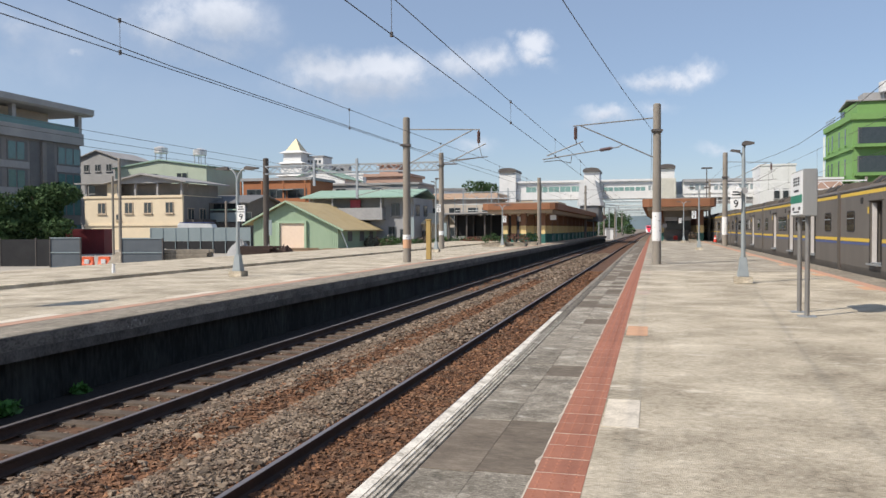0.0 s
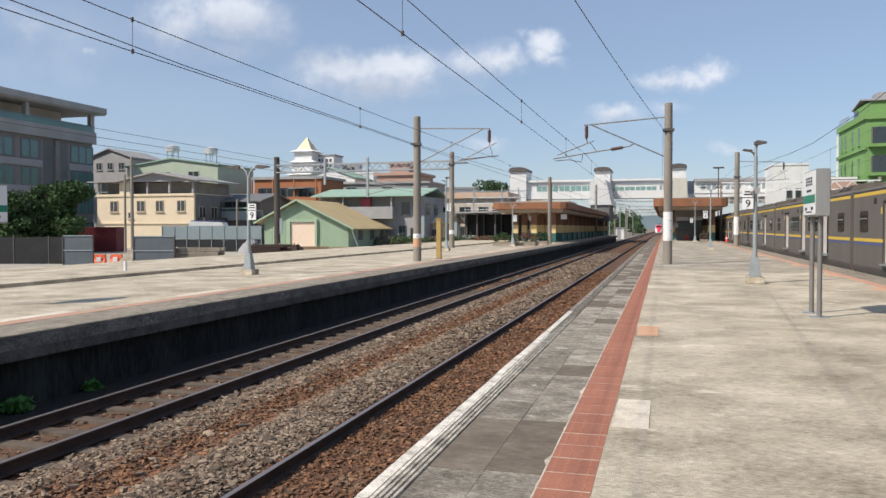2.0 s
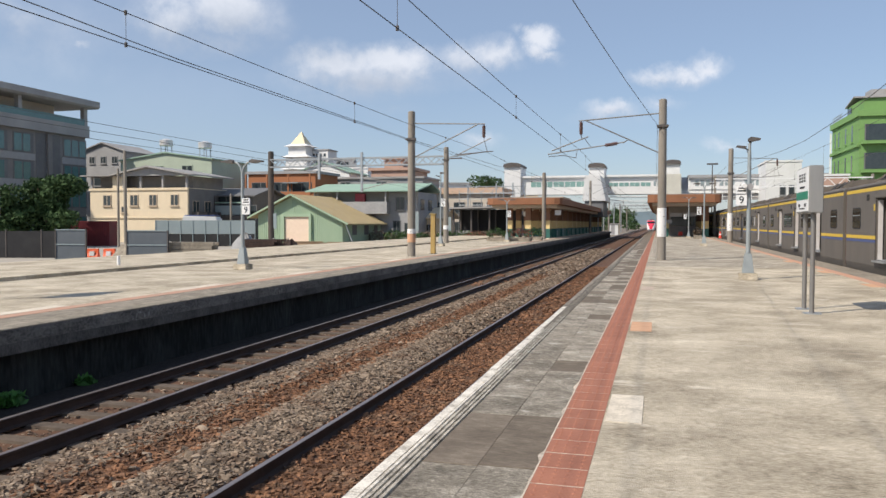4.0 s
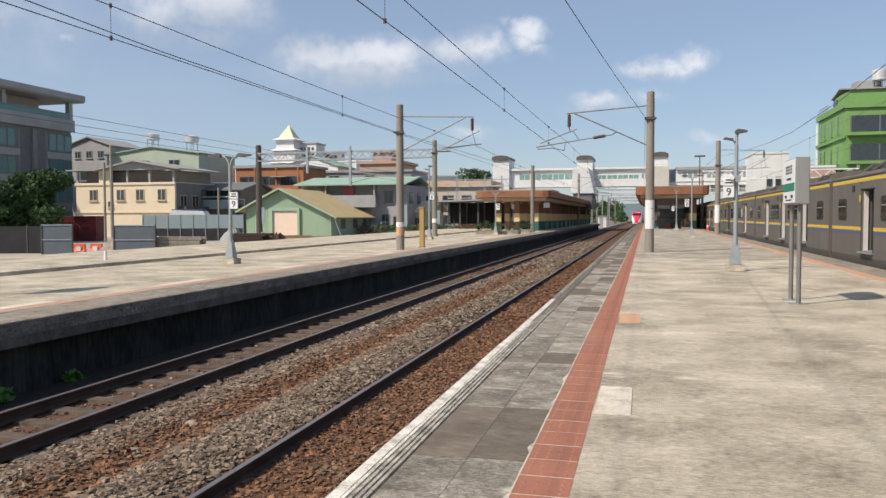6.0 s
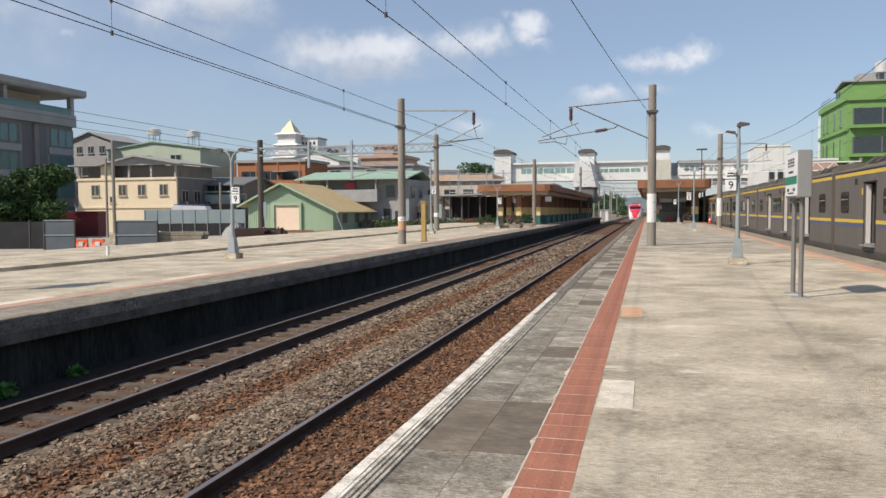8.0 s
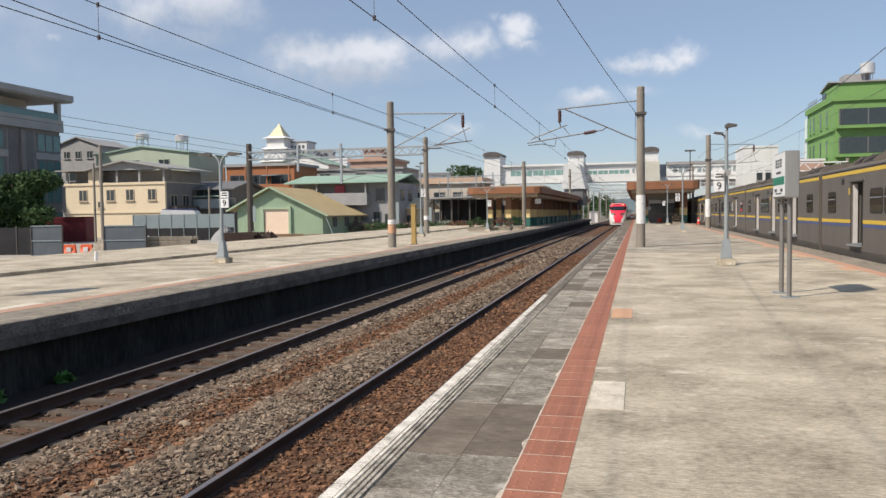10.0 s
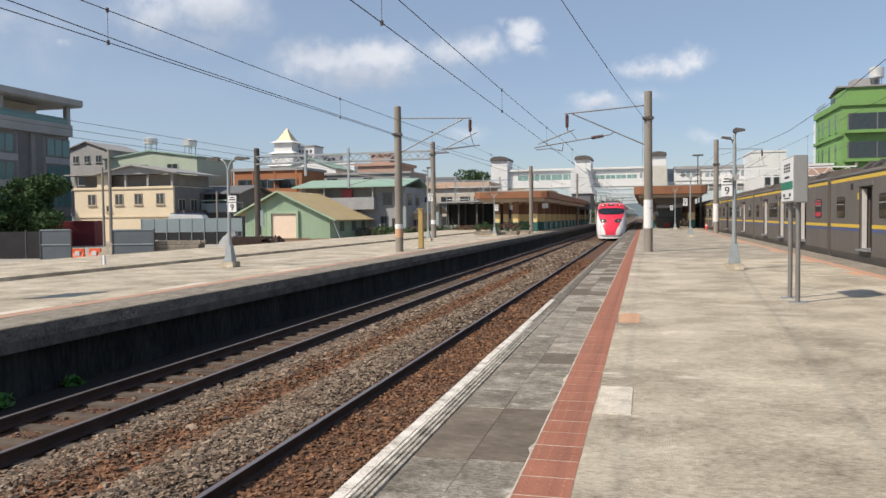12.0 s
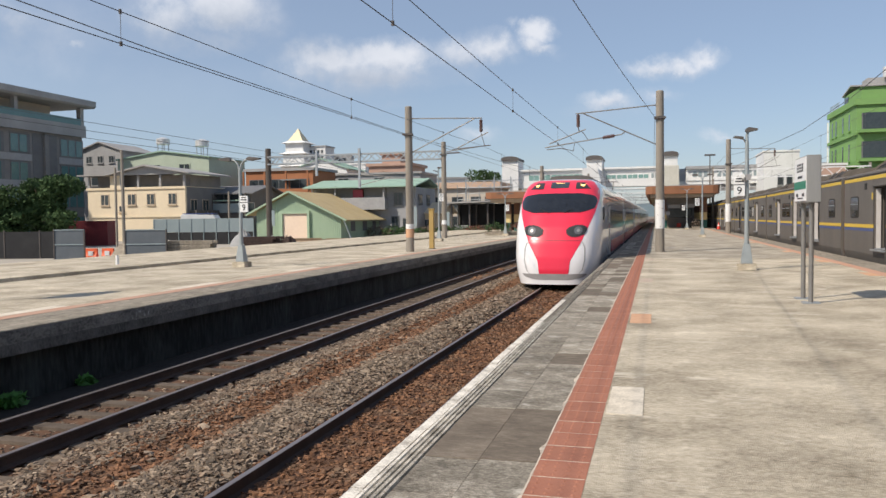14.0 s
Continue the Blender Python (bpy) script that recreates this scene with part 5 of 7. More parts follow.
            part("wheelset", bm, M_RAIL, bogie)
    boxpart("underframe", (0.15, 5.0, 0.35, W - 0.15, L - 5.0, 0.86), M_RUBBER, t)
    for k in range(4):
        bm = bmesh.new()
        prism(bm, [(0.06 + 0.05 * (k % 2), 0.95), (0.06 + 0.05 * (k % 2), 3.58), (W - 0.05, 3.58), (W - 0.05, 0.95)], L + 0.125 * k, L + 0.125 * (k + 1) - 0.002)
        part("gangway_fold", bm, M_GANGWAY, t, "dull brown gangway bellows")
    return t


first_car = emu_car(10.71, "standing grey commuter carriage with yellow and blue stripes")
for k in range(-1, 9):
    if k:
        copy_thing(first_car, pose(EMU_X + bend(10.71 + 19.6 * k + 10), 10.71 + 19.6 * k, RAIL_Z))


# ---------------------------------------------------------------- the red and white express
def half_width(z):
    """Half the express's width at a height above the rail."""
    return float(np.interp(z, [0.12, 0.5, 1.0, 2.0, 2.7, 3.1, 3.4, 3.6, 3.72, 3.78], [1.30, 1.40, 1.46, 1.48, 1.46, 1.42, 1.35, 1.24, 1.04, 0.0]))


def nose_lead(z):
    """How far the nose's middle lies behind its tip at a height above the rail."""
    return float(np.interp(z, [0.12, 0.3, 0.6, 1.0, 1.5, 2.0, 2.5, 3.0, 3.3, 3.5, 3.65, 3.74, 3.78],
                           [0.02, 0.02, 0.0, 0.06, 0.22, 0.46, 0.85, 1.40, 1.78, 2.08, 2.5, 3.2, 4.2]))


def nose_depth(x, z):
    w = max(half_width(z), 1e-4)
    q = min(1.0, abs(x) / w)
    return nose_lead(z) + 1.7 * (1 - (1 - q ** 3.2) ** (1 / 3.2))


def smooth(points):
    xs, ys = [p[0] for p in points], [p[1] for p in points]
    return lambda z: float(np.interp(z, xs, ys))


def nose_patch(name, material, parent, z0, z1, left, right, proud, nz=24, nx=24, label=""):
    bm = bmesh.new()
    grid = []
    for i in range(nz + 1):
        z = z0 + (z1 - z0) * i / nz
        a, b = left(z), right(z)
        row = []
        for j in range(nx + 1):
            x = a + (b - a) * j / nx
            row.append(bm.verts.new((x, nose_depth(x, z) - proud, z + proud * 0.4)))
        grid.append(row)
    for i in range(nz):
        for j in range(nx):
            f = bm.faces.new((grid[i][j], grid[i][j + 1], grid[i + 1][j + 1], grid[i + 1][j]))
            f.smooth = True
    ob = new(name, bpy.data.meshes.new(name))
    bmesh.ops.recalc_face_normals(bm, faces=bm.faces[:])
    bm.to_mesh(ob.data)
    bm.free()
    ob.data.materials.append(material)
    ob.parent = parent
    if label:
        ob["label"] = label
    return ob


def express_train():
    t = thing("express_train", (-3.27, 25.4, RAIL_Z), "red and white streamlined express train running on the near track", "train")
    # leading car: shell from slices, front to tail
    L = 20.6
    zs = [0.12, 0.3, 0.5, 0.75, 1.0, 1.3, 1.6, 2.0, 2.35, 2.7, 2.95, 3.15, 3.3, 3.42, 3.52, 3.6, 3.67, 3.72, 3.755, 3.775]
    bm = bmesh.new()
    rows = []
    us = [math.sin(math.pi / 2 * i / 18) for i in range(19)]
    for z in zs:
        w = half_width(z)
        row = [(-w, L), (-w, 12.0), (-w, 8.0)] + [(-w * u, nose_depth(w * u, z)) for u in reversed(us)] + [(w * u, nose_depth(w * u, z)) for u in us[1:]] + [(w, 8.0), (w, 12.0), (w, L)]
        rows.append([bm.verts.new((x, y, z)) for x, y in row])
    for a, b in zip(rows, rows[1:]):
        for i in range(len(a) - 1):
            bm.faces.new((a[i], a[i + 1], b[i + 1], b[i])).smooth = True
    bm.faces.new(rows[-1])
    shell = part("nose_car", bm, M_TRAINW, t, "glossy white leading car with rounded nose")
    red = smooth([(0.45, 0.48), (0.9, 0.54), (1.5, 0.87), (2.0, 1.08), (2.5, 1.27), (3.0, 1.37), (3.3, 1.33), (3.5, 1.20), (3.6, 1.12), (3.68, 0.98)])
    nose_patch("red_mask", M_TRAINR, shell, 0.47, 3.68, lambda z: -red(z), red, 0.008, 48, 40, "bright red painted front mask")
    screen = smooth([(2.50, 0.80), (2.56, 1.05), (2.64, 1.24), (2.88, 1.31), (3.02, 1.27), (3.11, 1.15), (3.17, 0.7)])
    nose_patch("windscreen", M_SCREEN, shell, 2.50, 3.17, lambda z: -screen(z), screen, 0.02, 20, 40, "dark wraparound windscreen")
    for s in (-1, 1):
        hl, hr = smooth([(1.68, 0.56), (1.76, 0.40), (1.92, 0.38), (2.02, 0.5), (2.08, 0.7)]), smooth([(1.68, 0.74), (1.76, 0.98), (1.92, 1.06), (2.02, 1.03), (2.08, 0.9)])
        eye = nose_patch("headlight", M_LAMPCOVER, shell, 1.68, 2.08, (lambda z: -hr(z)) if s < 0 else hl, (lambda z: -hl(z)) if s < 0 else hr, 0.022, 12, 12, "dark swept headlight cover")
        for name, r, lift, m, words in (("lens", 0.135, 0.030, M_HEADLAMP, "round clear headlamp lens"), ("bulb", 0.055, 0.036, M_BOXGREY, "small bright reflector")):
            nose_patch(name, m, eye, 1.89 - r, 1.89 + r, lambda z: s * 0.78 - math.sqrt(max(0.0, r * r - (z - 1.89) ** 2)),
                       lambda z: s * 0.78 + math.sqrt(max(0.0, r * r - (z - 1.89) ** 2)), lift, 12, 8, words)
        a, b = (0.56, 0.98)
        lamp = nose_patch("marker_lamp", M_LAMPCOVER, shell, 3.33, 3.57, lambda z: -b * (1.06 - (z - 3.36)) if s < 0 else a, lambda z: -a if s < 0 else b * (1.06 - (z - 3.36)), 0.022, 6, 8, "dark marker lamp housing")
        nose_patch("marker_glow", M_LAMPGLOW, lamp, 3.41, 3.48, lambda z: s * 0.80 - 0.02 - (z - 3.41), lambda z: s * 0.80 + 0.02 + (z - 3.41), 0.035, 4, 4, "warm yellow lamp")
    dest = nose_patch("destination_panel", M_GLASS, shell, 3.36, 3.58, lambda z: -0.32, lambda z: 0.32, 0.022, 6, 8, "dark destination display")
    nose_patch("marker_glow", M_LAMPGLOW, dest, 3.535, 3.547, lambda z: -0.15, lambda z: 0.15, 0.035, 3, 6, "amber display line")
    edge = smooth([(0.45, 0.80), (0.6, 0.93), (0.9, 1.0), (1.3, 1.0), (1.5, 0.93), (1.56, 0.82)])
    for s in (-1, 1):
        nose_patch("hatch_seam", M_TRAING, shell, 0.45, 1.56, (lambda z: s * edge(z) - 0.012), (lambda z: s * edge(z) + 0.012), 0.011, 20, 2)
    nose_patch("hatch_seam", M_DARKRED, shell, 1.55, 1.575, lambda z: -0.86, lambda z: 0.86, 0.012, 2, 20)
    # lip under the mask, its underside shade put into the grey
    lip = smooth([(0.27, 0.50), (0.31, 0.78), (0.36, 0.95), (0.42, 1.04), (0.47, 1.08)])
    nose_patch("shaded_lip", M_TRAING, shell, 0.27, 0.47, lambda z: -lip(z), lip, 0.008, 10, 24, "curved lip under the red mask, greyed for shade")
    for s in (-1, 1):
        bm = bmesh.new()
        curved(bm, [(0.25 * s, nose_depth(0.25, 2.5) - 0.05, 2.5), (0.55 * s, nose_depth(0.55, 2.62) - 0.05, 2.62)], 0.012, 0.012, 5)
        part("wiper", bm, M_RUBBER, shell)
    bm = bmesh.new()
    box(bm, -1.05, 2.2, 0.02, 1.05, L - 0.4, 0.5)
    part("underframe", bm, M_RUBBER, t)
    bm = bmesh.new()
    prism(bm, [(-0.95, 3.70), (-0.8, 3.93), (-0.5, 3.99), (0.5, 3.99), (0.8, 3.93), (0.95, 3.70)], 5.4, 9.6)
    part("roof_shroud", bm, M_DARKSTEEL, shell, "low dark roof equipment cover", 0.03)
    # side windows, doors and bands of the leading car and the cars behind

    def side_fittings(car, y0, y1, first):
        n = 7 if first else 9
        for s in (-1, 1):
            x = s * 1.465
            lo, hi = (x - 0.012, x + 0.02) if s < 0 else (x - 0.02, x + 0.012)
            boxpart("red_band", (lo + 0.01 * s * -1, y0 + (4 if first else 0.15), 0.88, hi - 0.0, y1 - 0.15, 1.36), M_DARKRED, car, "maroon lower side band")
            boxpart("window_band", (lo, y0 + 3.4 if first else y0 + 1.9, 1.95, hi, y1 - 1.9, 2.62), M_RUBBER, car, "dark continuous window band")
            for i in range(n):
                a = (y0 + 3.6 if first else y0 + 2.1) + i * ((y1 - 2.1) - (y0 + 3.6 if first else y0 + 2.1)) / n
                w = ((y1 - 2.1) - (y0 + 3.6 if first else y0 + 2.1)) / n - 0.18
                boxpart("window", (lo - 0.004 if s < 0 else lo, a, 2.0, hi if s < 0 else hi + 0.004, a + w, 2.57), M_GLASS, car)
            for yd in ((y0 + 0.95, y1 - 0.95) if not first else (y1 - 0.95, y0 + 2.5)):
                boxpart("door", (lo, yd - 0.45, 0.85, hi, yd + 0.45, 2.75), M_TRAING, car, "grey flush side door")
    side_fittings(shell, 3.6, L, True)
    for s in (-1, 1):
        x = s * 1.455
        bm = bmesh.new()
        prism(bm, [(2.15, 2.25), (2.75, 2.15), (2.85, 2.3), (2.85, 2.62), (2.7, 2.72), (2.3, 2.68)], min(x, x + 0.03 * s), max(x, x + 0.03 * s), "x")
        part("cab_window", bm, M_GLASS, shell, "small dark cab side window")
        for z in (3.05, 3.2):
            boxpart("cant_seam", (min(x, x * 0.97), 4.5, z, max(x, x * 0.97), L - 0.1, z + 0.012), M_TRAING, shell)
    for k in range(1, 8):
        y0 = L + 0.5 + (k - 1) * 20.6
        y1 = y0 + 20.1
        bm = bmesh.new()
        ring = [(half_width(z) * s, z) for s in (1, -1) for z in (zs if s > 0 else zs[::-1])]
        prism(bm, ring, y0, y1)
        car = part("car", bm, M_TRAINW, t, "white express car with dark windows")
        side_fittings(car, y0, y1, False)
        boxpart("bellows", (-1.1, y0 - 0.5, 0.6, 1.1, y0, 3.45), M_RUBBER, car)
        boxpart("underframe", (-1.1, y0 + 0.3, 0.05, 1.1, y1 - 0.3, 0.5), M_RUBBER, car)
        if k in (1, 4, 6):
            bm = bmesh.new()
            for x in (-0.5, 0.5):
                bar(bm, (x, y0 + 8, 3.8), (x * 0.6, y0 + 9.4, 4.25), 0.025, 0.025, 6)
                bar(bm, (x * 0.6, y0 + 9.4, 4.25), (x * 0.9, y0 + 8.2, 4.72), 0.025, 0.025, 6)
            bar(bm, (-0.7, y0 + 8.2, 4.74), (0.7, y0 + 8.2, 4.74), 0.03, 0.03, 6)
            box(bm, -0.7, y0 + 7.6, 3.74, 0.7, y0 + 9.2, 3.82)
            part("pantograph", bm, M_DARKSTEEL, car, "dark steel pantograph")
        if k == 1:
            bm = bmesh.new()
            prism(bm, [(-0.8, 3.6), (-0.6, 3.86), (0.6, 3.86), (0.8, 3.6)], y0 - 6.0, y0 - 2.0)
            part("roof_unit", bm, M_DARKSTEEL, car, "low dark roof unit")
    for y in (3.0, 17.5):
        for dy in (-1.0, 1.0):
            bm = bmesh.new()
            bar(bm, (-0.62, y + dy, 0.42), (0.62, y + dy, 0.42), 0.42, 0.42, 18)
            part("wheelset", bm, M_RAIL, t)
    return t


express = express_train()


# ---------------------------------------------------------------- station canopies
def pillar(parent, x, y, top, w=0.55, d=0.55):
    p = boxpart("pillar", (x - w / 2, y - d / 2, 1.75, x + w / 2, y + d / 2, top), M_PILLARBR, parent, "pillar painted brown, yellow and green")
    boxpart("yellow_band", (x - w / 2 - 0.004, y - d / 2 - 0.004, 0.92, x + w / 2 + 0.004, y + d / 2 + 0.004, 1.75), M_PILLARY, p, "ochre yellow painted band")
    boxpart("green_base", (x - w / 2 - 0.008, y - d / 2 - 0.008, 0.0, x + w / 2 + 0.008, y + d / 2 + 0.008, 0.92), M_PILLARG, p, "dark green painted base")


def canopy(x0, x1, y0, y1, z0, z1, label, rows, step, name="platform_canopy"):
    t = thing(name, (0, 0, 0), label, "canopy", "station canopies")
    bm = bmesh.new()
    r = 0.7
    out = [(x0, y0 + r), (x0 + r * 0.3, y0 + r * 0.3), (x0 + r, y0), (x1 - r, y0), (x1 - r * 0.3, y0 + r * 0.3), (x1, y0 + r), (x1, y1), (x0, y1)]
    prism(bm, out, z0, z1, "z")
    part("fascia", bm, M_BROWN, t, "broad rust-brown painted fascia")
    bm = bmesh.new()
    box(bm, x0 + 0.2, y0 + 0.3, z1, x1 - 0.2, y1, z1 + 0.06)
    part("roof_deck", bm, M_ROOFGREY, t)
    bm = bmesh.new()
    box(bm, x0 + 0.5, y0 + 0.6, z0 - 0.35, x1 - 0.5, y1 - 0.5, z0 - 0.01)
    part("soffit", bm, M_TANW, t, "pale tan soffit beams")
    for i in range(int((y1 - y0 - 4) / step)):
        for x in rows:
            pillar(t, x, y0 + 1.7 + i * step, z0 - 0.34)
    return t


canopy_l = canopy(-16.5, -9.0, 75, 158, 3.32, 3.95, "long brown canopy over the island platform on painted pillars", (-10.6, -12.5, -14.4), 5.2)
for i, y in enumerate(np.arange(82, 146, 5.2)):
    w = boxpart("bench_wall", (-10.75, y, 0, -10.45, y + 4.2, 0.9), M_PILLARG, canopy_l, "low dark green panel wall")
    if i < 6:
        boxpart("white_notice", (-10.44, y + 1.0, 0.2, -10.42, y + 1.6, 0.7), M_BLUEGREY, w, "pale notice")
boxpart("rear_wall", (-12.7, 99, 0, -12.4, 146, 2.96), M_PILLARBR, canopy_l, "brown central wall")
boxpart("yellow_band", (-12.39, 99, 0.92, -12.37, 146, 1.75), M_PILLARY, canopy_l)
boxpart("hanging_sign", (-13.6, 80.0, 2.2, -12.9, 80.1, 2.7), M_SIGNW, canopy_l, "small pale hanging sign")
boxpart("hanging_sign", (-9.9, 77.0, 2.3, -9.3, 77.1, 2.8), M_SIGNW, canopy_l, "small pale hanging sign")

canopy_r = canopy(-1.1, 6.5, 86, 165, 3.75, 4.6, "brown station canopy over the platform with dark waiting area", (), 5)
for y in range(89, 160, 9):
    pillar(canopy_r, 5.0, y, 3.4, 0.75, 0.6)
    pillar(canopy_r, 0.9, y + 3, 3.4, 0.5, 0.9)
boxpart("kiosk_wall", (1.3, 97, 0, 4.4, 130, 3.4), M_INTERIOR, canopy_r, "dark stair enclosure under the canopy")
for x in (1.285, 4.402):
    boxpart("yellow_band", (x, 97.01, 0.92, x + 0.013, 130, 1.75), M_PILLARY, canopy_r, "ochre yellow painted band")
    boxpart("green_base", (x, 97.01, 0.0, x + 0.013, 130, 0.92), M_PILLARG, canopy_r, "dark green painted base")
    boxpart("brown_band", (x, 97.01, 1.75, x + 0.013, 130, 3.39), M_PILLARBR, canopy_r, "brown painted band")
boxpart("kiosk_window", (1.5, 96.93, 1.2, 4.2, 96.99, 2.3), M_GLASS, canopy_r)
bm = bmesh.new()
prism(bm, [(1.2, 2.7), (4.5, 2.7), (4.5, 3.4), (1.2, 3.4)], 90, 96.9)
part("hanging_beam", bm, M_INTERIOR, canopy_r)
for x0, z0, w in ((1.3, 2.25, 1.3), (3.0, 2.3, 1.1), (1.0, 1.5, 0.5)):
    boxpart("hanging_sign", (x0, 89.2, z0, x0 + w, 89.3, z0 + 0.4), M_GREYW, canopy_r, "pale sign board under the canopy")
boxpart("bench", (2.3, 92, 0.1, 2.75, 92.5, 0.55), M_CONE, canopy_r, "red plastic bench seat")


# ---------------------------------------------------------------- footbridge
def window_row(parent, x0, x1, y, z0, z1, n, glass, frame_mat, gap=0.2):
    step = (x1 - x0) / n
    for i in range(n):
        a, b = x0 + i * step + gap / 2, x0 + (i + 1) * step - gap / 2
        w = boxpart("window", (a, y - 0.05, z0, b, y + 0.03, z1), frame_mat, parent)
        boxpart("pane", (a + 0.07, y - 0.06, z0 + 0.07, b - 0.07, y - 0.051, z1 - 0.07), glass, w)
        if b - a > 1.2:
            boxpart("mullion", ((a + b) / 2 - 0.03, y - 0.065, z0 + 0.07, (a + b) / 2 + 0.03, y - 0.0605, z1 - 0.07), frame_mat, w)


def footbridge():
    y0, y1 = 140, 144
    t = thing("footbridge", (0, 0, 0), "long white enclosed footbridge with windows above the tracks", "footbridge")
    # left span
    boxpart("deck", (-24.2, y0, 6.7, 42, y1, 7.35), M_WHITEW, t, "white bridge deck girder")
    boxpart("parapet", (-24.2, y0, 7.35, 1.2, y0 + 0.2, 8.05), M_WHITEW, t)
    boxpart("header", (-24.2, y0, 9.15, 1.2, y0 + 0.2, 9.75), M_WHITEW, t)
    boxpart("back_wall", (-24.2, y1 - 0.2, 7.35, 42, y1, 9.75), M_WHITEW, t)
    boxpart("roof", (-24.6, y0 - 0.4, 9.75, 2.0, y1 + 0.4, 10.1), M_WHITEW, t, "flat white bridge roof")
    boxpart("window_wall", (-24.2, y0 + 0.12, 8.05, 1.2, y0 + 0.2, 9.15), M_WHITEW, t)
    boxpart("window_wall", (5.0, y0 + 0.12, 8.0, 42, y0 + 0.2, 9.05), M_WHITEW, t)
    window_row(t, -22.5, -12.2, y0 + 0.1, 8.0, 9.1, 5, M_BRIDGEGLASS, M_WHITEW, 0.06)
    window_row(t, -8.6, -1.2, y0 + 0.1, 7.75, 8.8, 4, M_BRIDGEGLASS, M_WHITEW, 0.06)
    window_row(t, -0.9, 1.0, y0 + 0.1, 8.0, 9.0, 3, M_BLUEGREY, M_WHITEW, 0.1)
    # right span, set a little lower
    boxpart("parapet", (5.0, y0, 7.35, 42, y0 + 0.2, 8.0), M_WHITEW, t)
    boxpart("header", (5.0, y0, 9.05, 42, y0 + 0.2, 9.4), M_WHITEW, t)
    boxpart("roof", (5.0, y0 - 0.4, 9.4, 42, y1 + 0.4, 9.9), M_GREYW, t, "flat pale grey bridge roof")
    for x in range(6, 40, 4):
        window_row(t, x, x + 2.7, y0 + 0.1, 7.8, 9.0, 3, M_BLUEGREY, M_WHITEW, 0.15)
    boxpart("lower_girder", (5.0, y0 + 0.4, 5.6, 42, y0 + 0.8, 6.7), M_GREYW, t)
    for x0, x1, top, label in ((-27.2, -24.2, 11.9, "white lift tower with a dark curved cap"), (-11.9, -9.2, 11.6, "white stair tower with a dark curved cap"),
                               (1.15, 3.6, 11.9, "white stair tower with a dark curved cap")):
        s = boxpart("tower", (x0, y0 - 0.8, -1.2 if x0 < -20 else 5.6, x1, y1 + 0.8, top), M_WHITEW, t, label)
        bm = bmesh.new()
        c, hw = (x0 + x1) / 2, (x1 - x0) / 2 + 0.14
        out = [(c + hw * math.cos(math.pi * i / 10), top + 0.2 + 0.45 * math.sin(math.pi * i / 10)) for i in range(11)] + [(c - hw, top - 0.12), (c + hw, top - 0.12)]
        prism(bm, out, y0 - 1.2, y1 + 1.2)
        part("cap", bm, M_DARKSTEEL, s, "dark curved roof cap")
        for z in np.arange(8.2, top - 0.2, 0.55):
            boxpart("cladding_joint", (x0 - 0.02, y0 - 0.83, z, x1 + 0.02, y0 - 0.801, z + 0.035), M_WHITEW, s)
    # flaring stair enclosures, clad in pale boards
    for x0, x1, z0 in ((-12.0, -8.2, 5.2), (1.1, 3.6, 5.2)):
        bm = bmesh.new()
        dx = 1.0 if x0 < 0 else 0.1
        prism(bm, [(x0, z0), (x1, z0), (x1 - dx, 9.4), (x0 + 0.4 * dx, 9.4)], 128, 139.1)
        s = part("stair_enclosure", bm, M_PALECREAM if x0 > 0 else M_WHITEW, t, "pale board-clad stair enclosure")
        for i in range(9):
            k = i / 9
            bm = bmesh.new()
            beam(bm, (x0 + (x1 - x0) * k + 0.1, 127.95, z0), (x0 + 0.4 * dx + (x1 - x0 - 1.4 * dx) * k + 0.1, 127.97, 9.38), 0.05, 0.05)
            part("batten", bm, M_PALECREAM if x0 > 0 else M_WHITEW, s)
    # solid block, its dark colour stands for the shaded stair underside
    boxpart("stair_underside", (-11.6, 128.3, 2.6, -8.6, 139.0, 5.19), M_GREYD, t, "dark shaded stair flight under the enclosure")
    # steel girder lines under the middle and right spans
    for z, r in ((6.35, 0.09), (5.75, 0.07), (5.25, 0.05)):
        bm = bmesh.new()
        last = None
        for i in range(25):
            k = i / 24
            q = (-8.3 + 9.3 * k, y0 - 0.3, z - 0.35 * (1 - 4 * (k - 0.5) ** 2) * (6.6 - z))
            if last:
                bar(bm, last, q, r, r, 6)
            last = q
        part("girder_tube", bm, M_WHITEW, t, "white steel girder tube")
    for i in range(16):
        x = 6.0 + 2.3 * i
        boxpart("baluster", (x, y0 - 0.12, 5.7, x + 0.1, y0 - 0.02, 7.4), M_WHITEW, t)
    for z in (6.1, 6.75, 7.4, 9.42):
        boxpart("hand_rail", (5.0, y0 - 0.14, z, 41.5, y0 - 0.02, z + 0.09), M_WHITEW, t)
    for i in range(30):
        x = -24.0 + i * 0.85
        boxpart("parapet_rib", (x, y0 - 0.03, 7.36, x + 0.06, y0 - 0.001, 8.0), M_WHITEW, t)
    for x in (-11, 3.3, 20, 32):
        boxpart("pier", (x - 0.6, y0 + 1, -1.2, x + 0.6, y0 + 3, 6.7), M_GREYW, t, "pale concrete bridge pier")
    return t


footbridge()


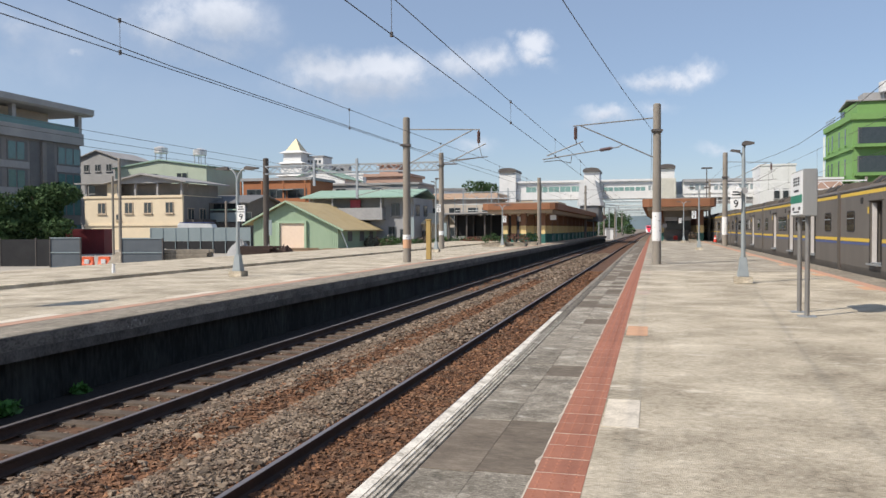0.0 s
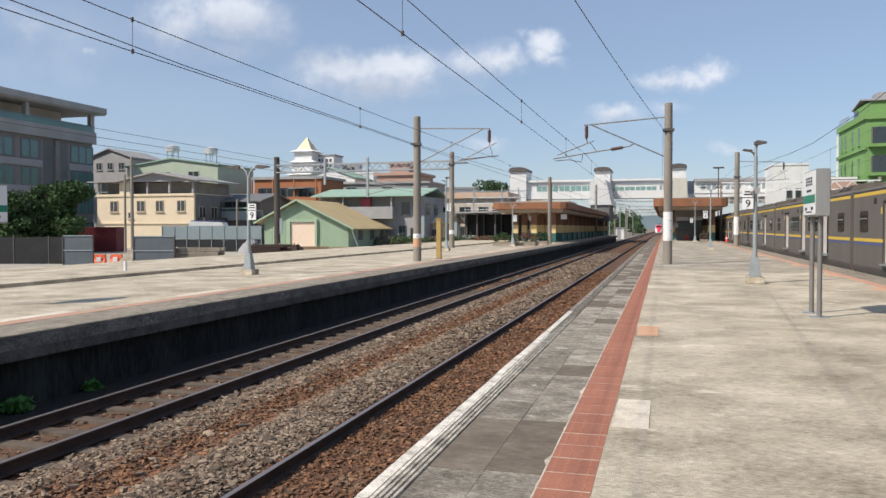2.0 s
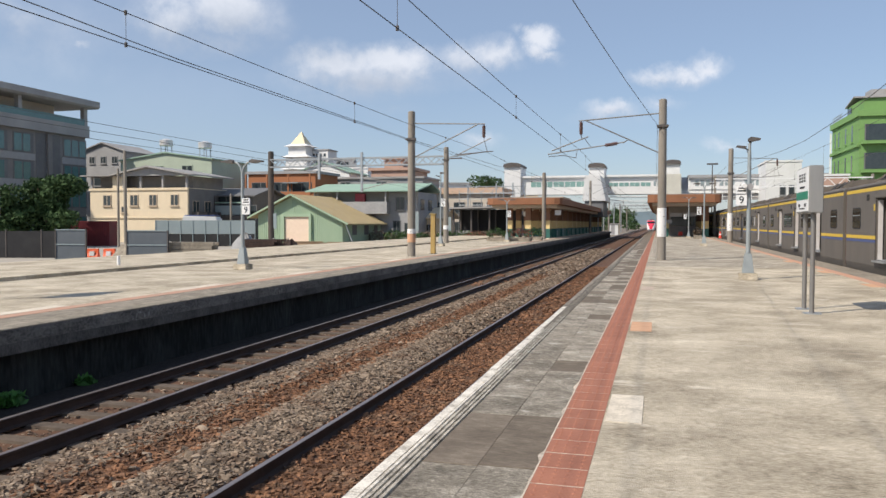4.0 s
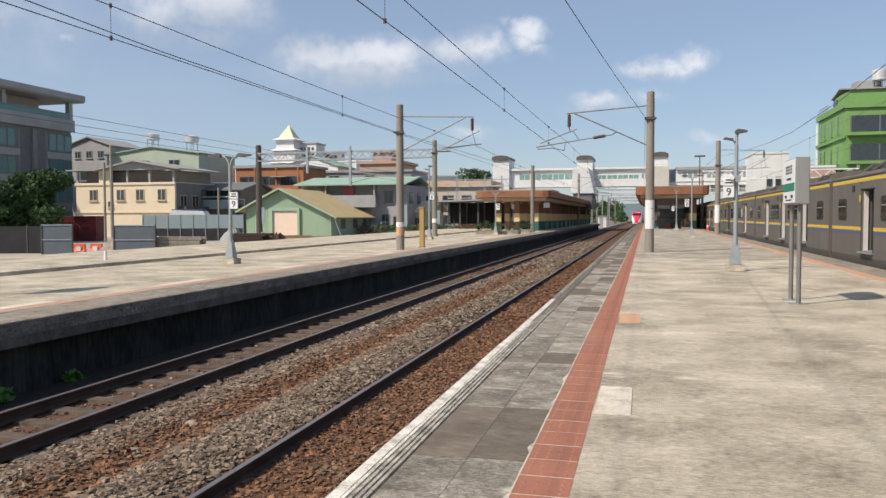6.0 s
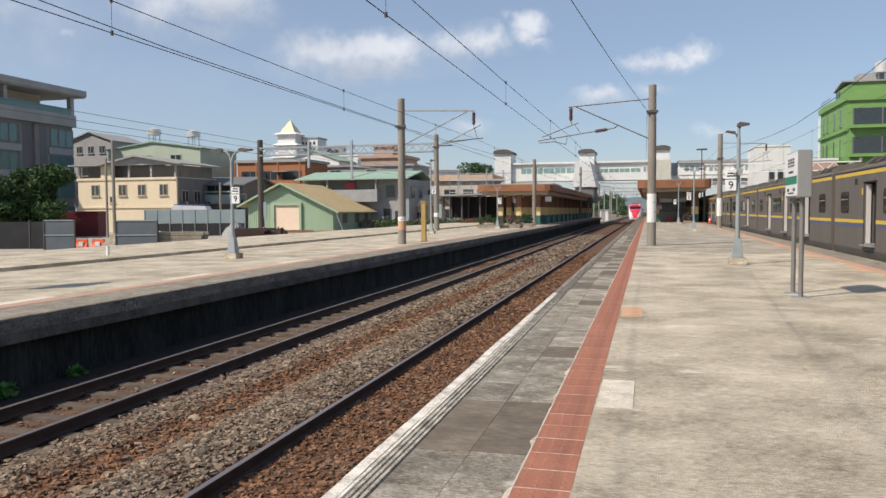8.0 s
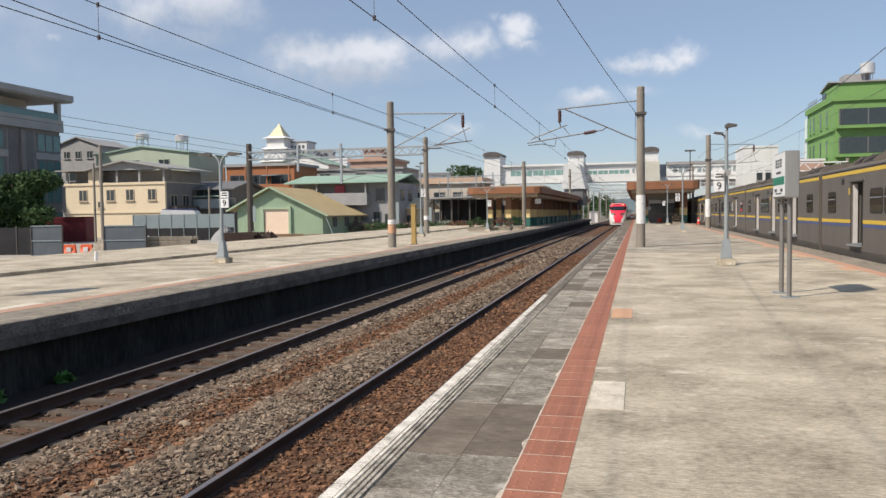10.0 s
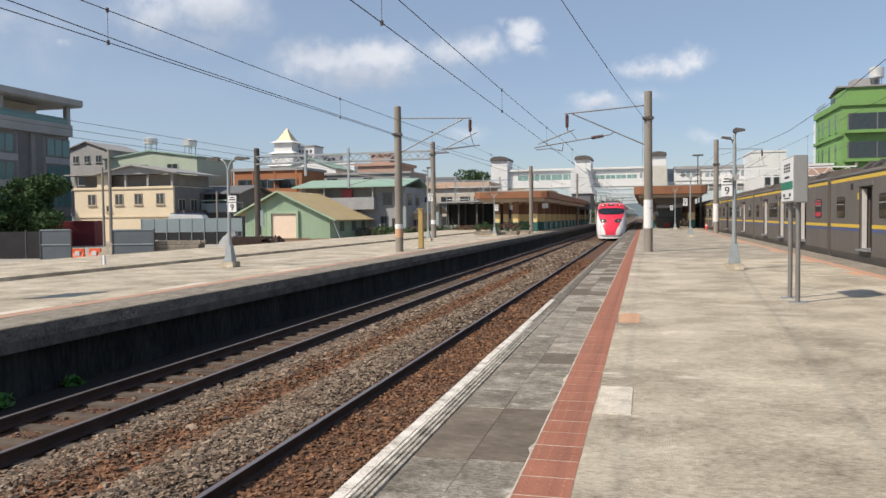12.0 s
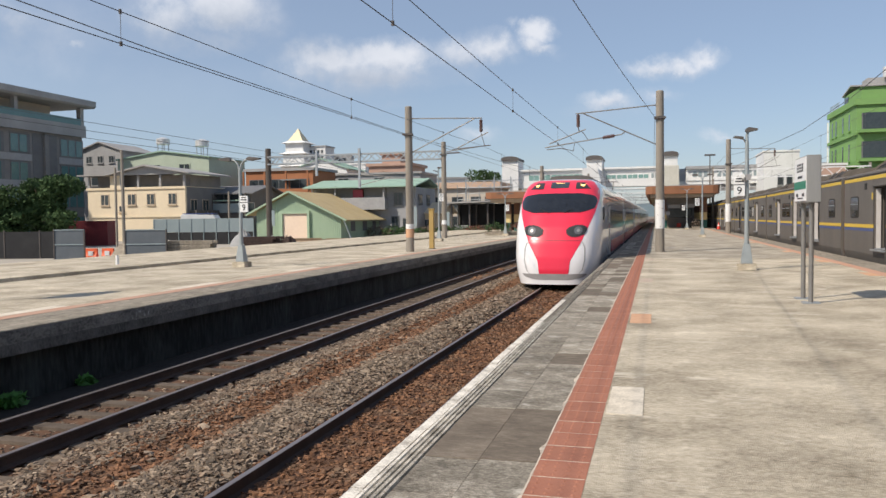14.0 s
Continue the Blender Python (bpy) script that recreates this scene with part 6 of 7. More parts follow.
# ---------------------------------------------------------------- houses
def house(name, at, w, d, h, wall_mat, label, windows=(), glass=M_GLASS, frame_mat=M_GREYW, roof=None, category="house"):
    """Local x runs along the front, y to the back, z up. windows: face (f front, r right side), place along it, sill, width, height."""
    t = thing(name, at, label, category)
    boxpart("wall", (0, 0, 0, w, d, h), wall_mat, t)
    for face, a, z, ww, hh in windows:
        if face == "f":
            win = boxpart("window", (a, -0.08, z, a + ww, 0.02, z + hh), frame_mat, t)
            boxpart("pane", (a + 0.08, -0.095, z + 0.08, a + ww - 0.08, -0.081, z + hh - 0.08), glass, win)
            boxpart("sill", (a - 0.08, -0.2, z - 0.1, a + ww + 0.08, 0.0, z - 0.003), frame_mat, win)
            if ww > 0.9:
                boxpart("mullion", (a + ww / 2 - 0.04, -0.105, z + 0.08, a + ww / 2 + 0.04, -0.0955, z + hh - 0.08), frame_mat, win)
        else:
            win = boxpart("window", (w - 0.02, a, z, w + 0.08, a + ww, z + hh), frame_mat, t)
            boxpart("pane", (w + 0.081, a + 0.08, z + 0.08, w + 0.095, a + ww - 0.08, z + hh - 0.08), glass, win)
            if ww > 0.9:
                boxpart("mullion", (w + 0.0955, a + ww / 2 - 0.04, z + 0.08, w + 0.105, a + ww / 2 + 0.04, z + hh - 0.08), frame_mat, win)
    if roof:
        kind, over, rise, m = roof
        bm = bmesh.new()
        if kind == "flat":
            box(bm, -over, -over, h, w + over, d + over, h + rise)
        elif kind == "gable":          # ridge runs from front to back
            o = [(-over, h - over * 0.4), (w / 2, h + rise), (w + over, h - over * 0.4), (w + over, h - over * 0.4 + 0.16), (w / 2, h + rise + 0.18), (-over, h - over * 0.4 + 0.16)]
            prism(bm, o, -over, d + over)
        else:                           # ridge runs along the front
            o = [(-over, h - over * 0.4), (d / 2, h + rise), (d + over, h - over * 0.4), (d + over, h - over * 0.4 + 0.16), (d / 2, h + rise + 0.18), (-over, h - over * 0.4 + 0.16)]
            prism(bm, o, -over, w + over, "x")
        part("roof", bm, m, t)
        if kind == "gable":
            bm = bmesh.new()
            prism(bm, [(0, h), (w, h), (w / 2, h + rise)], 0.0, d)
            part("gable", bm, wall_mat, t)
        if kind == "ridge":
            bm = bmesh.new()
            prism(bm, [(0, h), (d, h), (d / 2, h + rise)], 0.0, w, "x")
            part("gable", bm, wall_mat, t)
    return t


# grey office block, its long front along the line
t = house("office_block", pose(-83.25, 66.1, -1.39, 0, 0, 90) @ Matrix.Scale(1.16, 4), 27.1, 16, 13.4, M_OFFICE, "grey modern office block with a roof terrace and overhanging roof", category="building")
for z in (1.0, 4.3, 7.4, 10.7):
    for a in (11.6, 15.4, 23.2):
        win = boxpart("window", (a, -0.05, z, a + (3.0 if a < 20 else 4.0), 0.03, z + 2.3), M_GREYD, t)
        for k in range(2 if a < 20 else 3):
            boxpart("pane", (a + 0.15 + k * 1.3, -0.07, z + 0.15, a + 1.2 + k * 1.3, -0.051, z + 2.15), M_TEAL, win)
boxpart("pier", (20.42, -0.35, 0, 21.08, 0.0, 13.2), M_OFFICE, t)
for a in (18.8, 21.1):
    boxpart("recess", (a, -0.03, 0, a + 1.6, 0.01, 13.2), M_GREYD, t, "dark vertical recess")
for z in (6.7, 9.8):
    for a, b in ((11.4, 18.6), (22.9, 27.1)):
        boxpart("spandrel", (a, -0.12, z, b, -0.002, z + 0.8), M_GREYW, t, "pale spandrel panel")
boxpart("terrace_parapet", (-0.3, -0.5, 13.4, 27.3, 0.0, 14.9), M_GREYW, t)
boxpart("terrace_rail", (0, -0.45, 14.9, 26.5, -0.38, 15.7), M_TEAL, t, "glass balustrade")
boxpart("penthouse", (0, 2.2, 13.4, 24.2, 15, 17.2), M_BEIGE, t, "shaded grey-beige recessed penthouse wall")
boxpart("terrace_post", (26.6, -0.3, 14.9, 27.2, 0.3, 17.2), M_GREYW, t)
boxpart("terrace_post", (16.0, -0.3, 14.9, 16.5, 0.3, 17.2), M_GREYW, t)
bm = bmesh.new()
prism(bm, [(-1.2, 17.2), (-1.5, 17.4), (-1.5, 18.1), (17, 18.4), (17, 17.2)], -1, 28.1, "x")
part("roof", bm, M_GREYW, t, "thick overhanging pale roof slab")

# cream house
t = house("cream_house", pose(-70.2, 83, -1.0), 14.3, 9, 6.8, M_CREAM, "cream rendered two-storey house with a roofed terrace",
          [("f", 2.0, 4.55, 1.2, 1.4), ("f", 6.0, 4.55, 1.2, 1.4), ("f", 8.8, 4.55, 1.15, 1.4), ("f", 11.9, 4.55, 1.15, 1.4), ("f", 4.7, 3.7, 0.8, 0.8), ("r", 1.0, 3.6, 1.4, 1.6), ("r", 3.6, 3.6, 1.4, 1.6)], frame_mat=M_TANW)
boxpart("band", (-0.1, -0.15, 6.5, 14.4, -0.001, 6.75), M_CREAM, t)
boxpart("band", (-0.1, -0.15, 3.0, 14.4, -0.001, 3.2), M_CREAM, t)
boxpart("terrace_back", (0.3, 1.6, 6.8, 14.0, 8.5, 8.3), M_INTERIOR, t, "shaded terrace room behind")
for x in (0.1, 4.9, 7.4, 10.6, 14.0):
    boxpart("terrace_post", (x, 0.0, 6.8, x + 0.25, 0.25, 8.3), M_GREYW, t)
boxpart("terrace_wall", (3.4, 0.0, 6.8, 4.9, 0.2, 8.3), M_CREAM, t)
bm = bmesh.new()
prism(bm, [(3.2, 8.25), (9.0, 9.35), (15.4, 8.25), (15.4, 8.42), (9.0, 9.55), (3.2, 8.42)], -0.9, 9.2)
part("roof", bm, M_ROOFGREY, t, "low grey sheet-metal gable roof")
boxpart("flat_roof", (-0.9, -0.8, 8.3, 3.2, 9, 8.45), M_ROOFGREY, t)
bm = bmesh.new()
prism(bm, [(3.6, 8.3), (14.8, 8.3), (9.0, 9.33)], -0.3, 0.0)
part("gable", bm, M_GREYW, t)
# added sheet, darkens the shaded side wall by colour
boxpart("side_dark_sheet", (14.305, 0.3, 0.2, 14.34, 8.9, 6.7), M_GREYD, t, "dark sheet added to deepen the shaded side wall")
for i in range(3):
    boxpart("balcony", (14.35, 0.8 + i * 2.4, 2.8, 15.3, 2.8 + i * 2.4, 3.8), M_DARKSTEEL, t)


def tank(x, y, z, r, h, label):
    t = thing("water_tank", (x, y, z), label, "water tank", "roof water tanks")
    for a in range(4):
        p = (r * 0.8 * math.cos(a * math.pi / 2 + 0.78), r * 0.8 * math.sin(a * math.pi / 2 + 0.78))
        bm = bmesh.new()
        beam(bm, (*p, 0), (*p, 1.6), 0.08, 0.08)
        part("leg", bm, M_STEEL, t)
    bm = bmesh.new()
    bar(bm, (0, 0, 1.6), (0, 0, 1.6 + h), r, r, 20)
    bar(bm, (0, 0, 1.6 + h), (0, 0, 1.85 + h), r, r * 0.3, 20)
    part("drum", bm, M_TANK, t, "shiny stainless steel drum")
    for k in range(3):
        bm = bmesh.new()
        bar(bm, (0, 0, 1.7 + h * k / 3), (0, 0, 1.78 + h * k / 3), r * 1.03, r * 1.03, 20)
        part("hoop", bm, M_TANK, t)


house("green_house", pose(-77.4, 98, -1.0), 15.4, 10, 11.7, M_RENDERG, "pale green rendered rooftop house behind the cream one",
      [("f", 10.5, 9.6, 1.8, 1.2), ("f", 6.0, 9.6, 1.4, 1.2)], frame_mat=M_RENDERG, roof=("gable", 0.3, 0.95, M_ROOFGREEN))
tank(-70.2, 99.0, 11.2, 0.95, 0.8, "stainless steel water tank on a rooftop stand")
tank(-64.0, 99.5, 10.75, 0.95, 0.8, "stainless steel water tank on a rooftop stand")
house("grey_house", pose(-93, 108, -1.0), 8.5, 9, 14.2, M_GREYW, "grey rendered house with a low gable roof",
      [("f", 1.6, 12.2, 1.1, 1.2), ("f", 3.8, 12.2, 1.1, 1.2), ("f", 6.0, 12.2, 1.1, 1.2), ("f", 2.5, 8.5, 3.0, 1.5)], roof=("gable", 0.4, 1.4, M_ROOFGREY))
dark_house = house("dark_house", pose(-58.5, 90, -1.0), 7.6, 8, 6.2, M_GREYD, "dark weathered house with corrugated sheet balconies",
      [("f", 1.0, 3.0, 3.2, 1.8), ("f", 5.0, 3.0, 3.2, 1.8), ("f", 1.0, 5.0, 5.5, 1.0)], frame_mat=M_GREYD, roof=("ridge", 0.8, 0.8, M_GREYD))
for x, z, w, h, m in ((0.2, 2.6, 7.2, 0.9, M_DARKSTEEL), (2.4, 3.4, 4.8, 1.3, M_BLUEGREY), (0.0, 5.0, 7.6, 0.15, M_ROOFGREEN), (0.4, 0.2, 3.0, 2.1, M_INTERIOR), (4.2, 0.2, 3.0, 2.1, M_INTERIOR)):
    boxpart("balcony_sheet", (x, -1.1, z, x + w, -0.9, z + h), m, dark_house, "weathered balcony sheet")
for x in (0.1, 2.6, 5.0, 7.4):
    boxpart("balcony_post", (x, -1.2, 0, x + 0.12, -1.08, 6.0), M_DARKSTEEL, dark_house)
t = house("orange_house", pose(-58.4, 102, -1.0), 10.8, 8, 9.6, M_ORANGE, "orange brick-tiled apartment house with dark balconies",
          [("f", 0.6 + 3.3 * i, 1.2 + 2.9 * k, 3.0, 1.4) for i in range(3) for k in range(3)], frame_mat=M_GREYD, roof=("flat", 0.3, 0.4, M_GREYW))
for k in range(3):
    boxpart("balcony_front", (0.2, -1.3, 0.15 + 2.9 * k, 10.6, -1.1, 1.15 + 2.9 * k), M_ORANGE, t, "orange tiled balcony front")
    boxpart("balcony_slab", (0.2, -1.3, 0.0 + 2.9 * k, 10.6, -0.001, 0.14 + 2.9 * k), M_GREYW, t)
    boxpart("awning", (0.4 + 3 * k, -1.6, 2.35 + 2.9 * k, 4.8 + 2 * k, -0.01, 2.45 + 2.9 * k), M_BLUEGREY, t)
for x in (0.2, 3.6, 7.0, 10.4):
    boxpart("balcony_post", (x, -1.28, 0.0, x + 0.2, -1.1, 9.5), M_ORANGE, t)
house("pale_house", pose(-67, 135, -1.0), 11, 9, 12.0, M_WHITEW, "white rendered house with a green pitched roof",
      [("f", 1.5 + 3.0 * i, 3.0 + 3.3 * k, 1.6, 1.5) for i in range(3) for k in range(3)], roof=("gable", 0.4, 2.0, M_ROOFGREEN))
# house with the long balcony
t = house("balcony_house", pose(-45.2, 97, -1.0), 14.7, 9, 6.6, M_GREYW, "grey two-storey house with a deep covered balcony",
          [("f", 11.6, 4.2, 1.2, 1.7), ("f", 13.2, 4.2, 1.0, 1.7), ("f", 11.2, 0.4, 1.1, 2.4), ("f", 12.8, 1.0, 1.2, 1.5), ("r", 1.0, 4.2, 1.6, 1.5), ("r", 4.6, 4.2, 1.6, 1.5)], frame_mat=M_GREYD)
boxpart("balcony_wall", (0.2, -1.4, 3.7, 10.8, 0, 5.3), M_GREYW, t, "pale solid balcony wall")
# flat sheet, its tone paints the shade within the balcony
boxpart("balcony_back", (0.4, -0.06, 5.3, 10.6, -0.001, 6.9), M_INTERIOR, t, "balcony back sheet with shade put into its tone")
boxpart("laundry", (6.0, -0.6, 5.3, 7.4, -0.3, 6.4), M_DARKRED, t, "red cloth hanging on the balcony")
for x in (0.3, 3.6, 10.5):
    boxpart("balcony_post", (x, -1.35, 5.3, x + 0.2, -1.15, 6.9), M_GREYW, t)
bm = bmesh.new()
prism(bm, [(-1.8, 6.75), (5.0, 8.0), (9.6, 6.9), (9.6, 6.75), (5.0, 7.8), (-1.8, 6.6)], -0.8, 15.2, "x")
part("roof", bm, M_ROOFGREEN, t, "pale green sheet-metal roof")
house("rooftop_house", pose(-52, 112, -1.0), 17.5, 9, 9.3, M_GREYW, "long pale grey house behind the balcony house", [("f", 10.0, 7.6, 1.8, 1.3), ("f", 4.0, 7.6, 1.8, 1.3)], roof=("flat", 0.3, 0.3, M_ROOFGREY))
house("pink_house", pose(-50.5, 132, -1.0), 8, 9, 12.0, M_PINK, "faded pink brick house with a small roof cabin", [("f", 2.0 + 3 * i, 8.5 + 0 * i, 1.6, 1.5) for i in range(3)], roof=("flat", 0.4, 0.5, M_PINK))
house("roof_cabin", pose(-48.3, 133, 11.5), 3.6, 4, 1.6, M_PINK, "small pink brick cabin on a roof", roof=("flat", 0.4, 0.3, M_PINK))
house("white_cabin", pose(-68, 160, -1.0), 6, 7, 14.6, M_WHITEW, "plain white rendered tower house", roof=("flat", 0.2, 0.3, M_WHITEW))
t = house("tan_house", pose(-36.6, 115, -1.0), 13.4, 9, 7.0, M_BEIGE, "tan two-storey house with scaffold on its roof",
          [("f", 0.9, 4.0, 1.8, 1.7), ("f", 3.6, 4.0, 1.8, 1.7), ("f", 6.2, 4.0, 1.8, 1.7), ("f", 9.2, 4.0, 1.6, 1.7), ("f", 11.4, 4.0, 1.4, 1.7), ("f", 1.2, 0.8, 2.4, 1.9), ("f", 5.0, 0.8, 2.4, 1.9)], frame_mat=M_GREYD, roof=("flat", 0.5, 0.9, M_PINKTAN))
house("low_house", pose(-23, 119, -1.0), 8.5, 10, 6.2, M_GREYW, "low grey workshop house with a row of windows",
      [("f", 0.8 + 1.25 * i, 2.2, 0.95, 1.6) for i in range(6)], roof=("flat", 0.5, 0.4, M_TANW))
house("station_hut", pose(-34.4, 101, -1.0), 6.0, 7, 3.3, M_CREAM, "small cream hut with a low sloping roof",
      [("f", 0.8, 1.0, 1.2, 1.3), ("f", 3.6, 1.0, 1.2, 1.3)], roof=("ridge", 0.6, 1.2, M_CREAM))
t = thing("open_shelter", (-25.8, 97, -1.0), "dark open-sided shelter beside the yard", "shelter")
for x in (0, 2.4, 4.8, 7.2):
    for y in (0, 4):
        boxpart("post", (x, y, 0, x + 0.2, y + 0.2, 4.3), M_DARKSTEEL, t)
bm = bmesh.new()
prism(bm, [(-1.0, 4.3), (8.4, 4.5), (8.4, 4.7), (-1.0, 4.5)], -1.0, 5.2)
part("roof", bm, M_ROOFGREY, t)
# dark sheets added so their colour gives the shade under the roof
boxpart("back_wall", (-0.2, 4.3, 0, 7.6, 4.45, 4.3), M_DARKWALL, t, "dark sheet at the back, black for the shelter's shade")
boxpart("side_wall", (7.45, 0.2, 0, 7.6, 4.29, 4.3), M_DARKWALL, t, "dark sheet at the side, black for the shelter's shade")
boxpart("counter", (0.4, 0.3, 0, 2.2, 1.2, 1.5), M_GREYW, t)
scaf = thing("scaffold", (-29, 113, -1.0), "grey tubular scaffold in front of the houses", "scaffold")
for i in range(6):
    bm = bmesh.new()
    bar(bm, (i * 1.7, 0, 0), (i * 1.7, 0, 7.4), 0.05, 0.05, 6)
    part("upright", bm, M_STEEL, scaf)
for z in (4.3, 5.2, 6.1, 7.0):
    bm = bmesh.new()
    bar(bm, (0, 0, z), (8.5, 0, z), 0.05, 0.05, 6)
    part("ledger", bm, M_STEEL, scaf)
for k in range(7):
    dark_shrub = leaf_cloud("shrub", M_LEAF if k % 3 else M_BARK, None, [(0, 0, 0.8, 1.3, 0.8), (1.5, 0.3, 0.6 + 0.15 * (k % 2), 1.2, 0.7)], 900, 0.13, 310 + k)
    dark_shrub.location = (-34.5 + 2.3 * k, 92.5 - 0.6 * (k % 3), -1.0)
    tagged(dark_shrub, "dark scrubby bush at the edge of the yard", "shrub", "yard bushes")
shrub = leaf_cloud("shrub", M_BLOOM, None, [(0, 0, 0.9, 1.5, 0.9), (2.0, 0, 0.7, 1.3, 0.7)], 900, 0.14, 31)
shrub.location = (-21, 90, -1.2)
tagged(shrub, "reddish flowering shrub beside the platform", "shrub")

# tiered white temple tower with a gilded roof, far off
t = thing("temple_tower", (-224, 459, -1.2), "distant tiered white temple tower with a gilded pyramid roof", "temple", "", "")
def pyramid(bm, w0, w1, z0, z1):
    v = [bm.verts.new((sx * w, sy * w, z)) for w, z in ((w0, z0), (w1, z1)) for sx, sy in ((-1, -1), (1, -1), (1, 1), (-1, 1))]
    for f in ((3, 2, 1, 0), (4, 5, 6, 7), (0, 1, 5, 4), (1, 2, 6, 5), (2, 3, 7, 6), (3, 0, 4, 7)):
        bm.faces.new([v[i] for i in f])
for w, z0, z1 in ((8.5, 0, 38), (7.5, 38, 46), (6.2, 46, 53)):
    boxpart("storey", (-w, -w, z0, w, w, z1 - 1), M_WHITEW, t)
    bm = bmesh.new()
    pyramid(bm, w + 2.2, w * 0.85, z1 - 1, z1 + 0.6)
    part("eave", bm, M_WHITEW, t)
bm = bmesh.new()
pyramid(bm, 5.2, 0.1, 53.4, 62)
part("roof", bm, M_GOLD, t, "gilded pyramid roof")
house("temple_wing", pose(-219, 463, -1.2), 12, 14, 50, M_WHITEW, "distant white wing beside the temple tower", [("f", 1.0 + 2.6 * i, 38 + 4 * k, 1.6, 2) for i in range(4) for k in range(3)], category="building", roof=("flat", 0.6, 0.8, M_GREYW))
house("tower_block", pose(-213, 480, -1.2, 0, 0, 15), 16, 14, 46, M_GREYW, "distant grey tower block beside the temple", [("f", 2 + 4 * i, 30 + 4 * k, 2.2, 2) for i in range(3) for k in range(4)], category="building")
rng = random.Random(8)
for i in range(26):
    x = -230 + i * 11 + rng.uniform(-3, 3)
    if -34 < x < 24:
        continue
    w, h = rng.uniform(8, 16), rng.uniform(8, 12)
    y = rng.uniform(175, 230)
    house("far_house", pose(x, y, -1.2, 0, 0, rng.uniform(-5, 25)), w, 10, h, rng.choice([M_GREYW, M_WHITEW, M_TANW, M_PINK, M_CREAM]),
          "distant rendered town house among the roofs", [("f", 1 + 3.2 * a, 2 + 3.2 * b, 1.7, 1.5) for a in range(int(w / 3.4)) for b in range(int(h / 3.4))],
          roof=("flat", 0.3, 0.5, rng.choice([M_ROOFGREY, M_ROOFGREEN, M_TANW])))["group"] = "distant town houses"


# ---------------------------------------------------------------- the green shed
def shed():
    t = thing("shed", pose(-46.75, 84, -1.0), "pale green corrugated shed with a tan sheet roof", "shed")
    w, d, h, rise = 11.0, 13.4, 2.6, 3.05
    boxpart("wall", (0, 0, 0, w, d, h), M_SHEDG, t, "pale green corrugated sheet wall")
    bm = bmesh.new()
    prism(bm, [(0, h), (w, h), (4.6, h + rise), (0, h + 0.85)], 0, d)
    part("gable", bm, M_SHEDG, t)
    for i in range(44):
        x = i * w / 44
        if 3.3 < x < 7.05:
            z0 = 3.4
        else:
            z0 = 0
        top = h + rise * ((0.85 / rise + (1 - 0.85 / rise) * x / 4.6) if x < 4.6 else (w - x) / 6.4)
        boxpart("rib", (x, -0.035, z0, x + 0.07, -0.001, top - 0.05), M_SHEDG, t)
    for a, b, name in (((-1.1, h + 0.4), (4.6, h + rise + 0.1), "roof"), ((4.6, h + rise + 0.1), (w + 1.0, h - 0.35), "roof")):
        bm = bmesh.new()
        prism(bm, [a, b, (b[0], b[1] + 0.14), (a[0], a[1] + 0.14)], -0.7, d + 0.5)
        r = part(name, bm, M_SHEDROOF, t, "tan corrugated sheet roof slope")
        for i in range(26):
            y = -0.6 + i * 0.57
            bm = bmesh.new()
            beam(bm, (a[0], y, a[1] + 0.15), (b[0], y, b[1] + 0.15), 0.05, 0.05)
            part("seam", bm, M_SHEDROOF, r)
    bm = bmesh.new()
    beam(bm, (-1.1, -0.74, h + 0.45), (4.6, -0.74, h + rise + 0.17), 0.08, 0.2)
    beam(bm, (4.6, -0.74, h + rise + 0.17), (w + 1.0, -0.74, h - 0.28), 0.08, 0.2)
    part("barge_board", bm, M_SHEDG, t)
    for d in ((3.2, -0.32, 0, 3.58, 0.0, 3.5), (6.82, -0.32, 0, 7.1, 0.0, 3.5), (3.58, -0.32, 3.2, 6.82, 0.0, 3.5)):
        boxpart("door_frame", d, M_SHEDG, t)
    sh = boxpart("roller_shutter", (3.6, -0.09, 0, 6.8, -0.061, 3.2), M_SHUTTER, t, "peach-coloured roller shutter, closed")
    for i in range(14):
        boxpart("slat", (3.6, -0.105, 0.1 + i * 0.215, 6.8, -0.091, 0.30 + i * 0.215), M_SHUTTER, sh)
    for y, ww in ((3.0, 1.4), (7.0, 1.4), (10.5, 1.2)):
        boxpart("side_window", (w, y, 1.0, w + 0.05, y + ww, 2.2), M_GREYD, t, "dark side window")
    bm = bmesh.new()
    bar(bm, (w + 1.6, -0.6, 0), (w + 0.5, -0.5, 2.6), 0.06, 0.06, 8)
    part("downpipe", bm, M_STEEL, t, "leaning grey pipe")


shed()

# ---------------------------------------------------------------- the yard
bm = bmesh.new()
box(bm, -125, -20, -1.29, -23.02, 170, -1.0)
structure("yard", bm, mat("yard_dirt", (0.30, 0.27, 0.23), (0.42, 0.38, 0.32), 0.95, scale=0.3, fine=4, bump=0.3), "pale dusty concrete and dirt yard", "yard")


def hoarding(x, y, w, h, label, rz=15, m=M_PANEL):
    t = thing("hoarding_panel", pose(x, y, -1.0, 0, 0, rz), label, "fence panel", "hoarding panels")
    boxpart("sheet", (0, 0, 0.05, w, 0.06, h), m, t)
    for z in (0.05, h * 0.5, h - 0.06):
        boxpart("rail", (0, -0.04, z, w, -0.001, z + 0.07), M_BLUEGREY, t)
    for x in (0, w - 0.06):
        boxpart("post", (x, -0.05, 0, x + 0.06, 0.1, h), M_DARKSTEEL, t)


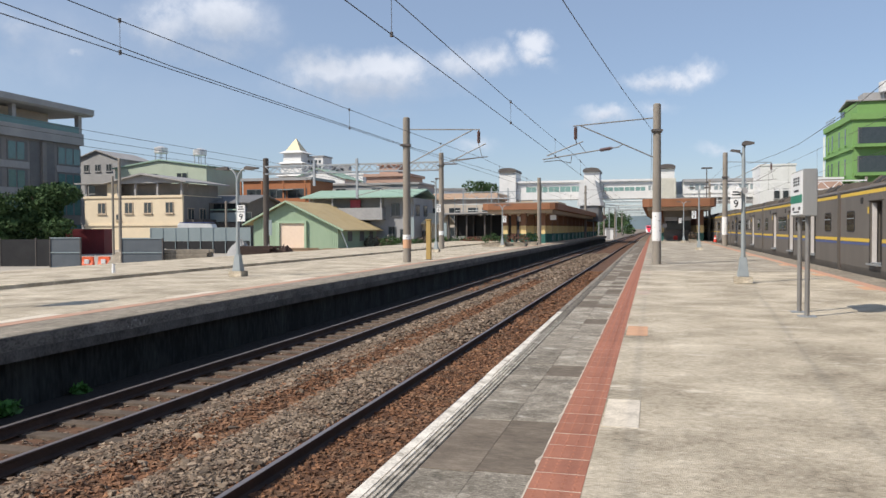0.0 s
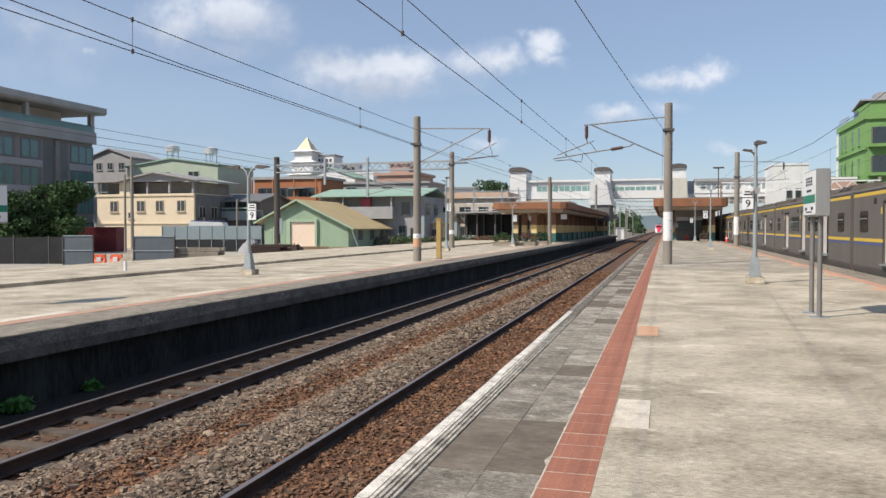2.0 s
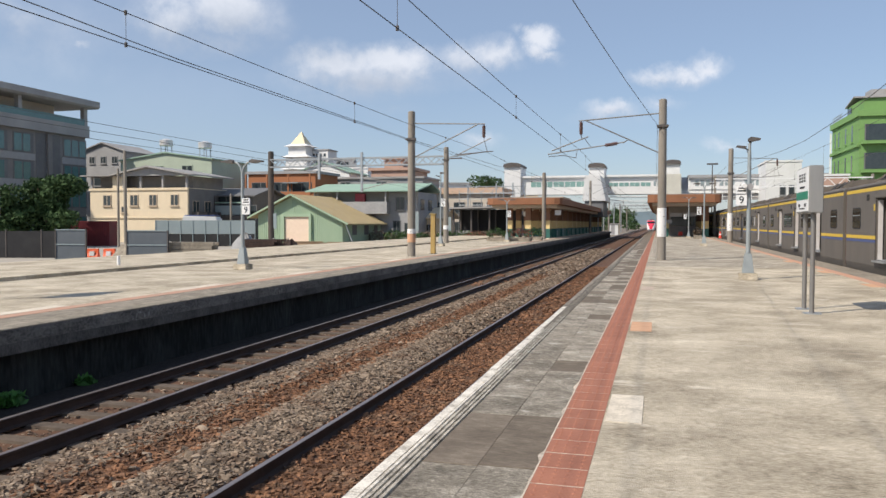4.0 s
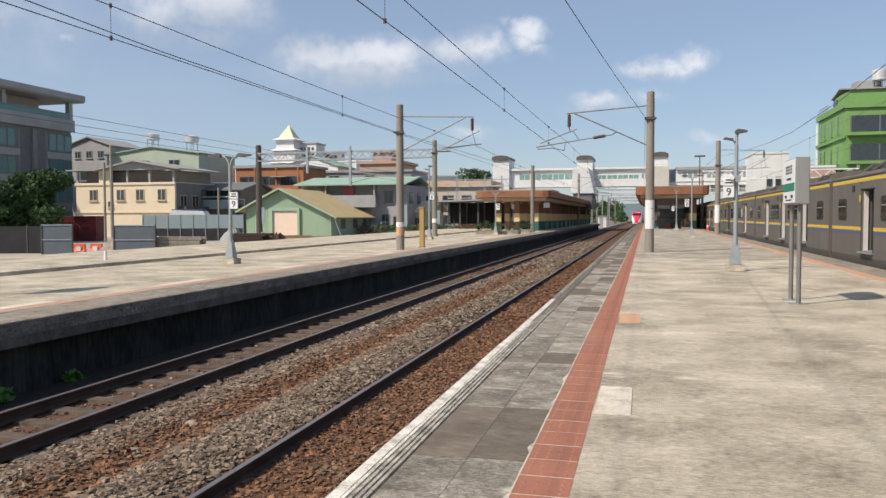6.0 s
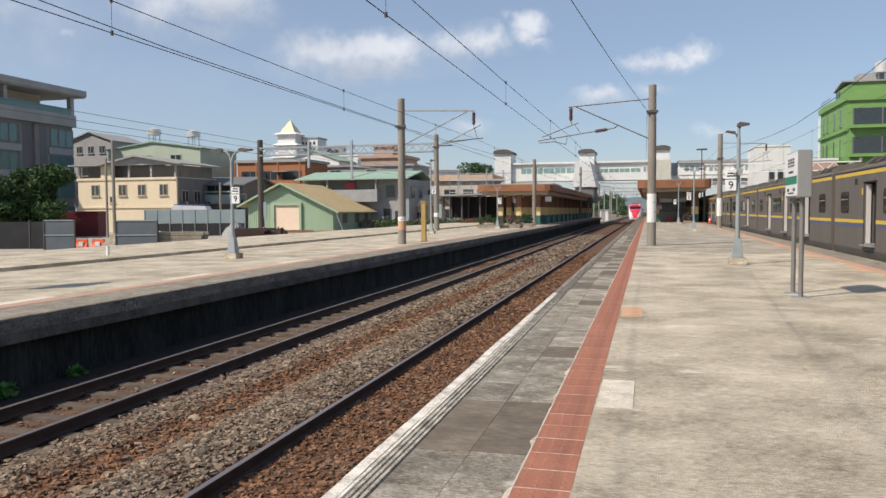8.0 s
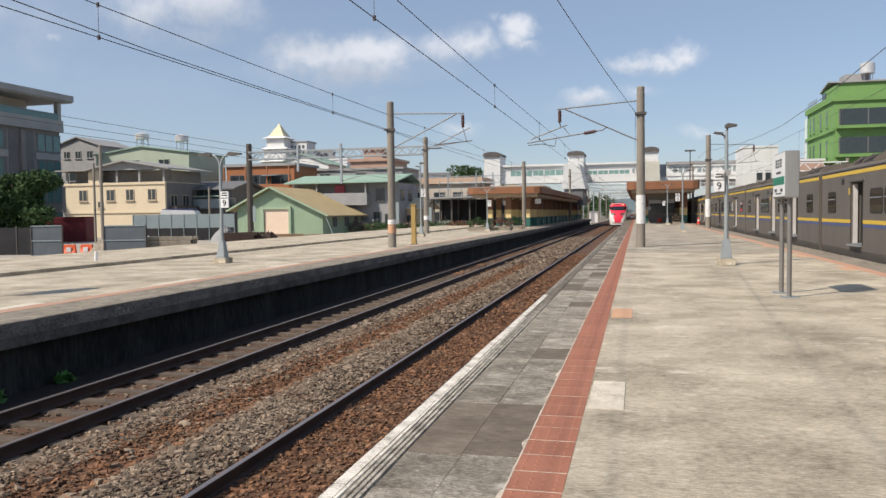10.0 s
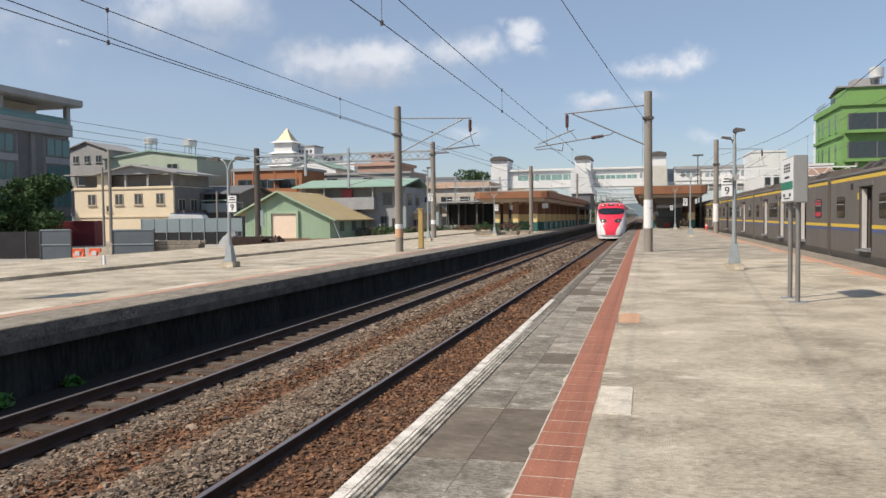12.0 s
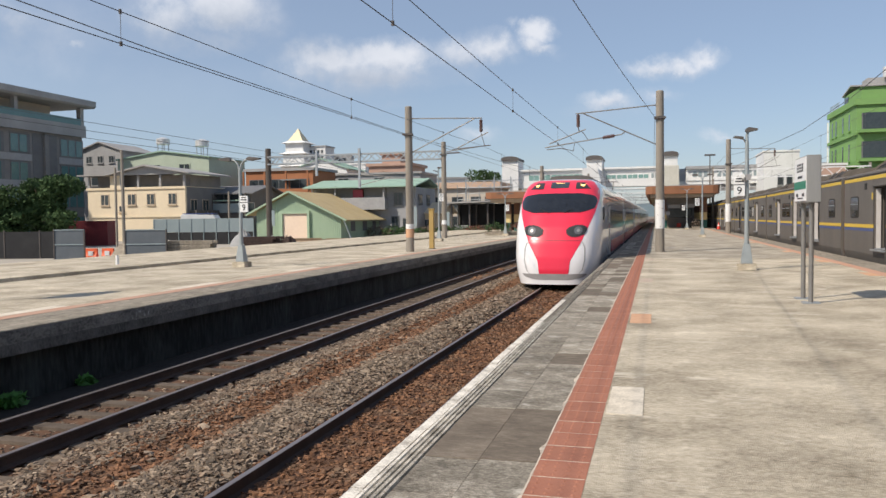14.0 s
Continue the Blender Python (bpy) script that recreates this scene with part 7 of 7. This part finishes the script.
hoarding(-37.23, 40.8, 2.0, 2.0, "slate-grey steel hoarding panel")
hoarding(-32.81, 41.99, 2.7, 1.95, "slate-grey steel hoarding panel")
t = thing("net_fence", pose(-47.9, 41.6, -1.0, 0, 0, 15), "black netting fence around the yard", "fence")
for i in range(4):
    boxpart("net", (i * 2.45, 0, 0, i * 2.45 + 2.38, 0.05, 1.85), M_DARKWALL, t)
    boxpart("post", (i * 2.45 + 2.38, -0.03, 0, i * 2.45 + 2.45, 0.08, 1.95), M_DARKSTEEL, t)
t = thing("container", pose(-59.3, 66.4, -1.0, 0, 0, 15), "dark red steel container with ribbed sides", "container")
boxpart("body", (0, 0, 0, 4.6, 2.2, 2.6), M_REDBOX, t)
for i in range(22):
    boxpart("rib", (0.1 + i * 0.2, -0.04, 0.1, 0.2 + i * 0.2, -0.001, 2.5), M_REDBOX, t)
for i in range(3):
    t = thing("water_barrier", pose(-36.3 + i * 1.0, 42.6 + i * 0.35, -1.0, 0, 0, 15), "orange and white plastic water-filled barrier", "barrier", "water barriers")
    bm = bmesh.new()
    prism(bm, [(-0.22, 0), (0.22, 0), (0.2, 0.2), (0.1, 0.42), (0.08, 0.72), (-0.08, 0.72), (-0.1, 0.42), (-0.2, 0.2)], 0, 0.75, "x")
    part("shell", bm, M_BARRIER, t, "", 0.01)
    boxpart("white_patch", (0.22, -0.2, 0.25, 0.52, -0.1, 0.55), M_SIGNW, t)
t = thing("long_wall", pose(-50.4, 69.1, -1.0, 0, 0, 15), "long low blue-grey sheet-metal wall", "wall")
for i in range(8):
    boxpart("sheet", (i * 1.3, 0, 1.3, i * 1.3 + 1.28, 0.08, 2.7), M_BLUEGREY, t)
boxpart("lower_net", (0, 0.01, 0, 10.4, 0.09, 1.29), M_DARKWALL, t, "dark netting below the sheets")
for i in range(9):
    boxpart("post", (i * 1.3 - 0.03, -0.05, 0, i * 1.3 + 0.04, -0.001, 2.7), M_BLUEGREY, t)
van = thing("parked_van", pose(-49.5, 72.5, -1.0, 0, 0, 15), "parked van with a blue roof behind the wall", "van")
bm = bmesh.new()
prism(bm, [(0, 0.4), (4.4, 0.4), (4.4, 1.6), (3.6, 3.1), (0.1, 3.2), (0, 3.0)], 0, 1.8)
part("body", bm, M_WHITEW, van, "", 0.05)
boxpart("roof", (0.2, 0.1, 3.2, 3.5, 1.7, 3.3), M_STRIPE_B, van, "blue roof sheet")
for x in (0.9, 3.5):
    bm = bmesh.new()
    bar(bm, (x, 0.0, 0.35), (x, 0.2, 0.35), 0.35, 0.35, 16)
    part("wheel", bm, M_RUBBER, van)


def heap(x, y, z, r, h, material, label, category, seed, rough=0.25, name="mound"):
    rng = random.Random(seed)
    bm = bmesh.new()
    n, rings = 18, 6
    grid = []
    for k in range(rings):
        q = k / (rings - 1)
        grid.append([bm.verts.new((math.cos(6.283 * i / n) * r * q * rng.uniform(0.9, 1.1), math.sin(6.283 * i / n) * r * q * rng.uniform(0.9, 1.1),
                                   max(0.0, h * (1 - q ** 1.5) * rng.uniform(1 - rough, 1 + rough)) if k < rings - 1 else 0.0)) for i in range(n)])
    for a, b in zip(grid, grid[1:]):
        for i in range(n):
            bm.faces.new((a[i], a[(i + 1) % n], b[(i + 1) % n], b[i])).smooth = True
    ob = part(name, bm, material)
    ob.location = (x, y, z)
    return tagged(ob, label, category)


heap(-33.49, 43.77, -1.0, 1.6, 1.5, M_COPING, "pale heap of gravel in the yard", "gravel heap", 41)
heap(-27.2, 47.17, -1.0, 1.6, 1.55, M_TARP, "load covered with a grey tarpaulin", "covered load", 42)
heap(-25.33, 47.6, -1.0, 0.8, 1.2, M_TARP, "small load under a pale tarpaulin", "covered load", 43)


heap(-29.41, 45.48, -1.0, 1.1, 0.8, M_BALLAST, "low heap of brown rubble in the yard", "rubble heap", 44, 0.5)
heap(-23.97, 47.17, -1.0, 1.3, 1.0, M_RAIL, "dark heap of scrap beside the mast", "scrap pile", 45, 0.6)
heap(-22.1, 48.02, -1.0, 1.2, 0.7, M_BALLAST, "low heap of brown rubble in the yard", "rubble heap", 46, 0.5)
heap(-31.45, 44.62, -1.0, 0.9, 0.9, M_TARP, "load covered with a grey tarpaulin", "covered load", 47, 0.4)


def stack(x, y, rz, n, length, size, label, seed, material=M_WOOD):
    t = thing("timber_stack", pose(x, y, -1.0, 0, 0, rz), label, "timber stack", "timber stacks")
    rng = random.Random(seed)
    for k in range(n):
        layer, i = divmod(k, 4)
        bm = bmesh.new()
        dx = rng.uniform(-0.25, 0.25)
        box(bm, dx, i * size * 1.3, layer * size, dx + length * rng.uniform(0.85, 1.05), i * size * 1.3 + size, layer * size + size * 0.92)
        part("timber", bm, material, t)
    return t


stack(-30.77, 42.92, 15, 20, 3.2, 0.24, "stack of weathered grey-brown timbers in the yard", 51, M_COPING)
stack(-28.56, 44.2, 15, 8, 2.0, 0.2, "stack of weathered brown timbers in the yard", 52)
stack(-25.67, 44.37, 15, 28, 2.4, 0.2, "stack of dark pallets and timbers in the yard", 53, M_RAIL)
stack(-23.46, 45.48, 15, 20, 2.2, 0.18, "stack of dark pallets beside the mast", 54, M_RAIL)
stack(-40.5, 78.5, 15, 11, 4.5, 0.13, "planks lying before the shed", 55)
stack(-35.5, 79.0, 15, 9, 3.2, 0.12, "planks lying before the shed", 56)
stack(-44.5, 77.0, 15, 10, 3.0, 0.18, "dark sleepers lying before the shed", 57, M_RAIL)
t = thing("white_bollard", (-17.9, 22.5, -0.02), "small white bollard at the platform edge", "bollard")
bm = bmesh.new()
bar(bm, (0, 0, 0), (0, 0, 0.32), 0.06, 0.05, 10)
part("stub", bm, M_SIGNW, t)

# ---------------------------------------------------------------- right side
t = house("green_building", pose(25, 126.8, -1.2, 0, 0, -90), 16.1, 26, 17.0, M_GREENB, "bright green four-storey apartment building with a roof storey",
          [("f", a, z, 0.8, 2.3) for a in (2.0, 4.4, 8.6, 12.2) for z in (5.2, 9.6, 13.6)], category="building", frame_mat=M_GREENB)
boxpart("parapet", (-0.25, -0.3, 16.6, 16.4, 26, 17.4), M_GREENB, t)
for z in (12.7, 8.6):
    boxpart("string_course", (-0.15, -0.3, z, 16.3, -0.001, z + 0.4), M_GREENB, t)
for z in (5.6, 9.8, 13.5):
    win = boxpart("balcony_window", (16.1, 0.6, z, 16.16, 12.5, z + 2.1), M_GLASS, t, "wide dark recessed balcony window")
    for y in (0.6, 4.0, 7.5, 12.3):
        boxpart("mullion", (16.161, y, z, 16.2, y + 0.15, z + 2.1), M_GREYD, win)
    boxpart("ledge", (16.1, 0.2, z - 0.5, 16.9, 26, z - 0.1), M_GREENB, t)
boxpart("roof_storey", (6.5, 0.6, 17.4, 15.8, 18, 19.0), M_GREENB, t)
bm = bmesh.new()
prism(bm, [(6.2, 18.95), (11, 19.75), (16.1, 18.98), (16.1, 19.14), (11, 19.95), (6.2, 19.1)], 0.35, 19)
part("roof", bm, M_ROOFGREY, t, "grey sheet roof")
boxpart("roof_window", (7.0, 0.5, 17.7, 9.0, 0.59, 18.7), M_GLASS, t)
boxpart("roof_box", (10, 2, 19.6, 13, 5, 20.5), M_GREYW, t)
for k in range(9):
    boxpart("roof_rail_post", (0.2 + 0.7 * k, 0.0, 17.4, 0.25 + 0.7 * k, 0.05, 18.3), M_STEEL, t)
boxpart("roof_rail", (0.2, 0.0, 18.3, 6.2, 0.05, 18.36), M_STEEL, t)
boxpart("pipe", (-0.2, -0.3, 0, 0.0, -0.1, 16.2), M_SIGNW, t)
tank(29.5, 113.0, 17.55, 0.9, 1.3, "stainless steel water tank on the green building")
house("white_building", pose(16.4, 131, -1.2, 0, 0, 0), 5.2, 10, 12.4, M_WHITEW, "white rendered building with corner windows",
      [("f", 2.0, 7.2, 0.9, 1.6), ("f", 3.3, 7.2, 0.9, 1.6), ("f", 2.0, 4.0, 0.9, 1.6)], category="building", roof=("flat", 0.1, 0.3, M_WHITEW))
house("grey_annex", pose(24.0, 150, -1.2, 0, 0, 0), 9, 8, 11.0, M_GREYW, "pale grey annexe beside the green building", [("f", 1.0, 7.5, 1.6, 1.5)], roof=("flat", 0.3, 0.3, M_GREYW))
house("brick_annex", pose(20.5, 112, -1.2, 0, 0, 0), 3.6, 8, 9.0, M_PINK, "small red brick building with white pipes", [("f", 1.0, 6.0, 1.2, 1.2)], roof=("flat", 0.2, 0.3, M_WHITEW))
lat = thing("lattice_gantry", (6.2, 92, 5.6), "white lattice steel gantry over the platform tracks", "gantry")
for z in (0, 0.9):
    bm = bmesh.new()
    beam(bm, (0, 0, z), (16, 0, z), 0.12, 0.12)
    part("chord", bm, M_SIGNW, lat)
for i in range(18):
    bm = bmesh.new()
    beam(bm, (i * 16 / 18, 0, 0.9 * (i % 2)), ((i + 1) * 16 / 18, 0, 0.9 * ((i + 1) % 2)), 0.07, 0.07)
    part("brace", bm, M_SIGNW, lat)
for x in (0, 16):
    bm = bmesh.new()
    beam(bm, (x, 0.2, -6.8 if x else -5.6), (x, 0.2, 1.3), 0.25, 0.25)
    part("post", bm, M_POLE, lat)
bm = bmesh.new()
box(bm, 9.7, -12, -1.28, 13.5, 170, -0.1)
structure("pavement", bm, M_PLAT, "pale concrete side platform behind the standing train", "platform")
t = thing("boundary_wall", (14.2, -12, -1.2), "plain grey wall behind the standing train", "wall")
for i in range(10):
    boxpart("panel", (0, i * 18, 0, 0.25, i * 18 + 17.95, 3.0), M_GREYW, t)

# far hills and trees at the end of the line
bm = bmesh.new()
rng = random.Random(5)
pts = [(-1400 + i * 70, 30 + 34 * noise.noise(Vector((i * 0.23, 3.1, 0))) + 8 * noise.noise(Vector((i * 0.9, 1.0, 0)))) for i in range(41)]
prism(bm, [(-1400, -2)] + [(1400, -2)] + pts[::-1], 2600, 2700)
structure("backdrop", bm, M_HILL, "hazy blue-green hills on the horizon", "hills")
woods = []
rng = random.Random(6)
for i in range(60):
    s = rng.choice((-1, 1))
    x = (-8 + rng.uniform(-26, 0)) if s < 0 else (7 + rng.uniform(0, 22))
    woods.append((x + bend(350), rng.uniform(260, 420), rng.uniform(0.5, 6.0), rng.uniform(1.5, 3.2), rng.uniform(1.5, 3.0)))
w = leaf_cloud("far_woods", M_LEAF, None, woods, 9000, 0.5, 61)
tagged(w, "far belt of green trees along the line", "trees", "", "stuff")
sig = thing("signal", (-11.0, 185, -1.2), "white railway signal cabinet group beyond the platform", "signal cabinet")
boxpart("cabinet", (0, 0, 0, 2.0, 1.2, 2.6), M_WHITEW, sig)
boxpart("roof", (-0.2, -0.2, 2.6, 2.2, 1.4, 2.75), M_ROOFGREY, sig)
boxpart("door", (0.4, -0.04, 0.1, 1.3, -0.001, 2.4), M_GREYW, sig)

# ---------------------------------------------------------------- pieces: sleepers, edge slabs, tactile tiles
bm = bmesh.new()
prism(bm, [(-0.13, -0.16), (0.13, -0.16), (0.10, 0.0), (-0.10, 0.0)], -1.0, 1.0, "x")
sleeper_mesh = mesh_of(bm, M_SLEEPER, 0, "sleeper")
for holder, centre, top in ((track_near, -3.135, RAIL_Z - 0.152), (track_far, -6.995, RAIL_Z - 0.148)):
    for i in range(-20, 110):
        s = new("sleeper", sleeper_mesh)
        s.parent = holder
        s.matrix_basis = pose(centre + bend(3 + i * 0.6), 3 + i * 0.6, top)

rng = random.Random(4)
slabs = thing("edge_paving", (0, 0, 0), "grey concrete edge slabs with dirty joints", "paving", "", "structure")
slab_meshes = {}
M_SLAB_DARK = concrete("dark_edge_slab", ((0.080, 0.063, 0.047), (0.150, 0.122, 0.093), (0.275, 0.230, 0.178)), (0.5, 1.0, 1), stain=1.5, patch=6, grain=50.0, speck=190.0, weights=(0.5, 1.8, 0.7, 0.6), spread=0.42, vary=0.1)
for length in (0.61, 1.24):
    bm = bmesh.new()
    box(bm, 0.0005, 0.003, -0.05, 0.3415, length - 0.003, 0.0)
    bmesh.ops.bevel(bm, geom=[e for e in bm.edges if all(v.co.z > -0.01 for v in e.verts)], offset=0.003, segments=1, affect="EDGES")
    slab_meshes[length] = mesh_of(bm, M_SLAB, 0, "slab")
dark_slabs = {length: me.copy() for length, me in slab_meshes.items()}
for me in dark_slabs.values():
    me.materials[0] = M_SLAB_DARK
for col in range(2):
    y = -0.46 + 0.02 * col
    k = 0
    while y < 62:
        length = 1.24 if k == 8 or k > 14 and rng.random() < 0.12 else 0.61
        dark = k == 8 or k > 11 and rng.random() < (0.08 if col == 0 else 0.3) + 0.62 * min(1, max(0, (y - 13) / 12))
        s = new("slab", dark_slabs[length] if dark else slab_meshes[length])
        s.parent = slabs
        s.matrix_basis = pose(EDGE + 0.237 + col * 0.342, y, rng.uniform(-0.004, 0.002), 0, rng.uniform(-0.3, 0.3), 0)
        y += length
        k += 1
bm = bmesh.new()
box(bm, EDGE + 0.237, 63.4, -0.04, -0.68, 170, -0.002)
part("slab_run", bm, M_SLAB_DARK, slabs)
bm = bmesh.new()
box(bm, EDGE + 0.237, -12, -0.04, -0.68, -0.462, -0.002)
part("slab_run", bm, M_SLAB, slabs)


def tile_mesh(material):
    bm = bmesh.new()
    box(bm, 0.002, 0.007, -0.03, 0.298, 0.293, 0.002)
    for i in range(16):
        x, y = 0.045 + i % 4 * 0.07, 0.045 + i // 4 * 0.07
        base = [bm.verts.new((x + dx, y + dy, 0.002)) for dx, dy in ((-0.016, 0), (0, -0.016), (0.016, 0), (0, 0.016))]
        top = bm.verts.new((x, y, 0.008))
        for k in range(4):
            bm.faces.new((base[k], base[(k + 1) % 4], top))
    return mesh_of(bm, material, 0, "tile")


M_MORTAR = mat("pale_mortar", (0.16, 0.125, 0.10), (0.60, 0.52, 0.42), 0.9, scale=5, fine=60, bump=0.3, lo=0.5, hi=0.8, detail=9, rugged=0.75)
bm = bmesh.new()
last = None
for i in range(1200):
    y = 1.5 + i * 0.05
    crumb = 0.06 * max(0.0, noise.noise(Vector((0, y * 3.3, 4.0))) - 0.2) + 0.02 * max(0.0, noise.noise(Vector((3, y * 9, 1.0))))
    row = [bm.verts.new(p) for p in ((-0.667, y, 0.0032), (-0.676 - crumb, y, 0.0032), (-0.680 - crumb, y, -0.006))]
    if last:
        for k in range(2):
            bm.faces.new((last[k], row[k], row[k + 1], last[k + 1]))
    last = row
structure("mortar_joint", bm, M_MORTAR, "crumbled pale mortar along the tactile tiles", "mortar")

tile, faded_tile = tile_mesh(M_TILE), tile_mesh(M_TILE_FADED)
for x in (-0.669, 5.001):
    bm = bmesh.new()
    box(bm, x, -12, -0.028, x + 0.298, 170, 0.0005)
    structure("mortar_bed", bm, M_MORTAR, "pale mortar showing in the joints of the tactile tiles", "mortar")
strip = thing("tactile_strip", (0, 0, 0), "terracotta-red tactile tile strip along the platform", "tactile strip", "tactile strips", "structure")
for i in range(290):
    o = new("tile", tile)
    o.parent = strip
    o.matrix_basis = pose(-0.67, 1.5 + i * 0.3, rng.uniform(-0.0008, 0.0012))
bm = bmesh.new()
box(bm, -0.6685, 1.5 + 290 * 0.3, -0.001, -0.3715, 170, 0.003)
part("tile_run", bm, M_TILE, strip)
bm = bmesh.new()
box(bm, -0.6685, -12, -0.001, -0.3715, 1.497, 0.003)
part("tile_run", bm, M_TILE, strip)
strip = thing("tactile_strip", (0, 0, 0), "faded salmon tactile tile strip by the standing train", "tactile strip", "tactile strips", "structure")
for i in range(240):
    o = new("tile", faded_tile)
    o.parent = strip
    o.matrix_basis = pose(5.0, 12 + i * 0.3, rng.uniform(-0.0008, 0.0012))
bm = bmesh.new()
box(bm, 5.0015, 84, -0.001, 5.2985, 170, 0.003)
part("tile_run", bm, M_TILE_FADED, strip)
bm = bmesh.new()
box(bm, 5.0015, -12, -0.001, 5.2985, 11.997, 0.003)
part("tile_run", bm, M_TILE_FADED, strip)


# ---------------------------------------------------------------- what moves
def motions():
    rows = []
    for t in (0, 2, 4, 6, 8, 10, 11, 12, 13, 14):
        y = 25.4 + 26.4 * (14 - t)
        rows.append((t, pose(-3.27 + bend(y), y, RAIL_Z)))
    walk(express, rows)


motions()
